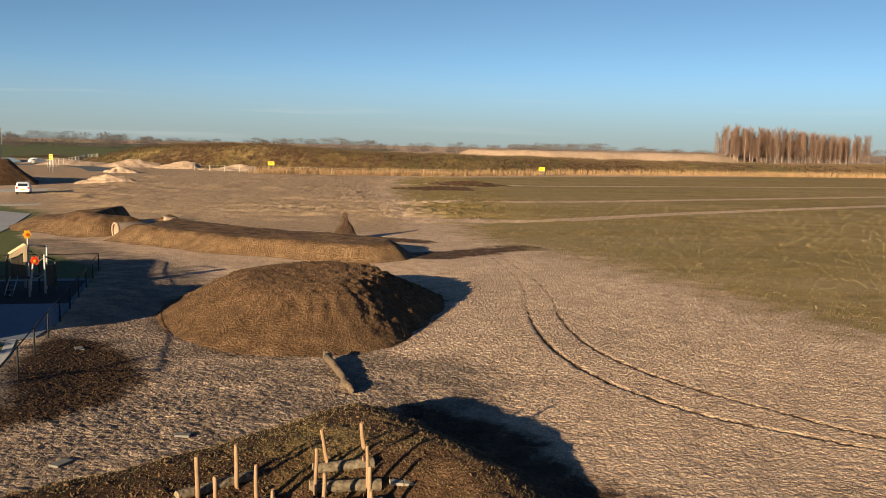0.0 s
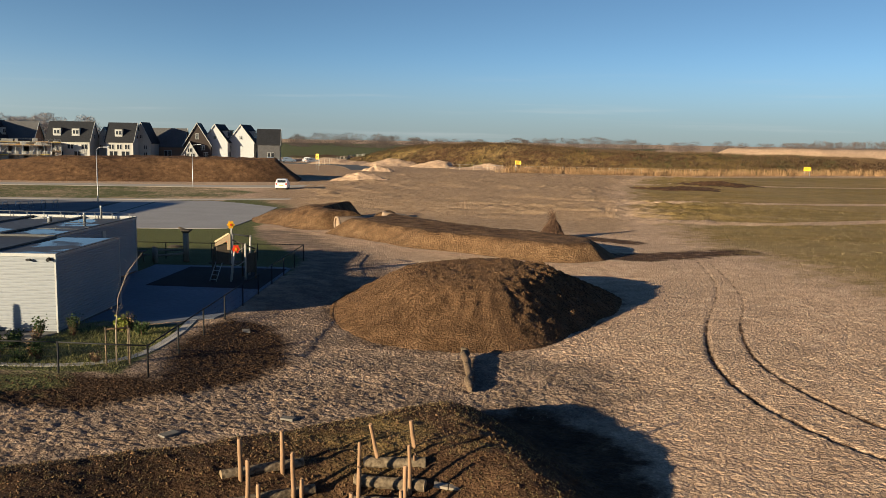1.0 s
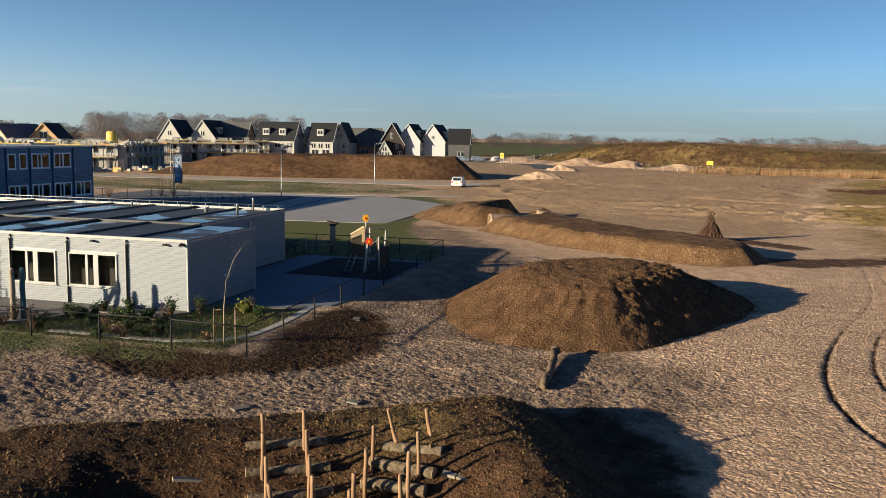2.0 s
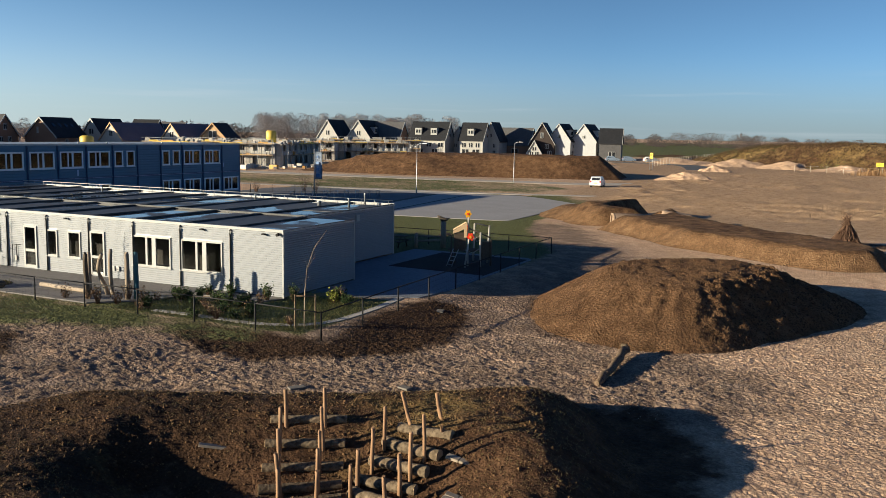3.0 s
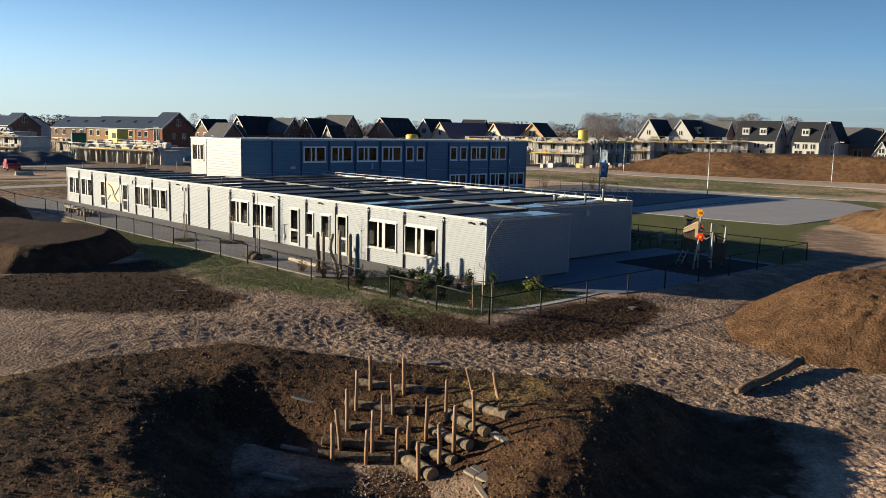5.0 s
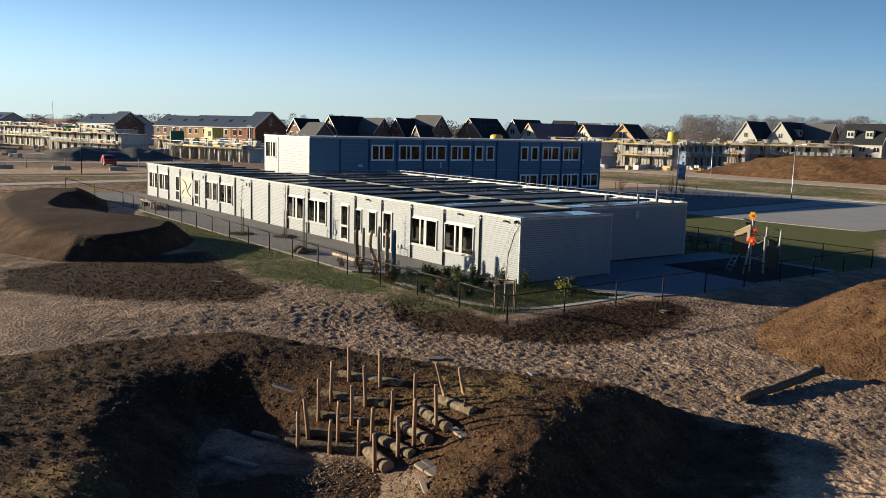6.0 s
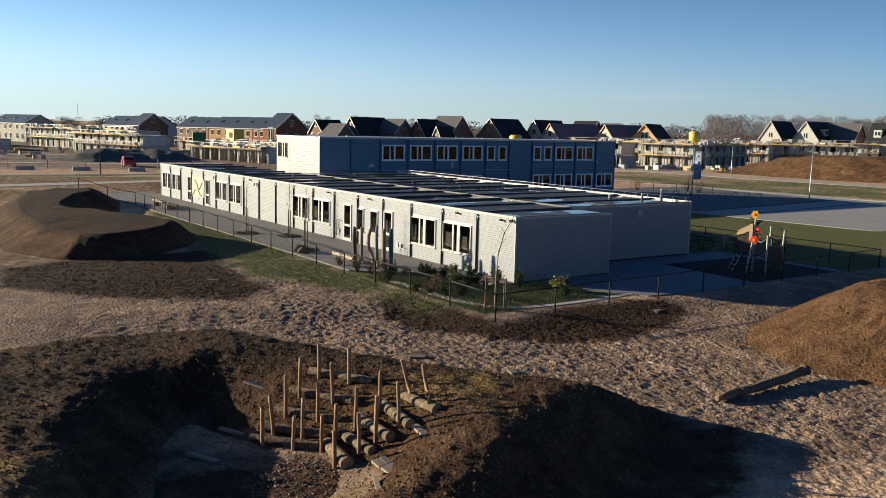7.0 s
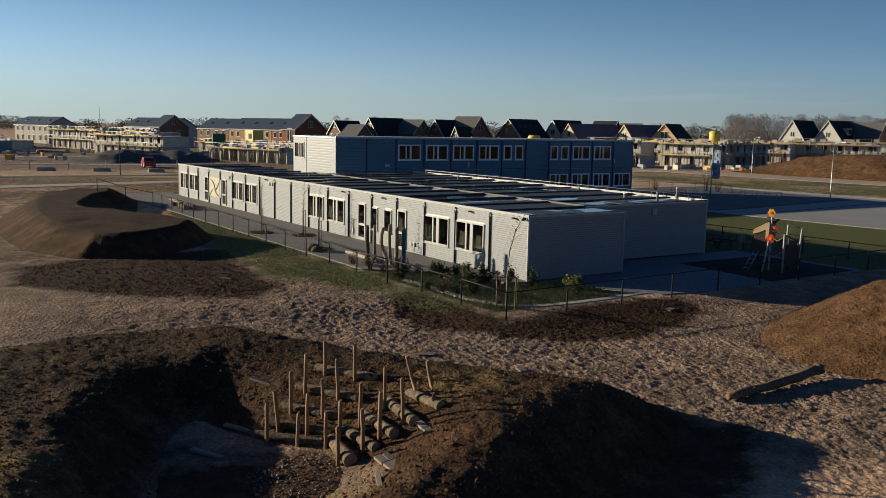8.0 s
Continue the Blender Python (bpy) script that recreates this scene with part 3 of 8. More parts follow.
VERGE = [(-62, 12.4), (-47.2, 16.9), (-36, 19.1), (-23.5, 22.3), (-15.4, 24.2), (-14.8, 22.3), (-17, 21.4), (-21, 19.6), (-23.5, 17.2), (-27, 16.1), (-33, 15.6), (-46, 13.5)]


def zone_turf(x, y):
    thin = inside(x, y, FIELD, 5.0)
    bare = np.zeros(np.shape(x))
    for line in ([(-12, 107), (-0.3, 114.7), (36, 134.4), (81, 160), (200, 226)], [(-9, 90.5), (6.4, 88.4), (28.4, 105.6), (66.6, 131.5), (200, 218)], [(-20, 160), (-0.5, 166.3), (49, 184.7), (103, 204), (200, 240)]):
        d, _, _ = line_at(x, y, bent(line))
        bare = np.maximum(bare, 1 - step(0.9, 2.0, d))
    west = 0.3 * inside(x, y, [(-64, -60), (-112, -60), (-114, 12), (-108, 36), (-80, 40), (-66, 14)], 2.0)
    return np.maximum(thin * (1 - 0.9 * bare), west)


def zone_soil(x, y):
    d, _, _ = line_at(x, y, bent([(-4.0, 59.6), (-0.5, 60.6), (3, 63.2), (6.5, 66.4)]))
    strip = 0.85 * (1 - step(0.8, 2.6, d + 1.2 * lumps(x, y, 2.5, 39, 3)))
    d2, _, _ = line_at(x, y, bent([(-20, 71.5), (-8, 71), (-2, 69)]))
    halo = 0.4 * (1 - step(0.0, 0.14, radial(x, y, MAIN_FOOT, -6.2, 40.2) - 1.0))
    # soil colour darkens the shaded hollow floor, sparing its sunlit sand
    floor = 0.35 * step(-1.3, -0.2, depth_in(x, y, BASIN)) * np.clip(np.hypot(x + 0.7, (y - 15.2) * 1.1) / 1.1 - 0.35, 0, 1)
    # soil round the berm foot, widened eastwards to darken its shadow
    skirt = 0.85 * (1 - step(1.0, 2.7, -depth_in(x, y, BERM_FOOT) + 0.8 * lumps(x, y, 1.8, 49, 2))) * step(-2.5, -0.5, x) + 0.35 * (1 - step(0.1, 0.9, -depth_in(x, y, BERM_FOOT)))
    # dark soil colour along the ruts stands in for their shadow line
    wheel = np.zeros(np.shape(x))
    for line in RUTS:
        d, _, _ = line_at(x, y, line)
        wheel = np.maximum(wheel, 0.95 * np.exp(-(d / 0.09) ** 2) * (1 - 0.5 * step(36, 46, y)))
    bare = inside(x, y, [(-60, -60), (-96, -60), (-100, 12), (-96, 30), (-80, 40), (-64, 16)], 2.5) * (0.62 + 0.3 * lumps(x, y, 9, 36, 3))
    trampled = (0.5 + 0.25 * lumps(x, y, 4.0, 56, 3)) * inside(x, y, [(-23, 3), (-26, -12), (-70, -14), (-72, 6), (-60, 14), (-46, 12), (-34, 14), (-28, 10)], 3.0)
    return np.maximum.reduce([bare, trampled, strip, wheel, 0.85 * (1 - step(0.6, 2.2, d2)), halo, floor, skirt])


def zone_dark(x, y):
    return np.maximum(inside(x, y, FENCE_SOIL, 0.7), inside(x, y, LEFT_SOIL, 0.8))


def zone_lawn(x, y):
    u, n = to_local(x, y)
    a = inside(x, y, VERGE, 1.2) * np.clip(0.82 + 0.5 * lumps(x, y, 3.2, 38, 3) + 0.3 * step(-26, -34, x), 0, 1)
    b_ = inside(u, n, [(-46, 15.7), (5.5, 15.7), (5.2, 22), (-0.5, 33), (-2.6, 41), (-3.4, 60), (-4.6, 67.5), (-12, 70.5), (-46, 71)], 0.6)
    west = inside(x, y, [(-75, 45), (-34, 60), (-33.5, 63), (-48, 98), (-53, 95), (-40, 72), (-44, 62), (-75, 50)], 0.5) * 0.9
    road = inside(x, y, [(-118, 71), (-92, 79.6), (-69, 88), (-54, 95.4), (-56, 109), (-66, 115), (-82, 111.5), (-108, 101), (-122, 97)], 1.0) * (0.6 + 0.35 * lumps(x, y, 5, 37, 3))
    far = inside(x, y, [(-130, 300), (-700, 420), (-900, 1200), (-60, 1200), (-60, 420)], 12)
    strip = inside(x, y, [(-97, -30), (-101, -30), (-101, 60), (-97, 60)], 0.8)
    bed = inside(u, n, [(-7.5, -5.2), (4.5, -5.2), (4.5, 2.5), (0.5, 1.5), (-0.5, -1.5), (-7.5, -2.6)], 0.3)
    return np.maximum.reduce([a, b_, west, road, far, strip * 0.8, bed])


def zone_pale(x, y):
    site = inside(x, y, [(-33, 70), (-14, 74), (-2, 74), (-6, 100), (-12, 150), (-12, 205), (-60, 225), (-110, 262), (-120, 220), (-80, 160), (-64, 136), (-60, 117), (-50, 97), (-41, 88)], 2.5)
    return 0.85 * site


def zone_worn(x, y):
    d, _, _ = line_at(x, y, PATH_WAY)
    d2, _, _ = line_at(x, y, PATH_NORTH)
    path = 0.72 * (1 - step(2.5, 7.5, np.minimum(d - 4.0 * step(8, 14, -x), d2 + 0.8)))
    west = 0.8 * inside(x, y, [(-112, -80), (-320, -80), (-320, 110), (-150, 96), (-118, 60)], 5.0)
    return np.maximum.reduce([path, west, 0.62 * step(-1.2, 0.0, depth_in(x, y, BASIN))])


ZONES = {"worn": zone_worn, "turf": zone_turf, "soil": zone_soil, "dark": zone_dark, "lawn": zone_lawn, "pale": zone_pale}
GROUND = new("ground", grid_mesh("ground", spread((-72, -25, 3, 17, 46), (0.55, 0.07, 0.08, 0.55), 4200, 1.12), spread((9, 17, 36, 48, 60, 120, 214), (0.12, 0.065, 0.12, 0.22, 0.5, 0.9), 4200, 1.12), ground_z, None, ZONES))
GROUND.data.materials.append(EARTH)
tagged(GROUND, "trodden pale sand with tyre ruts, dug soil and dry winter turf", "ground", kind="structure")


def mound_zone_turf(x, y):
    return 0.16 + 0.3 * lumps(x, y, 3.0, 91, 2)


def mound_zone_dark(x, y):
    # soil darkened westwards, where colour makes up for missing shade
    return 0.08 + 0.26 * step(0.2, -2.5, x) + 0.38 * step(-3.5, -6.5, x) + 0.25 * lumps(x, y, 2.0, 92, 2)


def hollow_sand(x, y):
    d = np.hypot((x + 0.3) / 1.7, (y - 15.5) / 1.3)
    low = 0.6 * step(-1.0, 0.0, depth_in(x, y, BASIN)) * (1 - step(0.05, 0.5, near_berm(x, y)))
    return np.maximum(1 - step(0.6, 1.2, d), low)


def nothing(x, y):
    return np.zeros(np.shape(x))


def mound(name, fn, box, fine, label, zones=None, material=None):
    xs, ys = np.arange(box[0], box[1] + fine / 2, fine), np.arange(box[2], box[3] + fine / 2, fine)
    z = {"worn": nothing, "turf": nothing, "soil": nothing, "dark": nothing, "lawn": nothing, "pale": nothing, **(zones or {})}
    me = grid_mesh(name, xs, ys, lambda x, y: ground_z(x, y) + fn(x, y), lambda x, y: fn(x, y) > -0.04, z)
    ob = new(name, me)
    me.materials.append(material or MOUND_EARTH)
    return tagged(ob, label, "earth mound", "earth mounds")


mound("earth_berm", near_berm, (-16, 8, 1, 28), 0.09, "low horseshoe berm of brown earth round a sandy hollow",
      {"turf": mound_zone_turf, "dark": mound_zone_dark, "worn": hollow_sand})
mound("earth_mound", main_mound, (-15, 2.5, 29, 52), 0.08, "rounded bare mound of reddish brown earth on trodden sand", None, LOAM_EARTH)
mound("earth_berm", back_berm, (-46, 0, 52, 83), 0.16, "long bare berm of tan earth with a concrete pipe through it", {"soil": lambda x, y: 0.5 * step(0.82, 1.02, back_berm(x, y)) + 0.15 * lumps(x, y, 2.5, 54, 2)}, TAN_EARTH)
# dark brown soil, darkened further on the crest for its weak light
mound("earth_berm", left_berm, (-68, -26, -1, 20), 0.14, "curved berm of dark brown earth beside the grass verge", {"dark": lambda x, y: 0.42 + 0.35 * step(0.8, 1.1, left_berm(x, y)) + 0.2 * lumps(x, y, 2.0, 62, 2)})
mound("soil_stockpile", stockpile, (-132, -62, 108, 162), 0.38, "flat-topped stockpile of brown topsoil beside the road", {"soil": lambda x, y: 0.5 + 0.5 * lumps(x * 0.3, y, 4.0, 73, 3)}, LOAM_EARTH)
mound("grass_bank", grass_bank, (-170, 240, 215, 430), 1.6, "long bank overgrown with rough brown grass and scrub",
      {"turf": lambda x, y: 0.36 + 0.4 * lumps(x, y, 14, 95, 2), "lawn": lambda x, y: 0.2 + 0.5 * lumps(x, y, 12, 96, 3), "soil": lambda x, y: 0.42 + 0.4 * lumps(x, y, 10, 94, 3)})
GREY_HEAP_MAT = surface("grey_gravel", (0.06, 0.057, 0.054), (0.13, 0.124, 0.118), 0.6, 0.95, 0, 0.03, 10, 0.3, 0.1)
mound("gravel_heap", grey_heap, (-178, -128, -12, 36), 0.6, "long heap of dark grey gravel on the building site", None, GREY_HEAP_MAT)


# smaller heaps on the building site
def heap(x, y, r, h, label, material=None, name="sand_heap", stretch=1.0, turn=0.0):
    c, s_ = math.cos(turn), math.sin(turn)

    def fn(px, py):
        a, b_ = (px - x) * c + (py - y) * s_, -(px - x) * s_ + (py - y) * c
        q = np.hypot(a / stretch, b_) / r + 0.25 * lumps(px, py, r * 0.7, x, 3)
        return h * np.clip(1.02 - q, -0.3, 1) * 1.1 + 0.25 * h * lumps(px, py, r * 0.35, y, 3) * (q < 1) - 0.05
    k = r * max(stretch, 1) * 1.3
    return mound(name, fn, (x - k, x + k, y - k, y + k), max(0.12, r / 22), label, None, material)


for x, y, r, h, st, tn in ((-103, 243, 7, 2.0, 1.6, 0.4), (-86, 240, 7, 2.4, 1.4, 0.3), (-70, 234, 6, 2.6, 1.2, 0.2), (-54, 228, 6, 1.8, 1.5, 0.2), (-43, 226, 4, 1.3, 1.0, 0), (-92, 262, 9, 2.2, 1.8, 0.5), (-118, 262, 8, 1.8, 1.8, 0.6), (-104, 196, 5, 1.4, 1.5, 0.2)):
    heap(x, y, r, h * 0.75, "heap of pale dug sand on the building site", EARTH, "sand_heap", st, tn)
heap(-57, 147, 3.6, 1.3, "low heap of dug sand on the churned ground", EARTH, "earth_heap", 1.5, 0.2)
heap(-73, 196, 3.2, 1.7, "grey lump of broken ground with a hard shadow", EARTH, "earth_heap", 1.2, 0.2)
heap(4.5, 168, 5.0, 0.7, "flat dark molehill of earth in the field", None, "earth_heap", 1.6, 0.1)
heap(-1.5, 150, 4.0, 0.5, "flat dark patch of earth in the field", None, "earth_heap", 1.8, 0.1)
SAND_FOOT = [(-8, 296), (40, 300), (112, 330), (150, 372), (60, 395), (0, 365)]


def sand_plateau(x, y):
    return 6.4 * np.clip(depth_in(x, y, SAND_FOOT) / 14.0, -0.2, 1) + 0.4 * lumps(x, y, 9.0, 85, 3) - 0.1


mound("sand_plateau", sand_plateau, (-16, 158, 288, 402), 1.5, "broad flat-topped bank of pale sand", None, EARTH)


# ---- building blocks for things ----
def thing(name, x, y, z, turn=0.0, label="", category="", group=""):
    ob = new(name)
    ob.matrix_basis = pose(x, y, z, 0, 0, turn)
    return tagged(ob, label, category, group)


def part(name, bm, material, parent, label=""):
    """Links a bmesh as one mesh object under a thing or a part."""
    me = bpy.data.meshes.new(name)
    bm.to_mesh(me)
    bm.free()
    for m in material if isinstance(material, (list, tuple)) else (material,):
        me.materials.append(m)
    ob = new(name, me)
    ob.parent = parent
    return tagged(ob, label)


def again(name, ob, parent, m=None):
    """One more part on the same mesh."""
    o = new(name, ob.data)
    o.parent = parent
    o.matrix_basis = m or Matrix.Identity(4)
    return o


def block(bm, x0, x1, y0, y1, z0, z1, m=None, mat=0):
    v = [bm.verts.new(Vector((x, y, z)) if m is None else m @ Vector((x, y, z))) for z in (z0, z1) for y in (y0, y1) for x in (x0, x1)]
    for f in ((0, 2, 3, 1), (4, 5, 7, 6), (0, 1, 5, 4), (2, 6, 7, 3), (0, 4, 6, 2), (1, 3, 7, 5)):
        bm.faces.new([v[i] for i in f]).material_index = mat
    return bm


def box(*a, m=None):
    return block(bmesh.new(), *a, m=m)


def soft_box(x0, x1, y0, y1, z0, z1, r=0.02):
    bm = box(x0, x1, y0, y1, z0, z1)
    bmesh.ops.bevel(bm, geom=bm.edges[:], offset=r, segments=2, affect="EDGES", profile=0.6)
    return bm


def rod(bm, pts, radii, sides=8, cap=True, smooth=True, mat=0, capmat=None):
    """A round bar through pts; radii: one for all or one for each."""
    pts = [Vector(p) for p in pts]
    if isinstance(radii, (int, float)):
        radii = [radii] * len(pts)
    rings = []
    for i, p in enumerate(pts):
        way = (pts[min(i + 1, len(pts) - 1)] - pts[max(i - 1, 0)]).normalized()
        side = way.orthogonal().normalized() if abs(way.z) < 0.99 else Vector((1, 0, 0))
        if abs(way.z) < 0.99:
            side = way.cross(Vector((0, 0, 1))).normalized()
        up = side.cross(way).normalized()
        rings.append([bm.verts.new(p + radii[i] * (math.cos(a) * side + math.sin(a) * up)) for a in (2 * math.pi * k / sides for k in range(sides))])
    for a, b_ in zip(rings, rings[1:]):
        for k in range(sides):
            f = bm.faces.new((a[k], a[(k + 1) % sides], b_[(k + 1) % sides], b_[k]))
            f.smooth, f.material_index = smooth, mat
    if cap:
        for ring, flip in ((rings[0], False), (rings[-1], True)):
            f = bm.faces.new(ring if flip else ring[::-1])
            f.material_index = mat if capmat is None else capmat
    return bm


def bar(*a, **k):
    return rod(bmesh.new(), *a, **k)


def wavy_wall(bm, u0, u1, z0, z1, pitch, depth, holes=(), axis="x", at=0.0, out=-1.0, mat=0):
    """Sheet cladding with horizontal ribs, cut round the holes (u0, u1, z0, z1). axis x: along x at y=at; axis y: along y at x=at."""
    cuts = sorted({u0, u1, *[c for h in holes for c in h[:2] if u0 < c < u1]})
    for a, b_ in zip(cuts, cuts[1:]):
        mid = (a + b_) / 2
        spans, z = [], z0
        for h in sorted((h for h in holes if h[0] < mid < h[1]), key=lambda h: h[2]):
            spans.append((z, h[2]))
            z = h[3]
        spans.append((z, z1))
        for lo, hi in spans:
            if hi - lo < 0.01:
                continue
            levels = [(lo, depth)]
            k = math.ceil((lo - z0) / pitch - 1e-6)
            while z0 + k * pitch < hi - 0.2 * pitch:
                base = z0 + k * pitch
                for f, d in ((0.0, 0.0), (0.10, depth), (0.62, depth), (0.72, 0.0)):
                    zz = base + f * pitch
                    if lo + 0.004 < zz < hi - 0.004:
                        levels.append((zz, d))
                k += 1
            levels.append((hi, depth))
            row = []
            for zz, d in levels:
                o = at + out * (d - depth)
                if axis == "x":
                    row.append((bm.verts.new((a, o, zz)), bm.verts.new((b_, o, zz))))
                else:
                    row.append((bm.verts.new((o, a, zz)), bm.verts.new((o, b_, zz))))
            for p, q in zip(row, row[1:]):
                f = bm.faces.new((p[0], p[1], q[1], q[0]) if out < 0 else (p[1], p[0], q[0], q[1]))
                f.material_index = mat
    bmesh.ops.remove_doubles(bm, verts=bm.verts[:], dist=0.0006)
    return bm


def glass(name, tint=(0.75, 0.8, 0.8)):
    m, nt, b = shader(name, 0.03, 0.0, 0.5)
    b.inputs["Base Color"].default_value = (*tint, 1)
    b.inputs["Transmission Weight"].default_value = 1.0
    b.inputs["IOR"].default_value = 1.45
    return m


GLASS = glass("window_glass", (0.35, 0.36, 0.36))
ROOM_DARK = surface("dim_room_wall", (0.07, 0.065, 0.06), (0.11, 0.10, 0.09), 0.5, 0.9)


def window(parent, u0, u1, z0, z1, mullions, frame_mat, axis="x", at=0.0, out=-1.0, bar_w=0.07, proud=0.045, name="window", sill=True):
    """A window in a wall: frame with mullions (list of (from, to) solid uprights), panes of glass, sill."""
    def put(bm, a, b_, c, d, o0, o1):
        lo, hi = sorted((at + out * o0, at + out * o1))
        return block(bm, a, b_, lo, hi, c, d) if axis == "x" else block(bm, lo, hi, a, b_, c, d)
    bm = bmesh.new()
    rings = []
    for o in (at - out * 0.06, at + out * proud):
        for g_ in (0.0, bar_w):
            pts = ((u0 + g_, z0 + g_), (u1 - g_, z0 + g_), (u1 - g_, z1 - g_), (u0 + g_, z1 - g_))
            rings.append([bm.verts.new((u, o, z) if axis == "x" else (o, u, z)) for u, z in pts])
    for a, b_ in ((0, 2), (2, 3), (3, 1), (1, 0)):
        for i in range(4):
            j = (i + 1) % 4
            bm.faces.new((rings[a][i], rings[a][j], rings[b_][j], rings[b_][i]))
    bmesh.ops.recalc_face_normals(bm, faces=bm.faces[:])
    w = part(name, bm, frame_mat, parent)
    for a, b_ in mullions:
        part("mullion", put(bmesh.new(), a, b_, z0 + bar_w, z1 - bar_w, -0.05, proud - 0.01), frame_mat, w)
    edges = [u0 + bar_w, *[e for m in sorted(mullions) for e in m], u1 - bar_w]
    for a, b_ in zip(edges[::2], edges[1::2]):
        p = part("pane", put(bmesh.new(), a, b_, z0 + bar_w, z1 - bar_w, -0.02, 0.0), GLASS, w)
        p.visible_shadow = False
    if sill:
        part("sill", put(bmesh.new(), u0 - 0.04, u1 + 0.04, z0 - 0.04, z0 - 0.003, -0.02, proud + 0.05), frame_mat, w)
    return w


# ---- white classroom block ----
P = 2.935
SCHOOL = thing("classroom_block", BUILT_X, BUILT_Y, 0, math.degrees(BUILT_TURN), "long single-storey block of white ribbed units under a dark roof", "building")
ROOF_DARK = surface("bitumen_roof", (0.020, 0.020, 0.022), (0.05, 0.05, 0.052), 0.25, 0.55, 0, 0.004, 18, 0.3, 0.4)


def wet_roof():
    m, nt, b = shader("wet_roofing", 0.5, 0.0, 0.5)
    at = nt.nodes.new("ShaderNodeTexCoord").outputs["Object"]
    g = noise_at(nt, at, 4.0, 5)
    nt.links.new(ramp(nt, g, (0.3, (0.022, 0.022, 0.025)), (0.7, (0.06, 0.06, 0.062))), b.inputs["Base Color"])
    w = noise_at(nt, at, 0.32, 3, 0.5, 0.6)
    nt.links.new(ramp(nt, w, (0.47, (0.55, 0.55, 0.55)), (0.53, (0.03, 0.03, 0.03))), b.inputs["Roughness"])
    return m


ROOF_WET = wet_roof()


def triple(u0, z0=0.82, z1=2.28, w=2.42):
    return ("window", u0, u0 + w, z0, z1, [(u0 + 0.86, u0 + 0.98), (u0 + 1.26, u0 + 1.5)])


FRONT = {1: [triple(-5.80)], 2: [triple(-8.86)], 3: [("door", -11.62, -10.66, 0.12, 2.30)],
         4: [("window", -14.66, -13.92, 0.85, 2.18, []), ("window", -13.16, -12.30, 0.85, 2.18, [])], 5: [("door", -16.34, -15.40, 0.12, 2.30)],
         6: [triple(-20.60)], 7: [triple(-23.60)], 11: [triple(-35.25)], 12: [triple(-38.15)], 13: [("door", -40.60, -39.62, 0.12, 2.30)],
         14: [], 15: [("door", -45.1, -44.1, 0.12, 2.30)], 16: [triple(-49.35)], 17: [triple(-52.15)]}


def front_module(k):
    items = FRONT.get(k, [])
    bm = wavy_wall(bmesh.new(), -P * (k + 1) + 0.05, -P * k - 0.05, 0.06, 2.94, 0.1, 0.024, [i[1:5] for i in items])
    wall = part("wall_panel", bm, WHITE_METAL, SCHOOL)
    for i in items:
        if i[0] == "window":
            window(SCHOOL, *i[1:5], i[5], TRIM_WHITE)
        else:
            _, u0, u1, z0, z1 = i
            d = bmesh.new()
            block(d, u0, u0 + 0.1, -0.05, 0.05, z0, z1)
            block(d, u1 - 0.1, u1, -0.05, 0.05, z0, z1)
            block(d, u0 + 0.1, u1 - 0.1, -0.05, 0.05, z1 - 0.1, z1)
            block(d, u0 + 0.1, u1 - 0.1, -0.04, 0.04, 0.95, 1.08)
            block(d, u0 + 0.1, u1 - 0.1, -0.04, 0.04, z0, z0 + 0.14)
            door = part("door", d, TRIM_WHITE, SCHOOL)
            for a, b_ in ((z0 + 0.14, 0.95), (1.08, z1 - 0.1)):
                p = part("pane", box(u0 + 0.1, u1 - 0.1, -0.01, 0.01, a, b_), GLASS, door)
                p.visible_shadow = False
            part("handle", bar([(u1 - 0.16, -0.06, 1.02), (u1 - 0.16, -0.1, 1.02), (u1 - 0.28, -0.1, 1.02)], 0.012, 6), GREY_METAL, door)


for k in range(18):
    front_module(k)
    part("joint_cover", box(-P * (k + 1) - 0.05 + (0.05 if k == 17 else 0), -P * (k + 1) + 0.05, -0.03, 0.05, 0.06, 2.94), TRIM_WHITE, SCHOOL)
    if k < 17:
        u = -P * (k + 1)
        pts = [(u + 0.04, -0.02, 2.90), (u + 0.04, -0.07, 2.87), (u + 0.04, -0.085, 2.74), (u + 0.04, -0.055, 2.62), (u + 0.04, -0.06, 0.06)]
        part("downpipe", bar(pts, 0.034, 8), PIPE_BLACK, SCHOOL, "black plastic downpipe")
part("corner_post", box(-0.05, 0.015, -0.035, 0.05, 0.0, 2.94), TRIM_WHITE, SCHOOL)
part("fascia", box(-P * 18, 0.02, -0.05, 0.10, 2.94, 3.06), TRIM_WHITE, SCHOOL)
part("plinth", box(-P * 18 + 0.02, -0.02, -0.01, 5.96, -0.1, 0.06), PLAZA_LINE, SCHOOL)
# end walls, rear and inner walls
part("wall_panel", wavy_wall(bmesh.new(), 0.05, 5.95, 0.06, 2.94, 0.1, 0.036, (), "y", 0.0, 1.0), WHITE_METAL, SCHOOL)
part("corner_post", box(-0.06, 0.015, 5.95, 6.0, 0.0, 3.02), TRIM_WHITE, SCHOOL)
part("wall_panel", wavy_wall(bmesh.new(), 6.0, 15.45, 0.06, 2.94, 0.1, 0.036, (), "y", -P, 1.0), WHITE_METAL, SCHOOL)
part("corner_post", box(-P - 0.06, -P + 0.015, 15.4, 15.5, 0.0, 3.02), TRIM_WHITE, SCHOOL)
part("wall_panel", box(-P, -0.06, 5.94, 6.0, 0.06, 2.94), WHITE_METAL, SCHOOL)
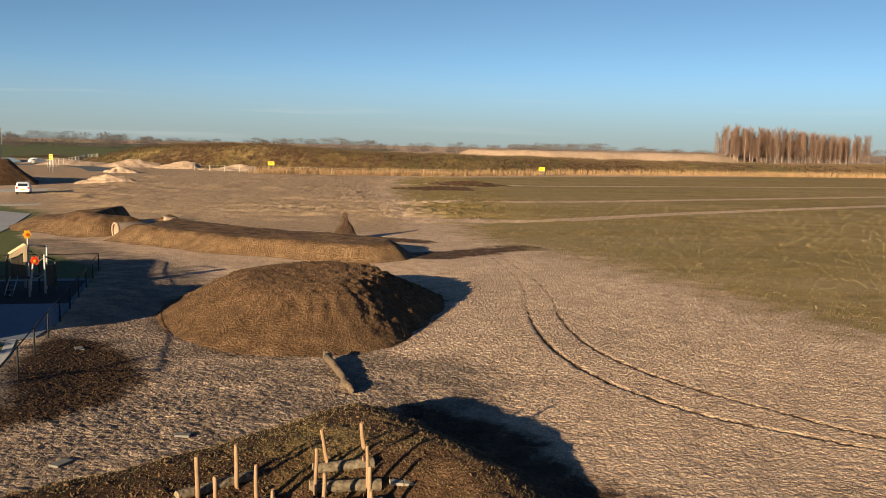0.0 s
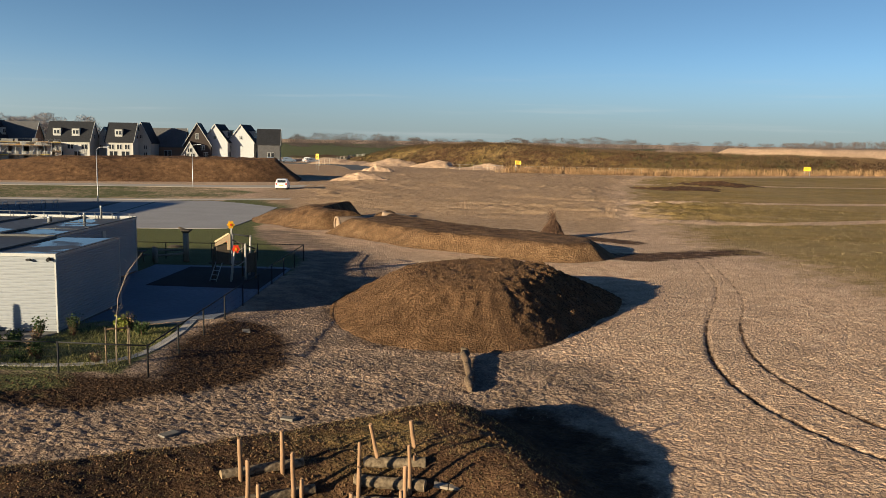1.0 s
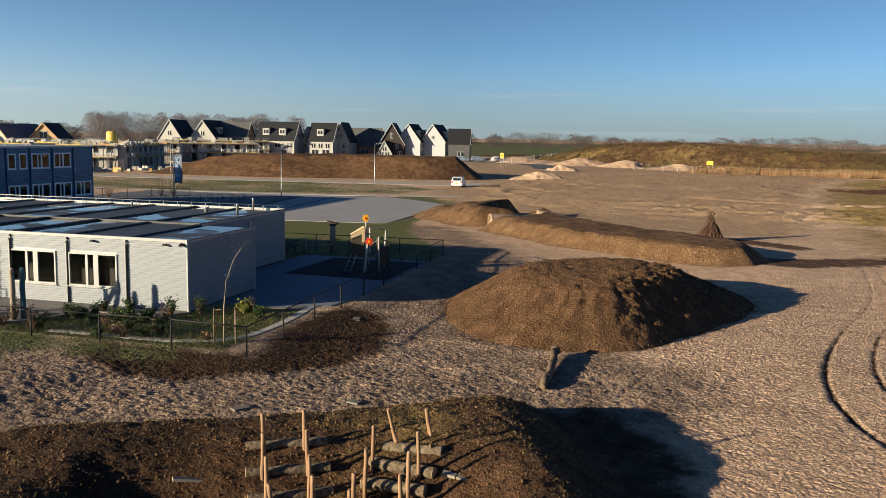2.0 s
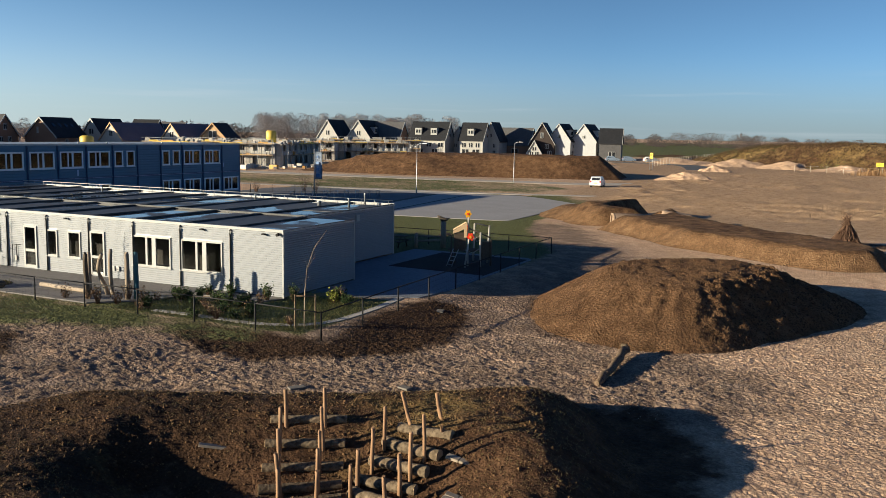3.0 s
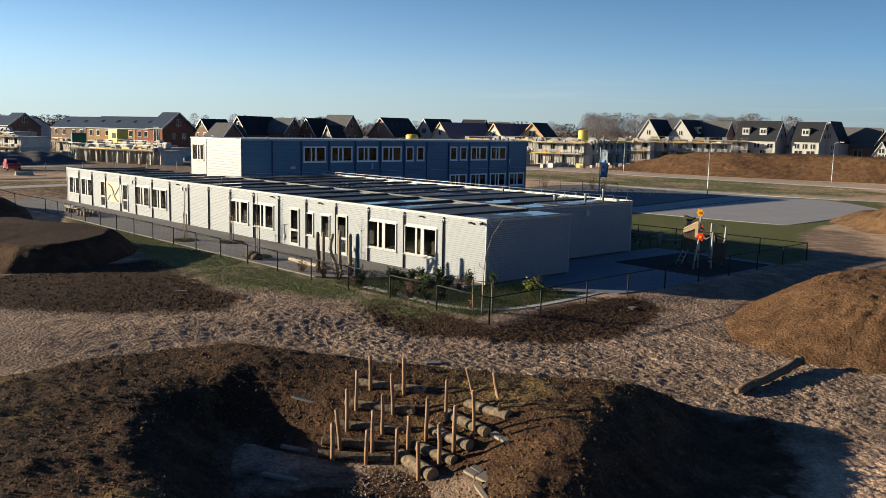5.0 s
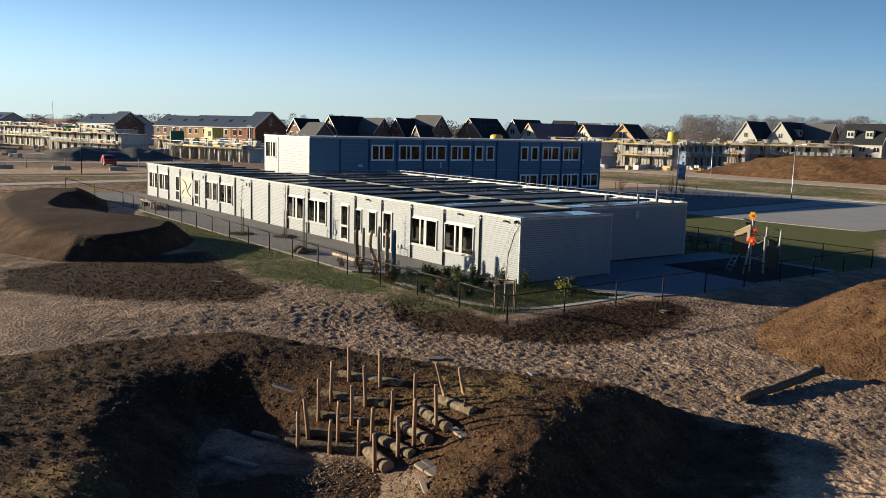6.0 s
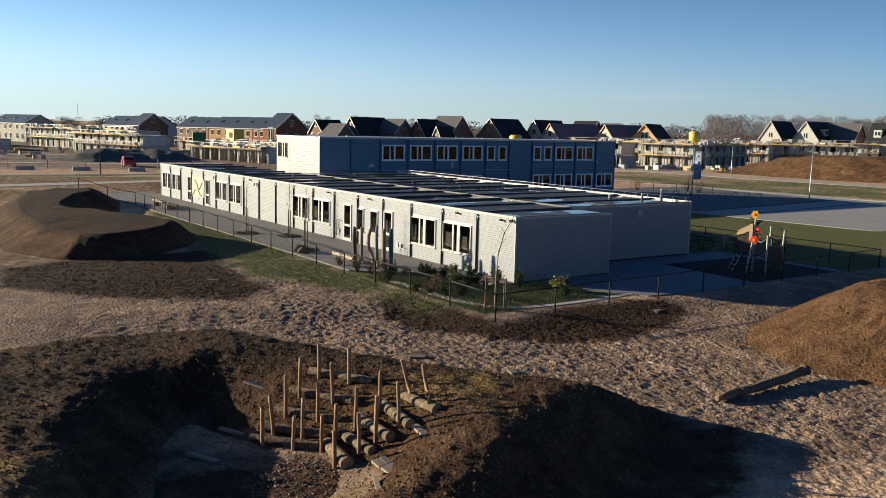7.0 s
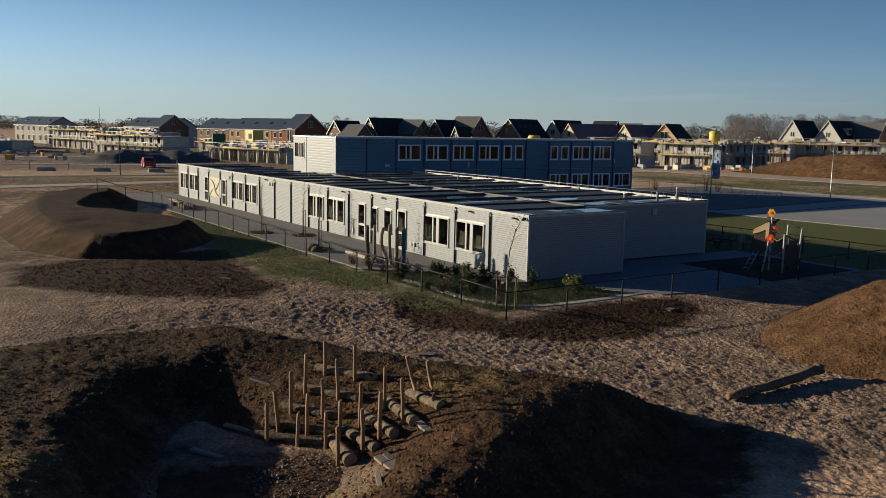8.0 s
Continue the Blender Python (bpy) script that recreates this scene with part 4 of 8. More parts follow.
part("wall_panel", box(-P * 12, -P - 0.06, 15.42, 15.5, 0.06, 2.94), WHITE_METAL, SCHOOL)
part("wall_panel", box(-P * 12 - 0.08, -P * 12, 6.0, 15.42, 0.06, 2.94), WHITE_METAL, SCHOOL)
part("wall_panel", box(-P * 18, -P * 12 - 0.08, 5.94, 6.0, 0.06, 2.94), WHITE_METAL, SCHOOL)
part("wall_panel", box(-P * 18 - 0.02, -P * 18 + 0.03, 0.06, 5.94, 0.06, 2.94), WHITE_METAL, SCHOOL)
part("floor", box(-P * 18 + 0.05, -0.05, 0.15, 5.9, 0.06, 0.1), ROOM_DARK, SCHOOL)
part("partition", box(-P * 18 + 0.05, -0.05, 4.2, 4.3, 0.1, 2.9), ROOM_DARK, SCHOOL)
# roof, one sheet for each unit, with raised seams
rng = random.Random(4)
for k in range(18):
    a, b_ = -P * (k + 1), -P * k
    part("roof_sheet", box(a + 0.02, b_ - 0.02, 0.10, 5.98, 2.90, 2.97 + 0.02 * rng.random()), ROOF_WET if k % 3 != 1 else ROOF_DARK, SCHOOL)
    part("roof_seam", box(b_ - 0.14, b_ + (0.12 if k else 0.015), 0.10, 5.98, 2.985, 3.045 + 0.03 * rng.random()), ROOF_DARK, SCHOOL)
    if 1 <= k < 12:
        for y0, y1 in ((6.02, 9.4), (9.44, 15.44)):
            part("roof_sheet", box(a + 0.02, b_ - 0.02, y0, y1, 2.90, 2.97 + 0.02 * rng.random()), ROOF_WET if (k + int(y0)) % 3 else ROOF_DARK, SCHOOL)
            part("roof_seam", box(b_ - 0.14, b_ + (0.12 if k > 1 else 0.015), y0, y1, 2.985, 3.045 + 0.03 * rng.random()), ROOF_DARK, SCHOOL)
part("roof_edge", box(-P * 12, -P, 5.98, 6.06, 2.985, 3.08), ROOF_DARK, SCHOOL)
part("fascia", box(-P * 12 - 0.08, -P + 0.02, 15.42, 15.54, 2.94, 3.10), TRIM_WHITE, SCHOOL)
part("fascia", box(-P - 0.03, -P + 0.03, 6.0, 15.42, 2.94, 3.03), GREY_METAL, SCHOOL)
part("fascia", box(-0.05, 0.03, 0.1, 6.0, 2.94, 3.03), GREY_METAL, SCHOOL)
part("edge_rail", bar([(-P * 12, 15.3, 3.28), (-P, 15.3, 3.28)], 0.022, 6), TRIM_WHITE, SCHOOL, "thin white roof edge rail")
for k in range(34):
    u = -P - 0.3 - k * 0.96
    part("rail_post", bar([(u, 15.3, 3.0), (u, 15.3, 3.28)], 0.018, 6), TRIM_WHITE, SCHOOL)
for u, n, h, r in ((-5.0, 13.6, 0.42, 0.07), (-4.6, 14.8, 0.7, 0.06), (-6.2, 12.2, 0.3, 0.12), (-12.4, 14.2, 0.3, 0.06), (-24.0, 12.5, 0.35, 0.06), (-30.0, 3.0, 0.3, 0.05)):
    part("vent_pipe", bar([(u, n, 2.95), (u, n, 2.95 + h), (u, n, 3.0 + h)], [r, r, r * 1.25], 10), GREY_METAL, SCHOOL)
# small fittings
for u in (-1.0, -4.5, -13.2, -18.3, -30.9):
    part("security_lamp", soft_box(u - 0.09, u + 0.09, -0.16, -0.03, 2.78, 2.86, 0.02), BLACK_METAL, SCHOOL)
part("sensor_housing", bar([(-0.22, -0.05, 2.86), (-0.22, -0.2, 2.84)], 0.07, 10), BLACK_METAL, SCHOOL)
part("wall_box", soft_box(-P, -P + 0.06, 11.0, 11.32, 2.35, 2.72, 0.015), TRIM_WHITE, SCHOOL)
for u in (-10.2, -9.9, -17.1, -29.9, -30.4, -38.9):
    part("wall_box", soft_box(u, u + 0.2, -0.07, -0.022, 2.42 if u < -25 else 0.42, 2.66 if u < -25 else 0.66, 0.01), TRIM_WHITE, SCHOOL)
for u in (-17.2, -16.9):
    part("hose_pipe", bar([(u, -0.05, 0.3), (u, -0.05, 1.25), (u + 0.3, -0.05, 1.25)], 0.02, 6), PIPE_BLACK, SCHOOL)
MURAL = surface("yellow_mural", (0.30, 0.26, 0.15), (0.40, 0.37, 0.27), 2.0, 0.6, 0, 0, 3, 0.3)
mural = part("mural_board", box(-43.8, -41.0, -0.05, -0.004, 0.66, 2.34), MURAL, SCHOOL, "faded yellow mural board with pale swirls")
for pts, mtl in (([(-43.6, 0.8), (-42.9, 1.3), (-42.2, 1.25), (-41.3, 1.9)], TRIM_WHITE), ([(-43.4, 2.1), (-42.6, 1.8), (-42.0, 1.0), (-41.4, 0.8)], STAKE_WOOD)):
    part("swirl", bar([(u, -0.055, z) for u, z in bent([(a, b_) for a, b_ in pts], 4)], 0.06, 6), mtl, mural)
part("notice_board", box(-41.4, -40.75, -0.06, -0.024, 0.7, 2.2), TRIM_WHITE, SCHOOL)

# ---- blue two-storey block ----
Q = 2.9
bx, by = -60.0, 27.3
BLUE = thing("classroom_block", bx, by, 0, math.degrees(BUILT_TURN), "two-storey block of dark blue units with a white end", "building")
BLUE.scale = (1.05, 1.05, 0.985)


def brows(k, storey):
    s = 3.0 * storey
    n0 = Q * k
    if storey == 1:
        if k in (2, 3, 4, 5, 9, 10):
            return [(n0 + 0.22, n0 + 2.58, s + 0.9, s + 2.38, [(n0 + 0.98, n0 + 1.10), (n0 + 1.42, n0 + 1.60)])]
        if k in (6, 8):
            return [(n0 + 0.22, n0 + 1.2, s + 0.9, s + 2.38, []), (n0 + 1.6, n0 + 2.58, s + 0.9, s + 2.38, [])]
        return []
    if k in (5, 8, 9, 10, 11):
        return [(n0 + 0.22, n0 + 2.58, 0.95, 2.42, [(n0 + 0.98, n0 + 1.10), (n0 + 1.42, n0 + 1.60)])]
    return []


for storey in (0, 1):
    for k in range(12):
        wins = brows(k, storey)
        part("wall_panel", wavy_wall(bmesh.new(), Q * k + 0.06, Q * (k + 1) - 0.06, 3.0 * storey + 0.06, 3.0 * storey + 2.9, 0.24, 0.012, [w[:4] for w in wins], "y", 0.0, 1.0), BLUE_METAL, BLUE)
        for w in wins:
            window(BLUE, *w[:4], w[4], FRAME_PALE, "y", 0.0, 1.0, 0.13)
    part("wall_band", box(-0.04, 0.03, 0.0, Q * 12, 3.0 * storey + 2.9, 3.0 * storey + (3.06 if storey == 0 else 3.02)), BLUE_DARK, BLUE)
    part("wall_line", box(0.03, 0.036, 0.06, Q * 12 - 0.06, 3.0 * storey + 2.96, 3.0 * storey + 2.985), BLUE_TRIM, BLUE)
for k in range(13):
    part("joint_cover", box(-0.04, 0.03, Q * k - 0.06 + (0.06 if k == 0 else 0), Q * k + 0.06 - (0.06 if k == 12 else 0), 0.0, 2.9), BLUE_DARK, BLUE)
    part("joint_cover", box(-0.04, 0.03, Q * k - 0.06 + (0.06 if k == 0 else 0), Q * k + 0.06 - (0.06 if k == 12 else 0), 3.06, 5.9), BLUE_DARK, BLUE)
    if 0 < k < 12:
        part("downpipe", bar([(0.06, Q * k + 0.02, 5.86), (0.10, Q * k + 0.02, 5.7), (0.055, Q * k + 0.02, 5.5), (0.055, Q * k + 0.02, 0.05)], 0.03, 6), BLUE_DARK, BLUE)
part("wall_panel", wavy_wall(bmesh.new(), -8.7, -0.05, 0.06, 5.9, 0.24, 0.003, [(-8.45, -6.35, 3.9, 5.38)], "x", 0.0, -1.0), WHITE_METAL, BLUE, "white end wall of the blue block")
window(BLUE, -8.45, -6.35, 3.9, 5.38, [(-7.55, -7.4), (-7.1, -6.95)], TRIM_WHITE)
part("joint_cover", box(-6.02, -5.9, -0.03, 0.02, 0.0, 5.9), TRIM_WHITE, BLUE)
part("corner_post", box(-0.05, 0.04, -0.03, 0.0, 0.0, 5.95), BLUE_DARK, BLUE)
part("wall_panel", box(-8.78, -8.7, 0.0, Q * 12, 0.0, 5.9), BLUE_METAL, BLUE)
part("wall_panel", box(-8.7, -0.05, Q * 12 - 0.08, Q * 12, 0.0, 5.9), BLUE_METAL, BLUE)
part("roof", box(-8.8, 0.04, -0.04, Q * 12 + 0.04, 5.9, 6.02), GREY_METAL, BLUE)
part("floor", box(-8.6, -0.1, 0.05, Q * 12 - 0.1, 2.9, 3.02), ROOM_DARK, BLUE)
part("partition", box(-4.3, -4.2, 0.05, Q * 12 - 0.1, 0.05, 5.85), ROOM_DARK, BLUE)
part("roof_edge", box(-0.12, 0.05, -0.05, Q * 12 + 0.05, 6.02, 6.06), GREY_METAL, BLUE)
for n in (3.0, 14.5, 17.6, 24.3, 26.8):
    part("roof_vent", bar([(-0.8, n, 6.0), (-0.8, n, 6.22)], 0.07, 8), GREY_METAL, BLUE)
part("wall_sign", box(0.022, 0.04, 4.72, 5.2, 3.32, 3.55), BLUE_TRIM, BLUE)
part("wall_sign", box(0.022, 0.04, 13.5, 13.68, 3.2, 3.75), BLUE_TRIM, BLUE)
part("wall_sign", box(0.022, 0.04, 32.1, 32.22, 3.5, 3.95), BLUE_TRIM, BLUE)


# ---- paving and roads ----
def slab(name, pts, z0, z1, material, label="", kind_="structure", category="paving"):
    """A flat area with thickness, from its outline."""
    bm = bmesh.new()
    top = [bm.verts.new((x, y, z1)) for x, y in pts]
    low = [bm.verts.new((x, y, z0)) for x, y in pts]
    bm.faces.new(top)
    n = len(pts)
    for i in range(n):
        bm.faces.new((top[i], low[i], low[(i + 1) % n], top[(i + 1) % n]))
    bmesh.ops.recalc_face_normals(bm, faces=bm.faces[:])
    bmesh.ops.triangulate(bm, faces=bm.faces[:])
    me = bpy.data.meshes.new(name)
    bm.to_mesh(me)
    bm.free()
    me.materials.append(material)
    return tagged(new(name, me), label, category, kind=kind_)


def strip(name, line, width, z0, z1, material, label="", category="path"):
    """A band of even width along a line."""
    a, b_ = [], []
    for i, p in enumerate(line):
        q, r = line[max(i - 1, 0)], line[min(i + 1, len(line) - 1)]
        dx, dy = r[0] - q[0], r[1] - q[1]
        k = width / 2 / math.hypot(dx, dy)
        a.append((p[0] - dy * k, p[1] + dx * k))
        b_.append((p[0] + dy * k, p[1] - dx * k))
    return slab(name, a + b_[::-1], z0, z1, material, label, "structure", category)


def locals_(*pts):
    return [local(u, n) for u, n in pts]


for outline in (((-57, -4.95), (-6.6, -4.95), (-6.6, -0.012), (-57, -0.012)), ((-6.6, -4.95), (-4.5, -2.9), (-4.3, -1.15), (-6.6, -0.012)), ((-6.6, -0.012), (-4.3, -1.15), (-0.4, -1.0), (0.0, -0.012))):
    slab("pavement_front", locals_(*outline), -0.2, 0.02, PAVING, "grey concrete paving along the classroom block")
slab("pavement_play", locals_((0.03, 1.9), (1.2, 2.5), (2.5, 2.0), (4.1, 3.0), (5.0, 3.4), (5.35, 5.7), (5.3, 17.6), (4.9, 18.2), (-2.88, 18.2), (-2.88, 6.03), (0.03, 6.03)), -0.2, 0.0, PLAY_PAVING, "pale concrete paving of the playground")
slab("pavement_rubber", locals_((-0.8, 11.0), (5.15, 10.6), (5.1, 17.4), (-0.6, 17.6)), -0.05, 0.012, RUBBER, "dark soft safety surface under the climbing frame")
slab("pavement_plaza", [(-72.5, 52.0), (-47.7, 59.4), (-37.0, 63.6), (-34.4, 64.8), (-36.4, 72.0), (-41.4, 86.6), (-48.0, 90.2), (-52.5, 91.6), (-56.0, 90.2), (-66.0, 87.0), (-76.5, 82.4), (-84, 79.6)], -0.2, 0.0, PLAZA, "wide plaza of pale grey concrete paving")
slab("pavement_court", [(-72.3, 52.5), (-50.6, 59.0), (-51.8, 63.3), (-60.6, 85.0), (-76, 81.9), (-83, 79.4)], -0.2, 0.006, COURT, "dark grey paving of the bicycle court")
strip("path_hedge", [(-50.9, 60.2), (-51.8, 63.3), (-56.4, 74.4), (-60.6, 85.0)], 0.7, -0.1, 0.012, PLAZA_LINE, "dark paved band between the court and the plaza")
strip("path_band", [(-46.6, 60.2), (-48.4, 65.0), (-52.8, 76.0), (-57.2, 87.0)], 0.3, -0.1, 0.006, PLAZA_LINE, "thin dark band in the plaza paving")
strip("path_edge", [local(u, n) for u, n in bent([(-3.2, -4.55), (-1.2, -4.5), (1.6, -4.55), (3.4, -4.0), (4.3, -2.6), (4.45, 0.2), (4.3, 2.2), (4.2, 3.1)], 4)], 0.34, -0.2, -0.015, CONCRETE, "narrow pale concrete edging path round the planting bed")
ROAD_SAND = surface("sanded_road", (0.33, 0.29, 0.245), (0.43, 0.385, 0.33), 0.12, 0.9, 0, 0.004, 16, 0.25, 0.2)
strip("road_site", bent([(-160, 88), (-121, 100), (-93, 109.5), (-75, 116.5), (-62, 122), (-54, 132)], 4), 6.0, -0.2, 0.03, ROAD_SAND, "sanded building road beside the stockpile", "road")
strip("path_kerb", bent([(-140, 62), (-92, 78.4), (-69, 86.6), (-56, 92.6), (-46, 99)], 4), 2.0, -0.2, 0.02, ROAD_SAND, "pale concrete path along the green verge")
strip("road_west", bent([(-70, -30), (-83.5, -1.2), (-91.0, 13.7), (-104, 40), (-130, 66)], 4), 3.4, -0.2, 0.03, ROAD_SAND, "pale sanded road crossing the bare land", "road")
strip("road_far", bent([(-88, -40), (-100, -6), (-105, 14), (-116, 40)], 4), 2.4, -0.2, 0.03, ASPHALT, "dark asphalt road across the bare land", "road")
strip("road_site_pale", bent([(-135.6, -8.2), (-134.6, 6.7), (-137.6, 22.7)], 4), 1.8, -0.2, 0.04, KERB, "pale wet strip of concrete road on the building site", "road")
strip("road_site_back", bent([(-160.7, -18.8), (-167.4, -6.6), (-178.8, 18.6)], 4), 3.0, -0.2, 0.04, KERB, "pale wet strip of concrete road on the building site", "road")
strip("road_houses", bent([(-190, 210), (-150, 225), (-118, 236), (-96, 230), (-78, 200)], 4), 7.0, -0.2, 0.05, ASPHALT, "dark asphalt street before the new houses", "road")


# ---- fences ----
def mesh_fence(line, spacing, high=1.02):
    """Posts, a top and a bottom rail, and thin uprights between the posts."""
    bm_seed = bar([(0, 0, -0.15), (0, 0, high + 0.04)], 0.032, 8)
    out = []
    for (ax, ay), (bx, by) in zip(line, line[1:]):
        n = max(1, round(math.hypot(bx - ax, by - ay) / spacing))
        out += [(ax + (bx - ax) * i / n, ay + (by - ay) * i / n) for i in range(n)]
    out.append(line[-1])
    fence = thing("fence", out[0][0], out[0][1], 0, 0, "low black steel mesh fence on round posts", "fence")
    x0, y0 = out[0]
    first = part("post", bm_seed, BLACK_METAL, fence)
    zs = [land_z(*p) for p in out]
    first.matrix_basis = pose(0, 0, zs[0])
    for (x, y), z in list(zip(out, zs))[1:]:
        again("post", first, fence, pose(x - x0, y - y0, z))
    for i in range(len(out) - 1):
        (ax, ay), (bx, by) = out[i], out[i + 1]
        a, b_ = Vector((ax - x0, ay - y0, zs[i])), Vector((bx - x0, by - y0, zs[i + 1]))
        up = Vector((0, 0, 1))
        part("rail", bar([a + up * high, b_ + up * high], 0.024, 6), BLACK_METAL, fence)
        bm = bmesh.new()
        for k in range(1, 12):
            h = 0.08 + k * (high - 0.1) / 12
            if k % 3 == 0 or k == 1:
                rod(bm, [a + up * h, b_ + up * h], 0.0035, 3, cap=False)
        m = int((b_ - a).length / 0.2)
        for k in range(1, m):
            p = a.lerp(b_, k / m)
            rod(bm, [p + up * 0.06, p + up * high], 0.0018, 3, cap=False)
        part("mesh_panel", bm, BLACK_METAL, fence)
    return fence


mesh_fence([local(u, n) for u, n in ((5.5, -5.4), (-9.0, -5.5), (-24, -5.1), (-44.5, -4.7))], 2.85)
mesh_fence([local(-44.5, -4.7), local(-45.2, -9.0)], 2.2)
mesh_fence([local(5.5, -5.4), local(5.35, 21.15)], 2.95)
mesh_fence([local(5.35, 21.15), local(-9.0, 20.9)], 2.95)
mesh_fence([(-77.5, 66.4), (-73.0, 73.0), (-69.5, 75.6)], 3.0, 1.0)


def post_row(line, spacing, high, label):
    """Thin posts with two wires, far off."""
    fence = thing("fence", line[0][0], line[0][1], 0, 0, label, "fence")
    for (ax, ay), (bx, by) in zip(line, line[1:]):
        n = max(1, round(math.hypot(bx - ax, by - ay) / spacing))
        for i in range(n):
            x, y = ax + (bx - ax) * i / n, ay + (by - ay) * i / n
            part("post", bar([(x - line[0][0], y - line[0][1], -0.3), (x - line[0][0], y - line[0][1], high)], 0.07, 6), POST_GREY, fence)
        for h in (0.5, 0.92):
            part("wire", bar([(ax - line[0][0], ay - line[0][1], high * h), (bx - line[0][0], by - line[0][1], high * h)], 0.015, 3), GREY_METAL, fence)
    return fence


POST_GREY = surface("weathered_fence_post", (0.30, 0.26, 0.21), (0.44, 0.39, 0.33), 2.0, 0.85, 0, 0, 8, 0.3, 0.2)
post_row([(-63, 219), (-40, 217), (-21, 220), (2, 227)], 4.0, 1.5, "row of pale wooden fence posts before the reeds")
post_row([(-99, 217), (-106, 245), (-118, 285), (-128, 322)], 3.4, 2.0, "long wire site fence on steel posts")
post_row([(-128, 52), (-122, 20), (-117, -20)], 5.0, 1.3, "row of thin posts beside the bare land")


# ---- stakes and log steps in the berm ----
STAKES = {"a": (-2.96, 14.69, -0.27, 0.90), "b": (-3.30, 14.90, -0.13, 0.94), "c": (-3.76, 15.34, 0.05, 1.06), "d": (-4.23, 15.77, 0.32, 1.07), "e": (-4.73, 16.32, 0.60, 0.96),
          "f": (-3.59, 16.39, 0.32, 1.07), "g": (-4.11, 16.94, 0.65, 0.95), "h": (-3.18, 15.98, 0.08, 0.98), "i": (-2.78, 15.58, -0.10, 0.96), "j": (-2.52, 15.33, -0.29, 0.81),
          "k": (-2.10, 15.87, -0.28, 0.90), "l": (-2.25, 16.22, -0.04, 0.85), "m": (-1.24, 15.96, -0.27, 0.85), "n": (-1.33, 16.51, 0.02, 0.86), "o": (-2.28, 16.69, 0.22, 0.94),
          "p": (-1.40, 16.93, 0.28, 0.92), "q": (-2.53, 17.31, 0.44, 0.98), "r": (-1.50, 17.43, 0.40, 1.05), "s": (-2.50, 17.80, 0.67, 0.98), "t": (-1.69, 18.05, 0.62, 1.12)}
LEANING = {"s": (-0.10, -0.24), "t": (-0.07, -0.19), "b": (-0.04, -0.1), "n": (0.0, -0.02), "m": (-0.06, 0.0), "f": (0.0, -0.05)}
rng = random.Random(11)
for key, (x, y, z, h) in STAKES.items():
    lx, ly = LEANING.get(key, (rng.uniform(-0.03, 0.03), rng.uniform(-0.03, 0.03)))
    r = rng.uniform(0.040, 0.048)
    bm = bmesh.new()
    pts = [(-lx * (1 - f) + rng.uniform(-0.006, 0.006), -ly * (1 - f) + rng.uniform(-0.006, 0.006), f * h - (0.3 if f == 0 else 0)) for f in (0, 0.25, 0.5, 0.75, 0.97, 1.0)]
    rod(bm, pts, [r * 1.05, r * 1.03, r, r * 0.97, r * 0.95, r * 0.8], 10)
    me = bpy.data.meshes.new("wooden_stake")
    bm.to_mesh(me)
    bm.free()
    me.materials.append(STAKE_WOOD)
    st = new("wooden_stake", me)
    st.matrix_basis = pose(x, y, z)
    tagged(st, "peeled round pine stake driven into the earth slope", "stake", "stakes of the log steps")


def log(name, a, b_, r, seed, label, category="log", group="", bark=None):
    g = random.Random(seed)
    a, b_ = Vector(a), Vector(b_)
    mid = a.lerp(b_, 0.5)
    ob = thing(name, mid.x, mid.y, mid.z, 0, label, category, group)
    bm = bmesh.new()
    n = 9
    pts = [a.lerp(b_, i / (n - 1)) - mid + Vector((g.uniform(-0.012, 0.012), g.uniform(-0.012, 0.012), g.uniform(-0.012, 0.012))) * (r / 0.16) for i in range(n)]
    rs = [r * g.uniform(0.93, 1.07) for _ in range(n)]
    rod(bm, pts, rs, 16, cap=False)
    part("bark", bm, bark or LOG_BARK, ob)
    way = (b_ - a).normalized()
    for p, rr, s in ((pts[0], rs[0], -1), (pts[-1], rs[-1], 1)):
        part("cut_end", bar([p - way * s * 0.004, p + way * s * 0.006, p + way * s * 0.012], [rr * 0.99, rr * 0.99, rr * 0.94], 16), LOG_END, ob)
    return ob


PAIRS = ["aj", "bi", "ch", "df", "eg", "km", "ln", "op", "qr", "st"]
for k, (p, q) in enumerate(PAIRS):
    a, b_ = Vector(STAKES[p][:3]), Vector(STAKES[q][:3])
    d = (b_ - a).normalized()
    side = Vector((-d.y, d.x, 0)).normalized()
    r = (0.105 if k < 5 else 0.125) if k != 5 else 0.15
    e0, e1 = (0.35, 0.5) if k < 5 else (0.14, 0.3)
    off = side * (r + 0.05)
    z = max(min(a.z, b_.z) + 0.05, land_z(*((a + b_) / 2 + off)[:2]) - 0.02) + r * 0.55
    A, B = a - d * e0 + off, b_ + d * e1 + off
    A.z = B.z = z
    log("step_log", A, B, r, 100 + k, "weathered half-sunk log forming a step in the slope", "log", "log steps")


def planks(x, y, turn, tilt, sizes, label):
    ob = thing("wooden_steps", x, y, land_z(x, y) + 0.03, turn, label, "plank step", "plank steps")
    for k, (x0, x1, y0, y1) in enumerate(sizes):
        p = part("board", soft_box(x0, x1, y0, y1, -0.03, 0.03, 0.006), PLANK_WOOD, ob)
        p.matrix_basis = pose(0, 0, 0, tilt[0], tilt[1] + (k % 2) * 3, 0)
    return ob


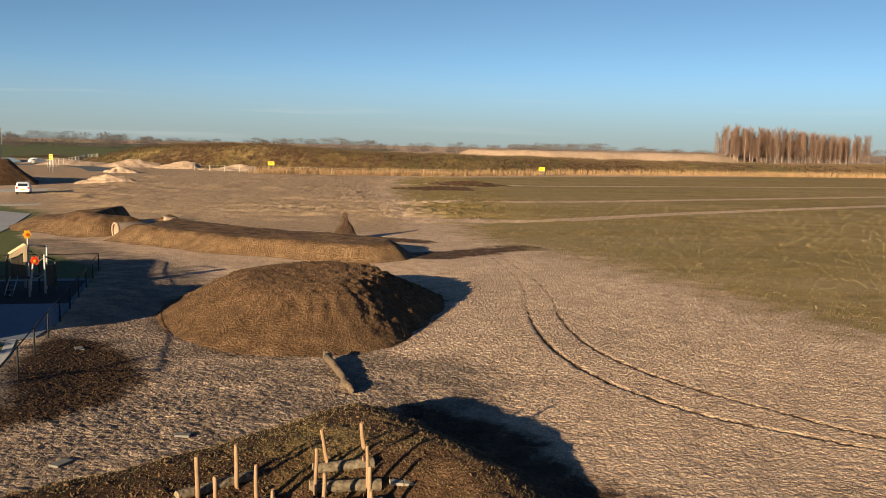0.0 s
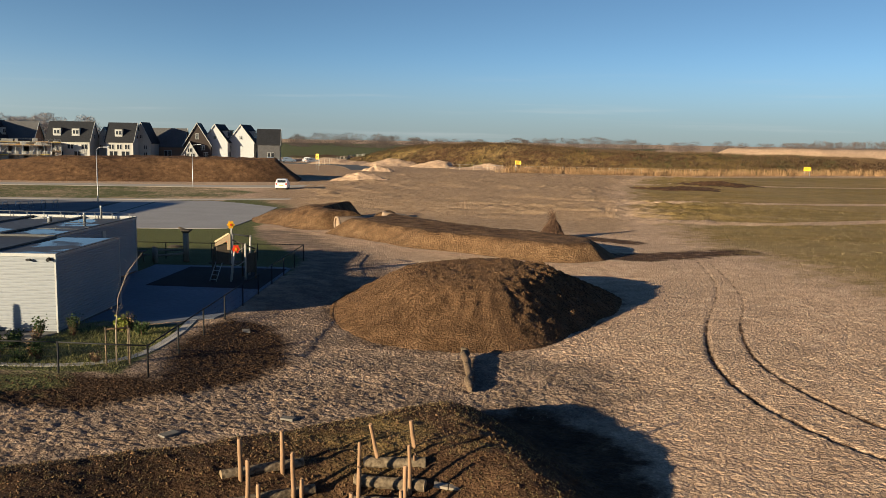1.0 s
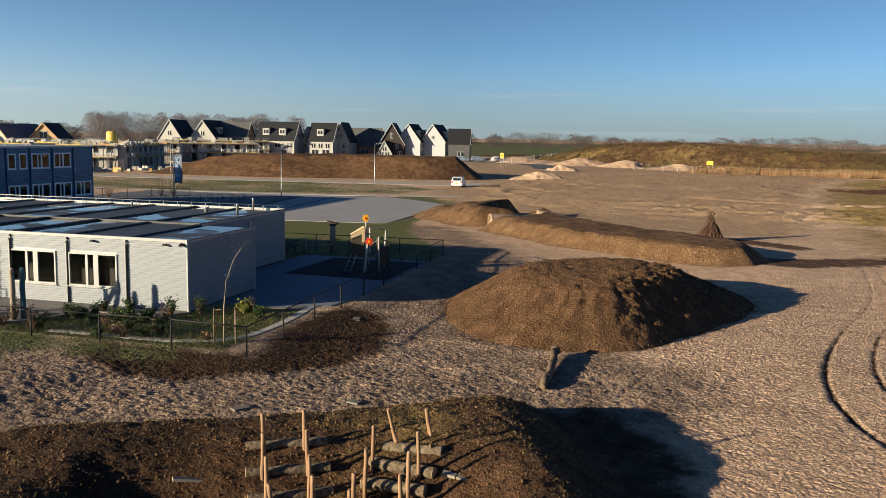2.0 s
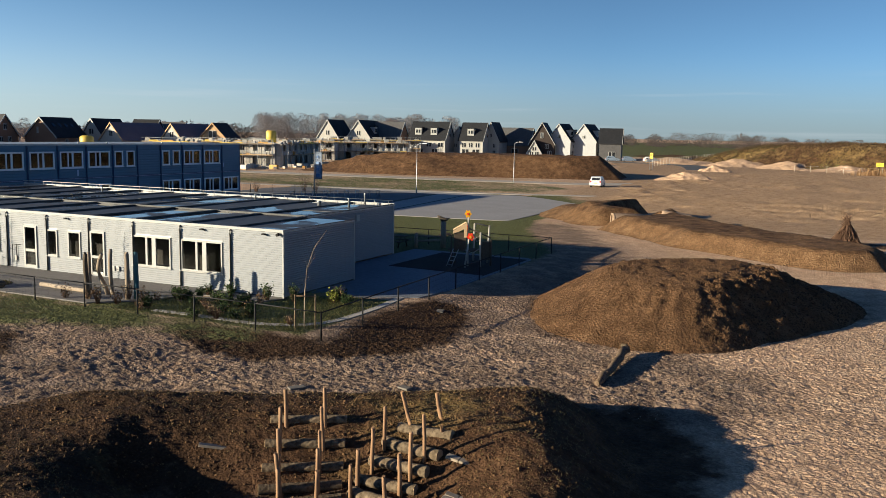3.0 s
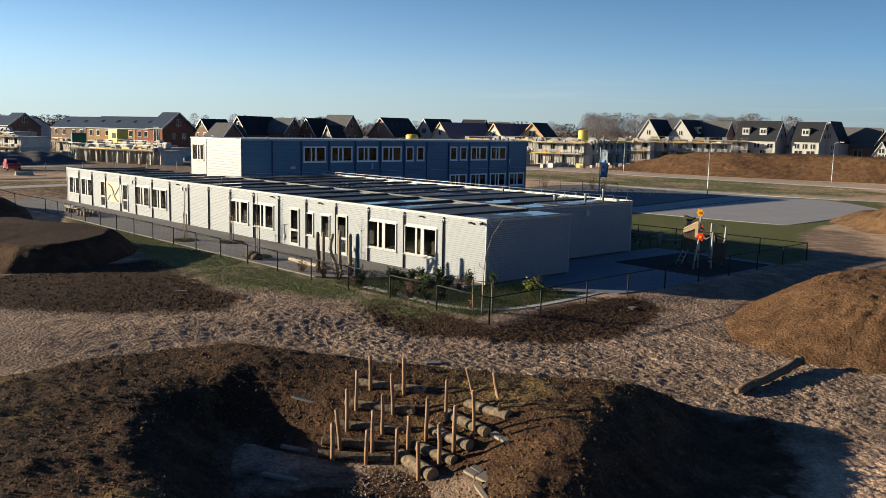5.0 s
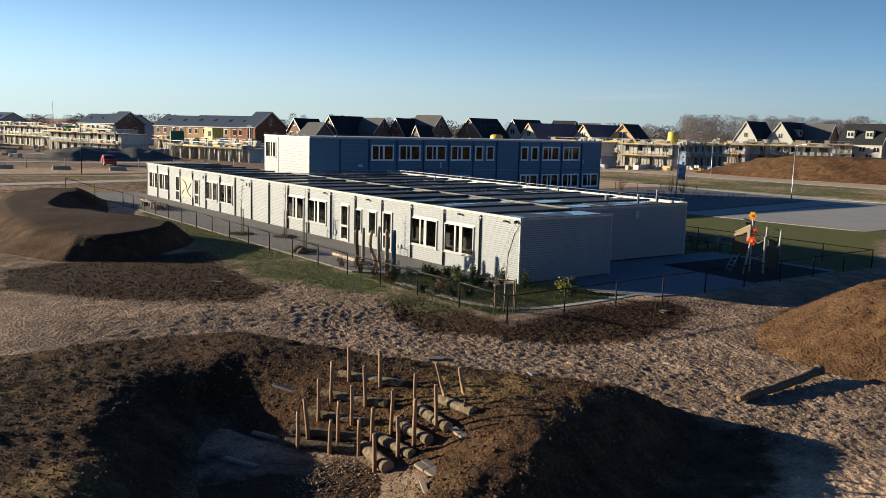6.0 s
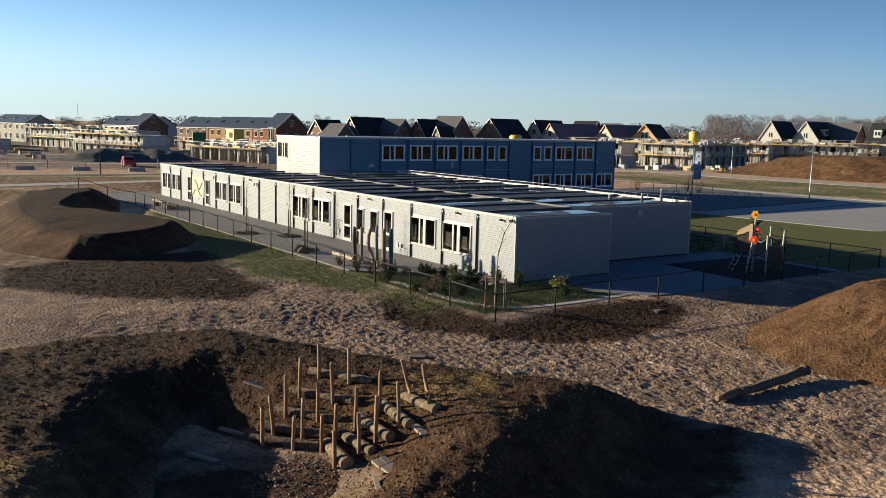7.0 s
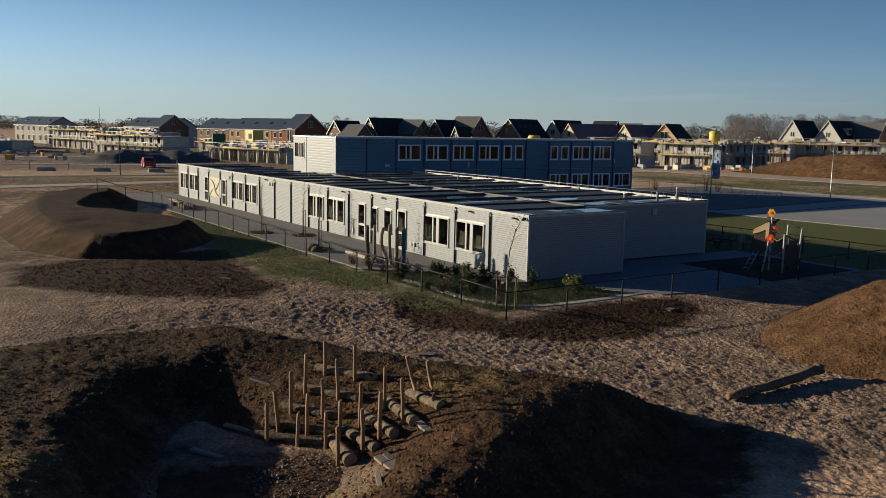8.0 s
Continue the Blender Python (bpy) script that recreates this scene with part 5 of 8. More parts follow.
planks(-0.75, 17.75, 14, (6, 8), [(-0.3, -0.01, -0.09, 0.08), (0.01, 0.32, -0.08, 0.09)], "two weathered boards laid as a step in the slope")
planks(0.02, 16.75, 20, (6, 8), [(-0.3, -0.01, -0.16, 0.0), (-0.28, -0.01, 0.02, 0.16), (0.01, 0.3, -0.14, 0.16)], "weathered boards laid side by side as a step")
planks(0.85, 16.35, -8, (6, 6), [(-0.32, 0.34, -0.05, 0.05)], "one narrow weathered board laid as a step")
planks(-5.45, 14.85, 52, (-6, 10), [(-0.3, 0.3, -0.1, 0.1)], "one grey board laid as a step in the slope")
planks(-3.85, 14.1, 58, (-4, 8), [(-0.32, 0.32, -0.08, 0.08)], "one grey board half sunk in the slope")
planks(-2.5, 13.35, 50, (0, 5), [(-0.4, 0.4, -0.07, 0.07)], "one grey board at the foot of the slope")

# a fallen branchy log on the sand
DARK_LOG = surface("dark_wet_log", (0.05, 0.033, 0.022), (0.24, 0.165, 0.105), 2.0, 0.85, 0, 0.02, 7, 0.3, 0.2)
fallen = thing("fallen_log", -3.2, 28.5, 0, 0, "dark crooked trunk lying on the trodden sand", "log")
bm = bmesh.new()
line = [(0.68, -2.1, 0.10), (0.60, -1.7, 0.11), (0.36, -1.15, 0.10), (0.28, -0.6, 0.12), (0.10, -0.1, 0.13), (-0.12, 0.5, 0.14), (-0.26, 1.0, 0.15), (-0.52, 1.55, 0.17), (-0.60, 1.9, 0.20)]
rod(bm, line, [0.08, 0.12, 0.13, 0.115, 0.135, 0.125, 0.14, 0.13, 0.15], 14)
part("trunk", bm, DARK_LOG, fallen)
bm = bmesh.new()
bmesh.ops.create_icosphere(bm, subdivisions=3, radius=0.2)
for v in bm.verts:
    v.co *= 0.86 + 0.22 * math.sin(9 * v.co.x + 14 * v.co.z) * math.cos(11 * v.co.y) + 0.1 * math.sin(31 * v.co.z + 23 * v.co.x)
part("root_knob", bm, LOG_BARK, fallen, "knobbly dark root end").matrix_basis = pose(-0.66, 2.04, 0.2)
for p, q in (((0.36, -1.15, 0.14), (0.50, -1.02, 0.22)), ((-0.1, 0.45, 0.18), (-0.22, 0.40, 0.27))):
    part("branch_stub", bar([p, q], [0.055, 0.03], 8), DARK_LOG, fallen)
fallen.matrix_basis = pose(-3.52, 28.92, -0.22)

# ---- concrete pipe through the back berm ----
pipe = thing("concrete_pipe", -25.6, 67.4, 0.52, 0, "short concrete drain pipe laid through the earth berm as a tunnel", "pipe")


def ring_pipe(length, r_in, r_out, collar):
    bm = bmesh.new()
    prof = [(0, r_in), (0, r_out + collar), (0.16, r_out + collar), (0.2, r_out), (length, r_out), (length, r_in)]
    n = 28
    rings = [[bm.verts.new((x, r * math.cos(2 * math.pi * k / n), r * math.sin(2 * math.pi * k / n))) for k in range(n)] for x, r in prof]
    for i in range(len(rings)):
        a, b_ = rings[i], rings[(i + 1) % len(rings)]
        for k in range(n):
            bm.faces.new((a[k], b_[k], b_[(k + 1) % n], a[(k + 1) % n])).smooth = True
    bmesh.ops.recalc_face_normals(bm, faces=bm.faces[:])
    return bm


PIPE_STONE = surface("pale_pipe_concrete", (0.243, 0.168, 0.111), (0.333, 0.238, 0.163), 1.0, 0.85, 0, 0.004, 8, 0.25, 0.3)
part("pipe_body", ring_pipe(5.6, 0.52, 0.62, 0.0), PIPE_STONE, pipe).matrix_basis = pose(0, 0, 0, 0, 0, 42)
part("pipe_rim", ring_pipe(0.12, 0.515, 0.63, 0.015), PIPE_STONE, pipe).matrix_basis = pose(-0.09, -0.08, 0, 0, 0, 42)
bm = soft_box(-1.3, 1.3, -0.7, 0.7, -0.4, 0.5, 0.25)
blk = thing("concrete_block", -22.0, 71.6, 0.75, 30, "pale slanting concrete slab on the berm", "concrete slab")
part("slab", bm, PIPE_STONE, blk).matrix_basis = pose(0, 0, 0, 0, 9, 0)

# ---- stack of branches for a bonfire ----
TWIG = surface("dry_branch", (0.06, 0.033, 0.021), (0.14, 0.08, 0.05), 2.0, 0.9, 0, 0, 6, 0.3, 0.2)
pyre = thing("branch_stack", -8.0, 69.3, land_z(-8.0, 69.3), 0, "tall cone of dry reddish branches stacked for a bonfire", "branch pile")
rng = random.Random(21)
for _ in range(290):
    a = rng.uniform(0, 2 * math.pi)
    r0 = rng.uniform(0.5, 1.45) * (0.8 + 0.2 * rng.random())
    top = rng.uniform(1.0, 2.5) * (1.25 - r0 * 0.45)
    lean = rng.uniform(-0.6, 0.6)
    p0 = (r0 * math.cos(a), r0 * math.sin(a) * 0.8, -0.05)
    p1 = (0.55 * r0 * math.cos(a + lean) + 0.06, 0.5 * r0 * math.sin(a + lean), top * 0.55)
    p2 = (0.25 * r0 * math.cos(a + 2.6) + rng.uniform(-0.18, 0.22), 0.25 * r0 * math.sin(a + 2.6) + rng.uniform(-0.18, 0.18), min(top * rng.uniform(0.9, 1.1), 2.5))
    part("branch", bar([p0, p1, p2], [rng.uniform(0.02, 0.045), 0.022, 0.008], 5, cap=False), TWIG, pyre)

# ---- carved posts and log bench on the front paving ----
TEAL = surface("teal_painted_post", (0.02, 0.07, 0.09), (0.04, 0.12, 0.15), 1.5, 0.6, 0, 0, 6, 0.3, 0.3)
DARK_POST = surface("dark_bark_post", (0.05, 0.04, 0.03), (0.12, 0.095, 0.07), 2.0, 0.9, 0, 0.01, 8, 0.3, 0.2)
for k, (x, y, h, r, bend, mtl) in enumerate(((-25.5, 22.2, 2.02, 0.13, 0.02, DARK_POST), (-26.3, 22.75, 1.92, 0.11, 0.0, ROBINIA), (-25.9, 23.15, 1.86, 0.12, 0.22, ROBINIA),
                                             (-25.5, 23.34, 2.08, 0.11, 0.06, ROBINIA), (-24.05, 23.3, 2.08, 0.13, 0.03, ROBINIA), (-23.85, 23.6, 2.08, 0.13, 0.0, TEAL))):
    names = {DARK_POST: "tall dark bark-covered tree post standing on paving", ROBINIA: "tall bare silvery tree post standing on paving", TEAL: "tall teal painted tree post standing on paving"}
    ob = thing("play_post", x, y, 0.0, 0, names[mtl], "wooden post", "tree posts on the paving")
    g = random.Random(50 + k)
    pts = [(bend * math.sin(f * 5.2 + k) + g.uniform(-0.01, 0.01), bend * 0.6 * math.cos(f * 4.0) + g.uniform(-0.01, 0.01), f * h) for f in (0, 0.2, 0.4, 0.6, 0.8, 0.95, 1.0)]
    part("shaft", bar(pts, [r * 0.9, r * 0.82, r * 0.78, r * 0.8, r * 0.74, r * 0.7, r * 0.55], 12), mtl, ob)
    if mtl is ROBINIA and bend > 0.1:
        part("knot", bar([pts[4], (pts[4][0] + 0.12, pts[4][1] - 0.05, pts[4][2] + 0.12)], [0.07, 0.04], 8), mtl, ob)
BENCH_LOG = surface("pale_peeled_trunk", (0.34, 0.27, 0.20), (0.48, 0.395, 0.305), 1.5, 0.8, 0, 0.004, 8, 0.25, 0.2)
log("log_bench", (-29.3, 21.95, 0.19), (-26.2, 22.85, 0.12), 0.10, 71, "pale peeled tree trunk lying as a bench on paving", "log", "", BENCH_LOG)
for k, (x, y, s) in enumerate(((-31.2, 20.45, 0.42), (-30.75, 20.6, 0.36), (-31.5, 20.5, 0.22))):
    ob = thing("boulder", x, y, 0.02, 40 * k, "dark rounded boulder on the paving", "boulder", "boulders")
    bm = bmesh.new()
    bmesh.ops.create_icosphere(bm, subdivisions=2, radius=s)
    for v in bm.verts:
        v.co *= 1 + 0.18 * noise.noise(v.co * 3 + Vector((k, 0, 0)))
        v.co.z = v.co.z * 0.62 + s * 0.35
    part("stone", bm, CONCRETE if k == 2 else DARK_POST, ob)
for u, n in ((-43.0, -3.2), (-41.6, -3.5)):
    x, y = local(u, n)
    ob = thing("bench", x, y, 0.02, math.degrees(BUILT_TURN) + 8, "low wooden bench on the paving", "bench", "low benches")
    part("seat", soft_box(-0.8, 0.8, -0.22, 0.22, 0.38, 0.46, 0.015), BENCH_LOG, ob)
    for s in (-0.6, 0.6):
        part("leg", soft_box(s - 0.08, s + 0.08, -0.18, 0.18, 0.0, 0.38, 0.01), DARK_POST, ob)
for k in range(7):
    x, y = local(-38.5 - 0.62 * (k % 4), -3.1 - 0.7 * (k // 4))
    st = thing("seat_stump", x, y, 0.02, 0, "short cut tree stump used as a seat", "tree stump", "seat stumps")
    part("trunk", bar([(0, 0, 0), (0, 0, 0.4), (0, 0, 0.42)], [0.19, 0.17, 0.15], 12), ROBINIA, st)

# ---- climbing frame ----
YELLOW = surface("yellow_plastic", (0.75, 0.36, 0.012), (0.85, 0.44, 0.02), 3.0, 0.4, 0, 0, 6, 0.1)
RED = surface("red_plastic", (0.72, 0.045, 0.015), (0.82, 0.06, 0.02), 3.0, 0.4, 0, 0, 6, 0.1)
LARCH = surface("pale_larch_boards", (0.58, 0.40, 0.22), (0.72, 0.53, 0.33), 1.5, 0.75, 0, 0.003, 8, 0.2, 0.2, (1, 1, 1), 0.1)
ROPE = surface("grey_rope", (0.30, 0.28, 0.25), (0.42, 0.39, 0.35), 4.0, 0.9, 0, 0, 6, 0.2)
TRIM_POST = surface("pale_grey_post", (0.34, 0.31, 0.27), (0.46, 0.42, 0.37), 2.0, 0.75, 0, 0.004, 8, 0.3, 0.2, (3, 3, 0.5))
frame_ = thing("climbing_frame", -20.6, 42.4, 0.01, 0, "robinia climbing frame with a small hut, red and yellow flowers", "playground frame")
frame_.scale = (0.86, 0.86, 1.0)


def fpost(x, y, h, r=0.075, mtl=None, lean=(0, 0)):
    return part("post", bar([(x, y, -0.1), (x + lean[0] * 0.5, y + lean[1] * 0.5, h * 0.5), (x + lean[0], y + lean[1], h - 0.03), (x + lean[0], y + lean[1], h)], [r * 1.1, r, r * 0.95, r * 0.75], 10), mtl or ROBINIA, frame_)


def flower(x, y, z, r, mtl, parent, turn):
    bm = bmesh.new()
    n = 40
    ring0 = [bm.verts.new((r * (0.87 + 0.13 * math.cos(6 * 2 * math.pi * k / n)) * math.cos(2 * math.pi * k / n), -0.025, r * (0.87 + 0.13 * math.cos(6 * 2 * math.pi * k / n)) * math.sin(2 * math.pi * k / n))) for k in range(n)]
    ring1 = [bm.verts.new(v.co + Vector((0, 0.05, 0))) for v in ring0]
    bm.faces.new(ring0)
    bm.faces.new(ring1[::-1])
    for k in range(n):
        bm.faces.new((ring0[k], ring1[k], ring1[(k + 1) % n], ring0[(k + 1) % n]))
    bmesh.ops.recalc_face_normals(bm, faces=bm.faces[:])
    ob = part("flower", bm, mtl, parent, "flower-shaped plastic panel")
    ob.matrix_basis = pose(x, y, z, 8, 0, turn)
    part("flower_heart", bar([(0, -0.05, 0), (0, 0.05, 0)], r * 0.3, 14), RED if mtl is YELLOW else YELLOW, ob)
    return ob


fpost(0.5, -0.7, 2.95, 0.055, TRIM_POST)          # tall mast with the yellow flower
fpost(-0.85, -0.42, 1.85, 0.06, DARK_POST)
fpost(-0.55, -1.15, 1.75, 0.06, DARK_POST)
fpost(0.85, -1.45, 1.6, 0.055, TRIM_POST, (0.16, 0.22))
fpost(1.25, -0.35, 1.95, 0.06, TRIM_POST)
fpost(0.55, 1.3, 2.2, 0.065, TRIM_POST, (0.05, 0.12))
fpost(-0.8, 1.5, 2.2, 0.065, TRIM_POST, (0.02, 0.05))
fpost(0.45, 0.65, 1.75, 0.055, DARK_POST)
fpost(1.5, 0.45, 1.5, 0.06, DARK_POST)
flower(0.5, -0.76, 2.95, 0.23, YELLOW, frame_, 40)
flower(1.08, -1.18, 1.72, 0.25, RED, frame_, 40)
flower(-0.35, 0.2, 2.05, 0.17, RED, frame_, 40)
part("deck", soft_box(-0.9, 0.9, -1.1, 0.3, 0.84, 0.92, 0.01), DARK_POST, frame_)
hut = part("hut_wall", soft_box(-0.8, 0.0, -0.025, 0.025, 0.92, 1.9, 0.01), DARK_POST, frame_, "dark board hut wall")
hut.matrix_basis = pose(0.42, -0.82, 0, 0, 0, 42)
for k in range(4):
    part("board", box(-0.79 + k * 0.2, -0.79 + k * 0.2 + 0.18, -0.045, -0.026, 0.94, 1.86), DARK_POST, hut)
gable = bmesh.new()
outline = ((-0.86, 1.84), (-0.86, 1.98), (0.04, 2.46), (0.04, 1.62), (-0.14, 1.62), (-0.14, 2.1), (-0.5, 1.94))
ga, gb = ([gable.verts.new((x, y, z)) for x, z in outline] for y in (-0.09, -0.05))
gable.faces.new(ga)
gable.faces.new(gb[::-1])
for k in range(7):
    gable.faces.new((ga[k], gb[k], gb[(k + 1) % 7], ga[(k + 1) % 7]))
bmesh.ops.recalc_face_normals(gable, faces=gable.faces[:])
bmesh.ops.triangulate(gable, faces=gable.faces[:])
part("gable_board", gable, LARCH, frame_, "pale larch gable board").matrix_basis = pose(0.42, -0.82, 0, 0, 0, 42)
roof_ = part("roof_panel", box(-0.94, 0.0, -0.04, 0.4, -0.02, 0.02), LARCH, frame_, "sloping larch roof panel")
roof_.matrix_basis = pose(0.42, -0.82, 2.47, 0, 0, 42) @ pose(0, 0, 0, 0, -27, 0)
for sx in (-0.32, 0.12):
    part("ladder_rail", bar([(sx - 0.1, -1.75, 0.02), (sx, -1.2, 0.95)], 0.028, 8), GREY_METAL, frame_)
for k in range(4):
    f = (k + 0.4) / 4.2
    part("rung", bar([(-0.42 + 0.1 * f, -1.75 + 0.55 * f, 0.02 + 0.93 * f), (0.02 + 0.1 * f, -1.75 + 0.55 * f, 0.02 + 0.93 * f)], 0.02, 6), GREY_METAL, frame_)
for a, b_, z in (((0.5, -0.7), (1.25, -0.35), 1.75), ((0.85, -1.4), (1.25, -0.35), 1.0), ((1.25, -0.35), (0.55, 1.35), 1.3), ((0.45, 0.65), (-0.8, 1.5), 1.4)):
    part("rope", bar([(a[0], a[1], z), ((a[0] + b_[0]) / 2, (a[1] + b_[1]) / 2, z - 0.2), (b_[0], b_[1], z + 0.05)], 0.018, 6), ROPE, frame_)
part("beam", bar([(0.5, -0.7, 2.15), (1.5, 0.4, 1.6)], 0.04, 8), DARK_POST, frame_)
part("top_bar", bar([(0.58, 1.2, 2.18), (-0.82, 1.62, 2.2)], 0.045, 8), BLACK_METAL, frame_)
part("climbing_panel", soft_box(-0.03, 0.03, -0.5, 0.5, 0.35, 1.4, 0.01), DARK_POST, frame_).matrix_basis = pose(1.35, 0.1, 0, 0, 0, -14)

bird = thing("play_post", -26.4, 46.9, 0.0, 30, "tall post with a carved bird on top and low beams", "wooden post")
part("shaft", bar([(0, 0, 0), (0, 0, 1.0), (0, 0, 1.72)], [0.2, 0.18, 0.17], 12), ROBINIA, bird)
part("bird_figure", bar([(-0.42, 0, 2.08), (-0.3, 0, 2.02), (-0.1, 0, 1.86), (0.15, 0, 1.84), (0.4, 0, 1.94)], [0.03, 0.09, 0.16, 0.12, 0.03], 10), DARK_POST, bird, "carved grey wooden bird")
part("low_beam", bar([(-1.7, -0.5, 0.42), (-0.1, -0.1, 0.5)], 0.07, 8), ROBINIA, bird)
part("low_beam", bar([(-1.9, 0.5, 0.62), (-0.1, 0.1, 0.7)], 0.06, 8), ROBINIA, bird)
for x, y in ((-1.7, -0.5), (-1.9, 0.5)):
    part("short_post", bar([(x, y, 0), (x, y, 0.85)], 0.12, 10), ROBINIA, bird)

table = thing("picnic_table", -28.9, 44.9, 0.0, 15, "dark picnic table with benches on the paving", "table")
part("tabletop", soft_box(-0.9, 0.9, -0.38, 0.38, 0.70, 0.76, 0.01), DARK_POST, table)
for s in (-1, 1):
    part("bench_board", soft_box(-0.9, 0.9, s * 0.72 - 0.14, s * 0.72 + 0.14, 0.40, 0.45, 0.01), DARK_POST, table)
    part("trestle", soft_box(s * 0.6 - 0.05, s * 0.6 + 0.05, -0.7, 0.7, 0.34, 0.41, 0.01), DARK_POST, table)
    for t in (-1, 1):
        part("leg", bar([(s * 0.6, t * 0.62, 0), (s * 0.6, t * 0.25, 0.70)], 0.045, 6), DARK_POST, table)
for x, y, r in ((-31.0, 52.5, 0.5),):
    ob = thing("boulder", x, y, land_z(x, y), 30, "low stone lying in the grass", "boulder", "boulders")
    bm = bmesh.new()
    bmesh.ops.create_icosphere(bm, subdivisions=2, radius=r)
    for v in bm.verts:
        v.co *= 1 + 0.2 * noise.noise(v.co * 2.5 + Vector((r * 9, 0, 0)))
        v.co.z *= 0.35
    part("stone", bm, DARK_POST, ob)

# bicycle hoops on the plaza
hoop = None
for k in range(9):
    x, y = -65.2 + 0.55 * k, 66.2 + 1.12 * k
    if hoop is None:
        hoop = thing("bicycle_hoop", x, y, 0.0, math.degrees(BUILT_TURN) + 90, "square steel bicycle hoop on the plaza", "bicycle rack", "bicycle hoops")
        part("hoop", bar([(-0.42, 0, 0), (-0.42, 0, 0.75), (-0.38, 0, 0.8), (0.38, 0, 0.8), (0.42, 0, 0.75), (0.42, 0, 0)], 0.03, 8), GREY_METAL, hoop)
    else:
        copy_thing(hoop, pose(x, y, 0.0, 0, 0, math.degrees(BUILT_TURN) + 90))


# ---- street lamps, banner, signs ----
def street_lamp(x, y, h, arm):
    ob = thing("street_lamp", x, y, land_z(x, y), math.degrees(BUILT_TURN), "slim galvanised street lamp on a short curved arm" if arm else "slim galvanised street lamp post", "street lamp", "street lamps")
    part("mast", bar([(0, 0, -0.2), (0, 0, 1.0), (0, 0, h)], [0.07, 0.06, 0.035], 10), GREY_METAL, ob)
    part("arm", bar([(0, 0, h), (0.15, 0, h + 0.22), (0.5, 0, h + 0.34), (0.9, 0, h + 0.36)], 0.03, 8), GREY_METAL, ob)
    part("lantern", soft_box(0.78, 1.4, -0.11, 0.11, h + 0.3, h + 0.4, 0.03), GREY_METAL, ob)


for x, y, h in ((-61.5, 82.5, 5.9), (-71.0, 115.5, 6.0), (-106.5, 106.5, 6.0)):
    street_lamp(x, y, h, True)
mast = thing("banner_pole", -67.3, 71.2, 0, 20, "blue and white banner on a white pole by the plaza", "banner")
part("pole", bar([(0, 0, -0.2), (0, 0, 5.4)], [0.07, 0.05], 10), TRIM_WHITE, mast)
BANNER = surface("blue_banner", (0.30, 0.37, 0.48), (0.42, 0.48, 0.58), 0.6, 0.6, 0, 0, 6, 0.3)
BANNER_MARK = surface("faded_banner_print", (0.10, 0.18, 0.36), (0.15, 0.24, 0.44), 1.0, 0.6, 0, 0, 6, 0.2)
cloth = bmesh.new()
grid = [[cloth.verts.new((0.08 + j * 0.24, 0.06 * math.sin(i * 0.9 + j * 1.4), 1.9 + i * 0.4)) for j in range(5)] for i in range(9)]
for i in range(8):
    for j in range(4):
        cloth.faces.new((grid[i][j], grid[i][j + 1], grid[i + 1][j + 1], grid[i + 1][j])).smooth = True
bmesh.ops.solidify(cloth, geom=cloth.faces[:], thickness=0.012)
flag = part("banner_cloth", cloth, BANNER, mast)
for k in range(4):
    part("faded_mark", box(0.25 + 0.1 * (k % 2), 0.75 - 0.06 * k, -0.10, -0.085, 2.2 + 0.72 * k, 2.55 + 0.7 * k), BANNER_MARK, flag)

SIGN_YELLOW = surface("yellow_sign", (0.80, 0.45, 0.015), (0.86, 0.5, 0.02), 2.0, 0.5, 0, 0, 6, 0.1)
for x, y, w, h, z in ((-86, 190, 0.8, 1.3, 2.6), (-42.8, 214, 1.5, 0.9, 1.9), (25.5, 232, 1.6, 0.9, 1.5), (112, 300, 1.6, 0.9, 1.5)):
    ob = thing("warning_sign", x, y, land_z(x, y), 5, "yellow warning board on two thin posts", "sign", "warning signs")
    board = part("board", soft_box(-w / 2, w / 2, -0.03, 0.03, z, z + h, 0.02), SIGN_YELLOW, ob)
    for s in (-0.4, 0.4):
        part("post", bar([(s * w, 0.06, -0.2), (s * w, 0.06, z + h)], 0.05, 6), GREY_METAL, ob)
    for r in range(3):
        part("text_bar", box(-w * 0.36, w * (0.36 - 0.1 * r), -0.042, -0.031, z + h * (0.72 - 0.24 * r), z + h * (0.82 - 0.24 * r)), BLACK_METAL, board)

# ---- parked white car on the churned sand ----
CAR_PAINT = surface("white_car_paint", (0.62, 0.63, 0.64), (0.70, 0.70, 0.71), 1.0, 0.25, 0, 0, 6, 0.12)
CAR_GLASS = surface("dark_car_glass", (0.015, 0.018, 0.022), (0.03, 0.033, 0.038), 1.0, 0.08, 0, 0, 4, 0.1)
TYRE = surface("black_tyre", (0.012, 0.012, 0.012), (0.025, 0.025, 0.025), 4.0, 0.85, 0, 0, 6, 0.2)
LAMP_RED = surface("red_tail_light", (0.35, 0.02, 0.015), (0.45, 0.03, 0.02), 4.0, 0.3)


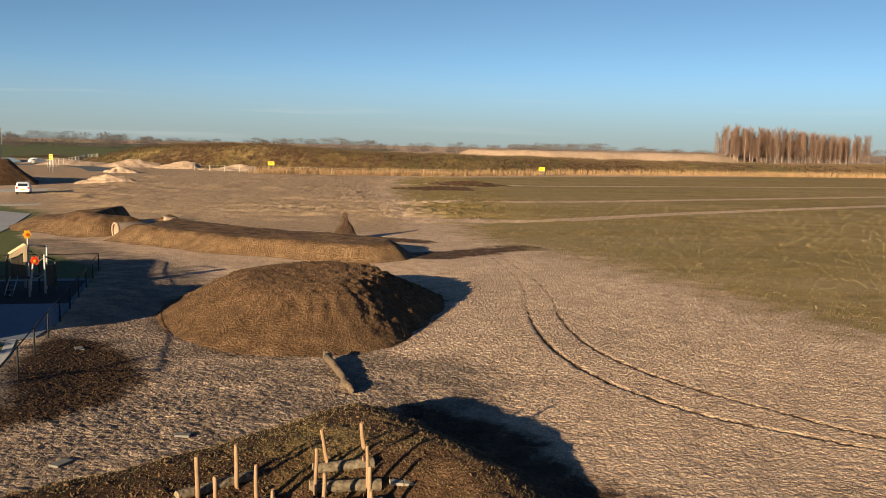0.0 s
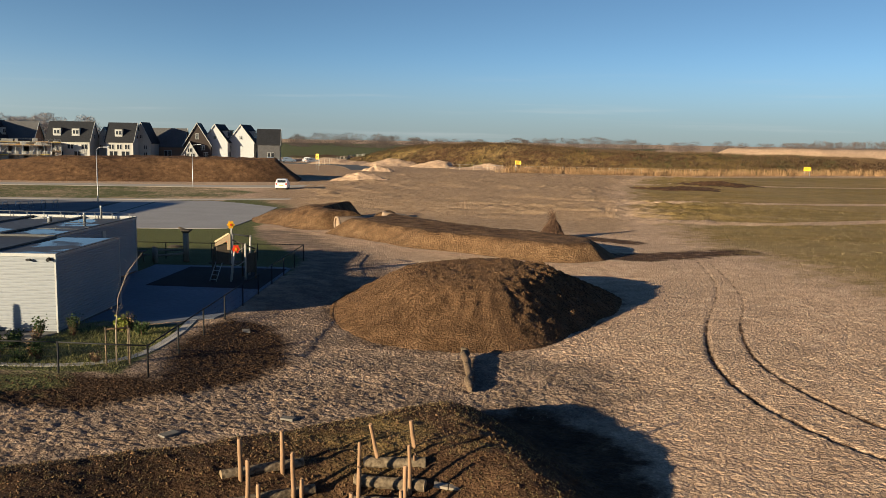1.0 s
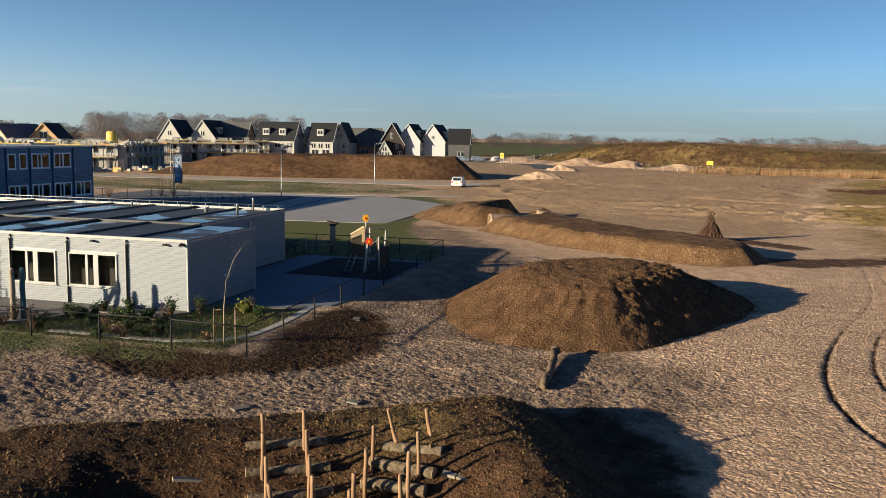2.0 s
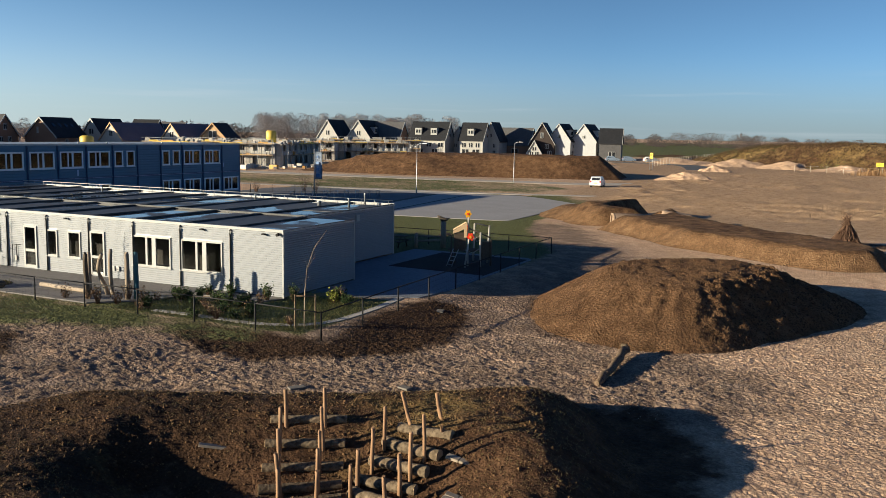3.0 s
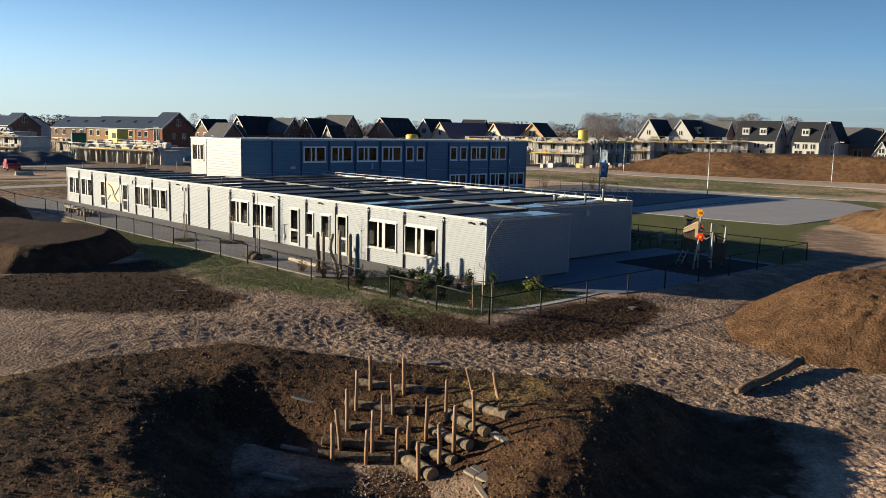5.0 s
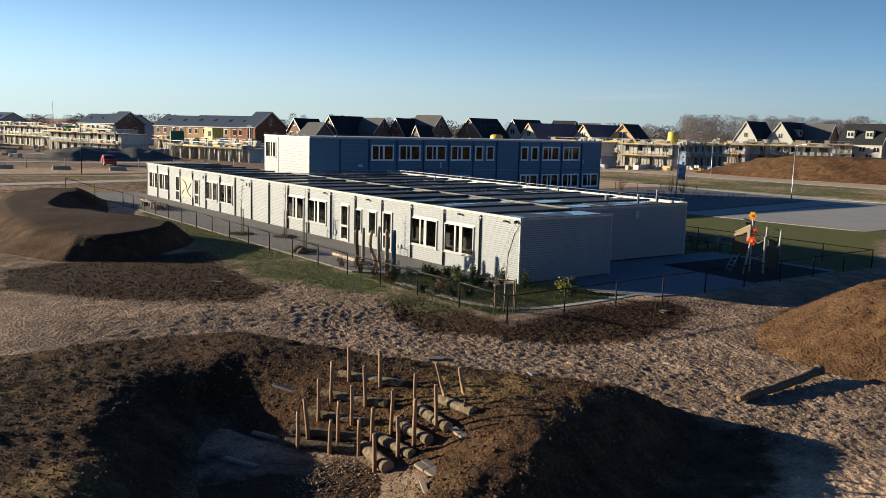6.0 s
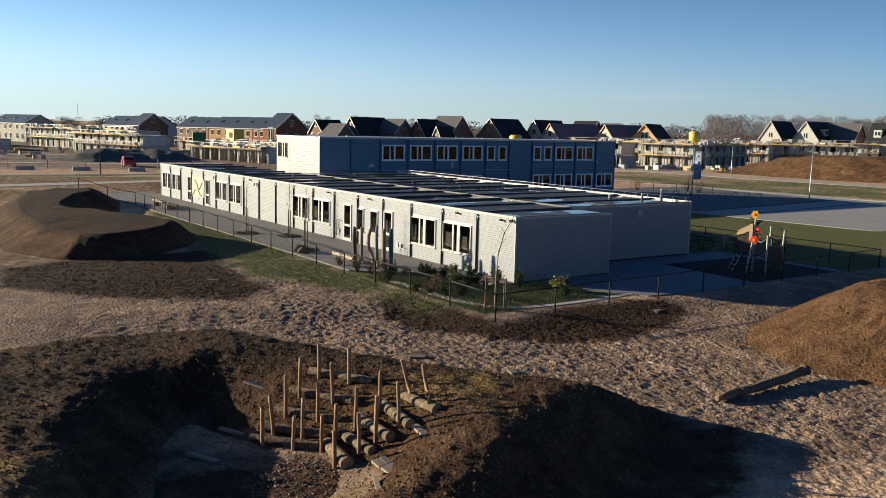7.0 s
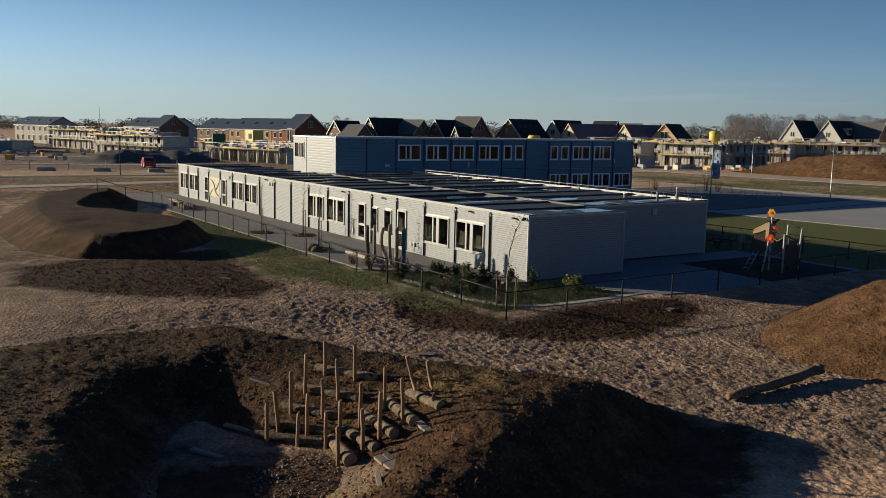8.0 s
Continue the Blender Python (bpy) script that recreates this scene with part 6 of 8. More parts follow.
def car(x, y, z, turn, paint, label, group=""):
    ob = thing("car", x, y, z, turn, label, "car", group)
    side = [(-2.0, 0.28), (-2.08, 0.55), (-2.05, 0.95), (-1.85, 1.0), (-1.55, 1.45), (-1.2, 1.55), (0.15, 1.55), (0.55, 1.42), (1.1, 1.0), (1.85, 0.88), (2.1, 0.7), (2.12, 0.35), (2.0, 0.25)]
    bm = bmesh.new()
    rows = []
    for w, k in ((-0.86, 0.94), (-0.80, 1.0), (0.80, 1.0), (0.86, 0.94)):
        rows.append([bm.verts.new((px * (k if pz > 0.9 else 1), w * (0.84 if pz > 1.2 else 1), pz)) for px, pz in side])
    for a, b_ in zip(rows, rows[1:]):
        for i in range(len(side)):
            j = (i + 1) % len(side)
            bm.faces.new((a[i], a[j], b_[j], b_[i]))
    bm.faces.new(rows[0][::-1])
    bm.faces.new(rows[-1])
    bmesh.ops.recalc_face_normals(bm, faces=bm.faces[:])
    body = part("body", bm, paint, ob)
    rear = bmesh.new()
    block(rear, -0.02, 0.02, -0.58, 0.58, -0.2, 0.2, pose(-1.745, 0, 1.23, 0, 34, 0))
    part("rear_window", rear, CAR_GLASS, body)
    front = bmesh.new()
    block(front, -0.02, 0.02, -0.6, 0.6, -0.28, 0.28, pose(0.85, 0, 1.24, 0, -53, 0))
    part("windscreen", front, CAR_GLASS, body)
    for s in (-1, 1):
        bm = bmesh.new()
        block(bm, -1.35, -0.45, -0.012, 0.012, -0.17, 0.17, pose(0, s * 0.765, 1.22, s * 18, 0, 0))
        part("side_window", bm, CAR_GLASS, body)
        bm = bmesh.new()
        block(bm, -0.38, 0.48, -0.012, 0.012, -0.17, 0.17, pose(0, s * 0.765, 1.22, s * 18, 0, 0))
        part("side_window", bm, CAR_GLASS, body)
        part("tail_light", soft_box(-2.10, -1.98, s * 0.70 - 0.1, s * 0.70 + 0.1, 0.72, 0.98, 0.02), LAMP_RED, body)
        for wx in (-1.25, 1.3):
            wheel = part("wheel", bar([(wx, s * 0.66, 0.31), (wx, s * 0.87, 0.31)], 0.31, 18), TYRE, ob)
            part("rim", bar([(wx, s * 0.86, 0.31), (wx, s * 0.885, 0.31)], [0.2, 0.18], 14), GREY_METAL, wheel)
    part("bumper", soft_box(-2.14, -1.95, -0.8, 0.8, 0.3, 0.56, 0.04), paint, ob)
    part("number_bar", box(-2.15, -2.14, -0.26, 0.26, 0.6, 0.7), SIGN_YELLOW, body)
    return ob


car(-57.0, 117.5, land_z(-57.0, 117.5), 112, CAR_PAINT, "white estate car parked on the churned sand")


# ---- new houses ----
TILE_DARK = surface("dark_roof_tiles", (0.013, 0.0135, 0.016), (0.026, 0.027, 0.031), 0.4, 0.75, 0, 0.02, 6, 0.2, 0.2)
TILE_GREY = surface("grey_roof_tiles", (0.06, 0.058, 0.06), (0.10, 0.097, 0.098), 0.4, 0.7, 0, 0.02, 6, 0.2, 0.3)
TILE_PURPLE = surface("purple_brown_tiles", (0.12, 0.088, 0.10), (0.18, 0.135, 0.15), 0.4, 0.6, 0, 0.02, 6, 0.2, 0.3)
STUCCO_WHITE = surface("white_plaster", (0.34, 0.328, 0.30), (0.42, 0.405, 0.37), 0.3, 0.85, 0, 0, 8, 0.12, 0.2)
STUCCO_BLUEWHITE = surface("pale_plaster", (0.32, 0.33, 0.34), (0.40, 0.41, 0.42), 0.3, 0.85, 0, 0, 8, 0.12, 0.2)
BRICK_BROWN = surface("brown_brick", (0.145, 0.087, 0.060), (0.230, 0.145, 0.102), 0.5, 0.9, 0, 0.004, 14, 0.2, 0.2)
BRICK_DARK = surface("dark_brick", (0.035, 0.027, 0.024), (0.06, 0.047, 0.042), 0.5, 0.9, 0, 0.004, 14, 0.2, 0.2)
BRICK_RED = surface("red_brick", (0.173, 0.063, 0.036), (0.252, 0.101, 0.058), 0.5, 0.9, 0, 0.004, 14, 0.2, 0.2)
BRICK_TAN = surface("tan_brick", (0.259, 0.151, 0.072), (0.346, 0.216, 0.108), 0.5, 0.9, 0, 0.004, 14, 0.2, 0.2)
LIME_BLOCK = surface("white_building_block", (0.36, 0.335, 0.30), (0.52, 0.49, 0.44), 0.6, 0.9, 0, 0.01, 6, 0.35, 0.2, (1, 1, 1), 0.3)
SLAB_GREY = surface("concrete_floor_slab", (0.30, 0.28, 0.25), (0.40, 0.38, 0.34), 0.6, 0.9, 0, 0, 6, 0.3, 0.2)
TIMBER = surface("fresh_timber", (0.42, 0.27, 0.14), (0.58, 0.40, 0.23), 0.8, 0.8, 0, 0, 8, 0.2, 0.2)
DARK_PANE = surface("dark_window_pane", (0.015, 0.017, 0.02), (0.03, 0.032, 0.036), 1.0, 0.1, 0, 0, 4, 0.1)


def house_window(parent, cx, z, w, h, face, mullion=True):
    """face: (origin, along) in the house's own plan; the wall's outside is to the right of along."""
    (ox, oy), (ax, ay) = face
    turn = math.degrees(math.atan2(ay, ax))
    m = pose(ox + ax * cx, oy + ay * cx, z, 0, 0, turn)
    bm = bmesh.new()
    block(bm, -w / 2, w / 2, -0.08, 0.03, 0, h, m)
    fr = part("window", bm, TRIM_WHITE, parent)
    n = 2 if mullion else 1
    for k in range(n):
        bm = bmesh.new()
        a, b_ = -w / 2 + w * k / n, -w / 2 + w * (k + 1) / n
        block(bm, a + 0.12, b_ - 0.12, -0.11, -0.081, 0.14, h - 0.14, m)
        part("pane", bm, DARK_PANE, fr)
    return fr


def house(x, y, turn, w, l, eave, ridge, wall, roof, label, front=(), side=(), dormers=(), skylights=0, group="new houses", z=0.25, over=0.35, chimney=False, timber=False):
    """Gable front at y=0 facing -y; the ridge runs along +y. front, side: windows (along, z, w, h)."""
    ob = thing("house", x, y, z, turn, label, "house", group)
    bm = bmesh.new()
    prof = [(-w / 2, -0.5), (w / 2, -0.5), (w / 2, eave), (0, ridge), (-w / 2, eave)]
    a = [bm.verts.new((px, 0, pz)) for px, pz in prof]
    b_ = [bm.verts.new((px, l, pz)) for px, pz in prof]
    bm.faces.new(a)
    bm.faces.new(b_[::-1])
    for i in range(5):
        j = (i + 1) % 5
        bm.faces.new((a[i], b_[i], b_[j], a[j]))
    bmesh.ops.recalc_face_normals(bm, faces=bm.faces[:])
    walls = part("wall", bm, wall, ob)
    rise = (ridge - eave) / (w / 2)
    for s in (-1, 1):
        bm = bmesh.new()
        x0, x1, z0, z1 = s * (w / 2 + over), 0.0, eave - over * rise + 0.12, ridge + 0.12
        v = [bm.verts.new(p) for p in ((x0, -over, z0), (x1, -over, z1), (x1, l + over, z1), (x0, l + over, z0), (x0, -over, z0 + 0.22), (x1, -over, z1 + 0.22), (x1, l + over, z1 + 0.22), (x0, l + over, z0 + 0.22))]
        for f in ((0, 1, 2, 3), (7, 6, 5, 4), (0, 4, 5, 1), (1, 5, 6, 2), (2, 6, 7, 3), (3, 7, 4, 0)):
            bm.faces.new([v[i] for i in f])
        bmesh.ops.recalc_face_normals(bm, faces=bm.faces[:])
        slope = part("roof", bm, roof, ob)
        bm = bmesh.new()
        v = [bm.verts.new(p) for p in ((x0, -over - 0.05, z0 - 0.15), (x1, -over - 0.05, z1 - 0.15), (x1, -over - 0.05, z1 + 0.26), (x0, -over - 0.05, z0 + 0.26), (x0, -over + 0.07, z0 - 0.15), (x1, -over + 0.07, z1 - 0.15), (x1, -over + 0.07, z1 + 0.26), (x0, -over + 0.07, z0 + 0.26))]
        for f in ((0, 1, 2, 3), (7, 6, 5, 4), (0, 4, 5, 1), (1, 5, 6, 2), (2, 6, 7, 3), (3, 7, 4, 0)):
            bm.faces.new([v[i] for i in f])
        bmesh.ops.recalc_face_normals(bm, faces=bm.faces[:])
        part("verge_board", bm, TIMBER if timber else TRIM_WHITE, ob)
        for k in range(skylights if s == 1 else 0):
            f = (k + 1) / (skylights + 1)
            px, pz = s * w * 0.22, ridge - w * 0.22 * rise + 0.37
            ang = math.degrees(math.atan(rise)) * s
            part("skylight", box(-0.55, 0.55, -0.4, 0.4, -0.03, 0.05), DARK_PANE, slope).matrix_basis = pose(px, l * f, pz, 0, ang, 0)
    for wn in front:
        house_window(walls, *wn, ((0, 0), (1, 0)))
    for s, *wn in side:
        face = ((w / 2, 0), (0, 1)) if s > 0 else ((-w / 2, l), (0, -1))
        house_window(walls, *wn, face)
    for s, at in dormers:
        px = s * w * 0.27
        zz = ridge - w * 0.27 * rise
        d = part("dormer", box(px - 1.1 if s < 0 else px - 1.0, px + 1.0 if s < 0 else px + 1.1, at - 1.1, at + 1.1, zz - 1.0, zz + 1.15), TRIM_WHITE, ob)
        house_window(d, at if s > 0 else l - at, zz - 0.55, 1.7, 1.3, ((px + 1.1, 0), (0, 1)) if s > 0 else ((px - 1.1, l), (0, -1)))
        part("dormer_roof", box(px - 1.3, px + 1.3, at - 1.3, at + 1.3, zz + 1.15, zz + 1.35), roof, d)
    if chimney:
        part("chimney", box(-0.4, 0.4, l * 0.6, l * 0.6 + 0.8, ridge - 0.6, ridge + 1.0), BRICK_BROWN, ob)
    return ob


N0 = -70.0       # the way the gables of the villas face
ONE = [(0, 6.2, 1.3, 1.6), (-1.5, 3.2, 1.2, 1.4), (1.5, 3.2, 1.2, 1.4)]
g = "white gabled villas"
house(-203.5, 194.5, N0 + 90, 7.6, 11, 5.4, 10.9, STUCCO_WHITE, TILE_DARK, "white plastered villa with a steep dark roof behind scaffolding", ONE, [(1, 3, 3.2, 1.2, 1.4)], [], 0, g)
house(-196.5, 201.5, N0 + 90, 8.4, 14, 5.4, 10.9, STUCCO_WHITE, TILE_DARK, "white plastered villa with a dormer in its dark roof", ONE, [(1, 4, 3.2, 1.2, 1.4)], [(1, 6.0)], 0, g)
house(-172.9, 219.5, N0 + 180, 8.6, 12.5, 5.4, 10.8, STUCCO_WHITE, TILE_DARK, "white villa with two dormers in a long dark roof", [(0, 6.0, 1.2, 1.4)], [(-1, 3, 3.0, 1.8, 1.5), (-1, 7, 3.0, 1.8, 1.5), (-1, 11, 3.0, 1.8, 1.5), (-1, 4, 0.5, 2.0, 2.0), (-1, 9, 0.5, 2.0, 2.0)], [(-1, 4.2), (-1, 9.6)], 0, g)
house(-172.6, 223.6, N0 + 90, 5.2, 8, 5.2, 9.4, STUCCO_WHITE, TILE_DARK, "narrow white gabled house between two villas", [(-1.0, 3.0, 1.0, 1.3), (1.0, 3.0, 1.0, 1.3), (0, 6.0, 0.7, 1.0)], [], [], 0, g)
house(-163.0, 226.3, N0 + 180, 8.4, 8, 5.4, 10.7, STUCCO_WHITE, TILE_DARK, "white villa with a dormer and large ground-floor windows", [(0, 6.0, 1.2, 1.4)], [(-1, 1.7, 3.0, 1.5, 1.6), (-1, 4.0, 3.0, 1.5, 1.6), (-1, 6.3, 3.0, 1.5, 1.6), (-1, 2.2, 0.5, 2.4, 2.1), (-1, 5.7, 0.5, 2.4, 2.1)], [(-1, 4.4)], 0, g)
house(-162.9, 228.2, N0 + 90, 5.4, 9, 5.4, 11.0, STUCCO_WHITE, TILE_DARK, "white gabled wing of a villa with three storeys of windows", [(0, 6.3, 0.9, 1.3), (-1.2, 3.0, 1.0, 1.4), (1.2, 3.0, 1.0, 1.4), (-1.2, 0.5, 1.1, 1.8), (1.2, 0.5, 1.1, 1.8)], [], [], 0, g)
house(-157.9, 244.6, N0 + 180, 8.0, 13, 4.0, 9.4, BRICK_BROWN, TILE_GREY, "low brown brick house with a plain grey roof", [], [(-1, 3, 0.8, 1.8, 1.6), (-1, 8, 0.8, 2.4, 2.0)], [], 0, g)
house(-150.8, 239.5, N0 + 96, 8.2, 11, 4.6, 11.2, BRICK_DARK, TILE_DARK, "dark brick villa with a steep blue-black roof", [(1.7, 3.0, 1.2, 1.5), (0, 6.4, 1.0, 1.8), (2.6, 0.6, 1.3, 1.8)], [(1, 3, 2.0, 1.0, 2.6), (1, 6, 2.0, 1.0, 2.6)], [], 0, g)
house(-151.4, 236.3, N0 + 90, 4.6, 4, 1.6, 5.4, TRIM_WHITE, TILE_DARK, "small white A-shaped glazed porch wing of a villa", [(-0.9, 0.5, 1.4, 1.6), (0.9, 0.5, 1.4, 1.6), (0, 2.3, 1.5, 1.4)], [], [], 0, g)
house(-146.9, 243.5, N0 + 82, 8.0, 9, 5.6, 10.9, STUCCO_BLUEWHITE, TILE_DARK, "white villa with dormers and its side in shade", [(0, 6.4, 1.0, 1.2)], [(1, 2, 0.6, 1.2, 2.0), (1, 5, 0.6, 2.6, 2.2), (1, 3, 3.2, 1.0, 1.4), (1, 6.5, 3.2, 1.0, 1.4)], [(1, 3.0), (1, 6.6)], 0, g)
house(-140.4, 248.1, N0 + 82, 8.4, 10, 5.6, 10.9, STUCCO_BLUEWHITE, TILE_DARK, "white villa with one dormer and its side in shade", [(0, 6.4, 1.0, 1.2)], [(1, 2, 0.6, 1.2, 2.0), (1, 6, 0.6, 2.6, 2.2), (1, 3, 3.2, 1.0, 1.4), (1, 7.5, 3.2, 1.0, 1.4)], [(1, 4.4)], 0, g)
house(-128.6, 252.0, N0 + 186, 8.0, 6.8, 5.2, 9.6, TILE_GREY, TILE_DARK, "villa with a grey tiled upper storey and white ground floor", [(0, 3.0, 1.2, 1.6)], [(-1, 4, 0.6, 2.2, 2.0)], [], 0, g)
house(-190.0, 216.0, N0 + 180, 8.0, 10, 5.6, 10.6, BRICK_BROWN, TILE_GREY, "grey roofed house behind the white villas", [], [], [], 0, g)

# brick houses behind the blue block
def brick_house(px, py, turn, w, l, eave, ridge, wall, roof, label, front, side, sky_):
    return house(px, py, turn, w, l, eave, ridge, wall, roof, label, front, side, [], sky_, "houses behind the blue block", timber=wall is TIMBER or roof is TILE_PURPLE)


brick_house(-230.5, 60.0, 24, 7.0, 8, 4.4, 8.0, BRICK_BROWN, TILE_DARK, "brown brick house with a dark steep roof", ONE, [], 0)
brick_house(-222.0, 66.5, 118, 7.0, 7, 3.4, 7.0, BRICK_BROWN, TILE_GREY, "brick house with solar panels on a low grey roof", [], [(-1, 3, 3.0, 1.2, 0.8)], 0)
brick_house(-227.8, 69.4, 24, 7.8, 12, 4.4, 9.0, BRICK_BROWN, TILE_DARK, "brown brick house with a dark roof and a white dormer", ONE, [], 0)
brick_house(-223.7, 84.0, 118, 7.6, 8, 4.8, 8.7, BRICK_BROWN, TILE_GREY, "grey roofed house among the brick houses", ONE, [], 0)
brick_house(-222.5, 87.5, 24, 7.2, 10, 4.2, 8.8, BRICK_RED, TILE_DARK, "red brick gabled house with a white verge", ONE, [], 0)
brick_house(-218.2, 99.4, 118, 9.6, 9, 4.6, 9.9, BRICK_BROWN, TILE_GREY, "tall brown brick house with a steep grey roof", ONE, [(-1, 6, 3.0, 1.2, 1.4)], 0)
brick_house(-214.6, 90.8, 24, 4.4, 5, 3.2, 6.9, BRICK_TAN, TILE_DARK, "small tan brick gabled wing", [(0, 4.2, 1.0, 1.2)], [], 0)
brick_house(-215.1, 106.9, 26, 9.4, 12, 4.6, 9.4, BRICK_BROWN, TILE_DARK, "brown brick house with skylights in its dark roof", [(-0.8, 5.6, 0.6, 1.6)], [(1, 4, 3.0, 1.0, 1.2), (1, 8, 3.0, 1.0, 1.2)], 4)
brick_house(-217.0, 121.6, 20, 7.4, 11, 4.6, 9.4, STUCCO_WHITE, TILE_DARK, "white house with a dark roof under construction", [(0, 5.4, 1.6, 1.6)], [], 0)
brick_house(-207.9, 122.3, 10, 9.0, 16, 4.0, 8.4, STUCCO_WHITE, TILE_PURPLE, "unfinished house with bare timber verge and purple roof", [(0, 5.0, 1.4, 1.6)], [], 0)
brick_house(-223.5, 146.0, 118, 8.0, 8, 5.0, 9.6, BRICK_BROWN, TILE_DARK, "dark roofed house behind the purple roofs", [], [], 0)
brick_house(-219.5, 152.2, 118, 8.0, 7, 5.0, 9.0, BRICK_BROWN, TILE_GREY, "grey roofed house behind the purple roofs", [], [], 0)
brick_house(-200.5, 135.7, 10, 8.6, 13, 4.0, 8.4, STUCCO_WHITE, TILE_PURPLE, "unfinished house with pale gable and purple roof", [(0, 5.0, 1.4, 1.6)], [], 0)
brick_house(-194.8, 144.8, 30, 8.4, 9, 4.4, 8.8, TIMBER, TILE_DARK, "unfinished house with a dark roof and an open timber gable", [(0, 5.0, 2.2, 2.0)], [], 0)


# terraces with long blue-grey roofs
def terrace(a, b_, deep, eave, ridge, wall, label, n, gable_end=True):
    dx, dy = b_[0] - a[0], b_[1] - a[1]
    long = math.hypot(dx, dy)
    turn = math.degrees(math.atan2(dy, dx))
    ob = thing("terrace", a[0], a[1], 0.2, turn, label, "terraced houses", "terraces")
    bm = bmesh.new()
    prof = [(0, -0.5), (deep, -0.5), (deep, eave), (deep / 2, ridge), (0, eave)]
    p = [bm.verts.new((0, y, z)) for y, z in prof]
    q = [bm.verts.new((long, y, z)) for y, z in prof]
    bm.faces.new(p)
    bm.faces.new(q)
    for i in range(5):
        bm.faces.new((p[i], q[i], q[(i + 1) % 5], p[(i + 1) % 5]))
    bmesh.ops.recalc_face_normals(bm, faces=bm.faces[:])
    body = part("wall", bm, wall, ob)
    for s in (0, 1):
        bm = bmesh.new()
        y0 = -0.3 if s == 0 else deep + 0.3
        v = [bm.verts.new(t) for t in ((-0.2, y0, eave - 0.1), (long + 0.2, y0, eave - 0.1), (long + 0.2, deep / 2, ridge + 0.1), (-0.2, deep / 2, ridge + 0.1))]
        v2 = [bm.verts.new(t.co + Vector((0, 0, 0.22))) for t in v]
        bm.faces.new(v)
        bm.faces.new(v2[::-1])
        for i in range(4):
            bm.faces.new((v[i], v2[i], v2[(i + 1) % 4], v[(i + 1) % 4]))
        bmesh.ops.recalc_face_normals(bm, faces=bm.faces[:])
        rf = part("roof", bm, TILE_SLATE, ob)
        if s == 0:
            for k in range(n):
                t = (k + 0.5) / n
                part("skylight", box(-0.5, 0.5, -0.5, 0.5, 0, 0.08), DARK_PANE, rf).matrix_basis = pose(long * t, deep * 0.26, eave + (ridge - eave) * 0.52 + 0.34, math.degrees(math.atan2(ridge - eave, deep / 2)), 0, 0)
    for k in range(n):
        for c in (0.28, 0.72):
            for z, h in ((0.6, 1.8), (3.5, 1.5)):
                house_window(body, long * (k + c) / n, z, 1.3, h, ((0, 0), (1, 0)), False)
    return ob


TILE_SLATE = surface("blue_grey_slates", (0.026, 0.038, 0.058), (0.046, 0.06, 0.085), 0.3, 0.5, 0, 0, 6, 0.2, 0.5)
terrace((-270.8, 2.4), (-248.6, 15.6), 9, 5.3, 7.9, LIME_BLOCK, "row of new terraced houses with slate-blue roofs", 4)
house(-246.8, 16.6, 120.7, 9.4, 5, 5.4, 8.6, BRICK_BROWN, TILE_SLATE, "brick end house of a terrace with a taller gable", ONE, [], [], 0, "terraces")
terrace((-237, 22.6), (-224.5, 30.0), 9, 5.3, 7.9, BRICK_BROWN, "brown brick terrace with slate-blue roofs", 2)
terrace((-224.3, 30.1), (-208.4, 39.5), 9, 5.4, 8.1, BRICK_TAN, "tan brick terrace with slate-blue roofs", 3)
terrace((-208.2, 39.6), (-199.5, 44.8), 9, 5.4, 8.1, BRICK_RED, "red brick terrace with slate-blue roofs", 2)
house(-195.2, 47.3, 120.7, 9.6, 5, 5.6, 9.1, BRICK_RED, TILE_SLATE, "red brick end house with a taller gable", ONE, [(-1, 3, 2.6, 1.8, 3.4)], [], 0, "terraces")
terrace((-290, -31.0), (-270, -19), 9, 5.2, 7.6, SLAB_GREY, "far terrace with pale grey roofs under construction", 3)


# ---- shells of houses under construction, with scaffolds ----
DECK_WOOD = surface("grey_scaffold_boards", (0.22, 0.18, 0.14), (0.34, 0.29, 0.23), 0.8, 0.85, 0, 0, 8, 0.3, 0.2)


ORANGE_BOARD = surface("orange_formwork", (0.50, 0.26, 0.06), (0.62, 0.36, 0.10), 0.8, 0.7, 0, 0, 6, 0.3)
YELLOW_BOARD = surface("yellow_formwork", (0.60, 0.42, 0.06), (0.70, 0.50, 0.10), 0.8, 0.7, 0, 0, 6, 0.3)


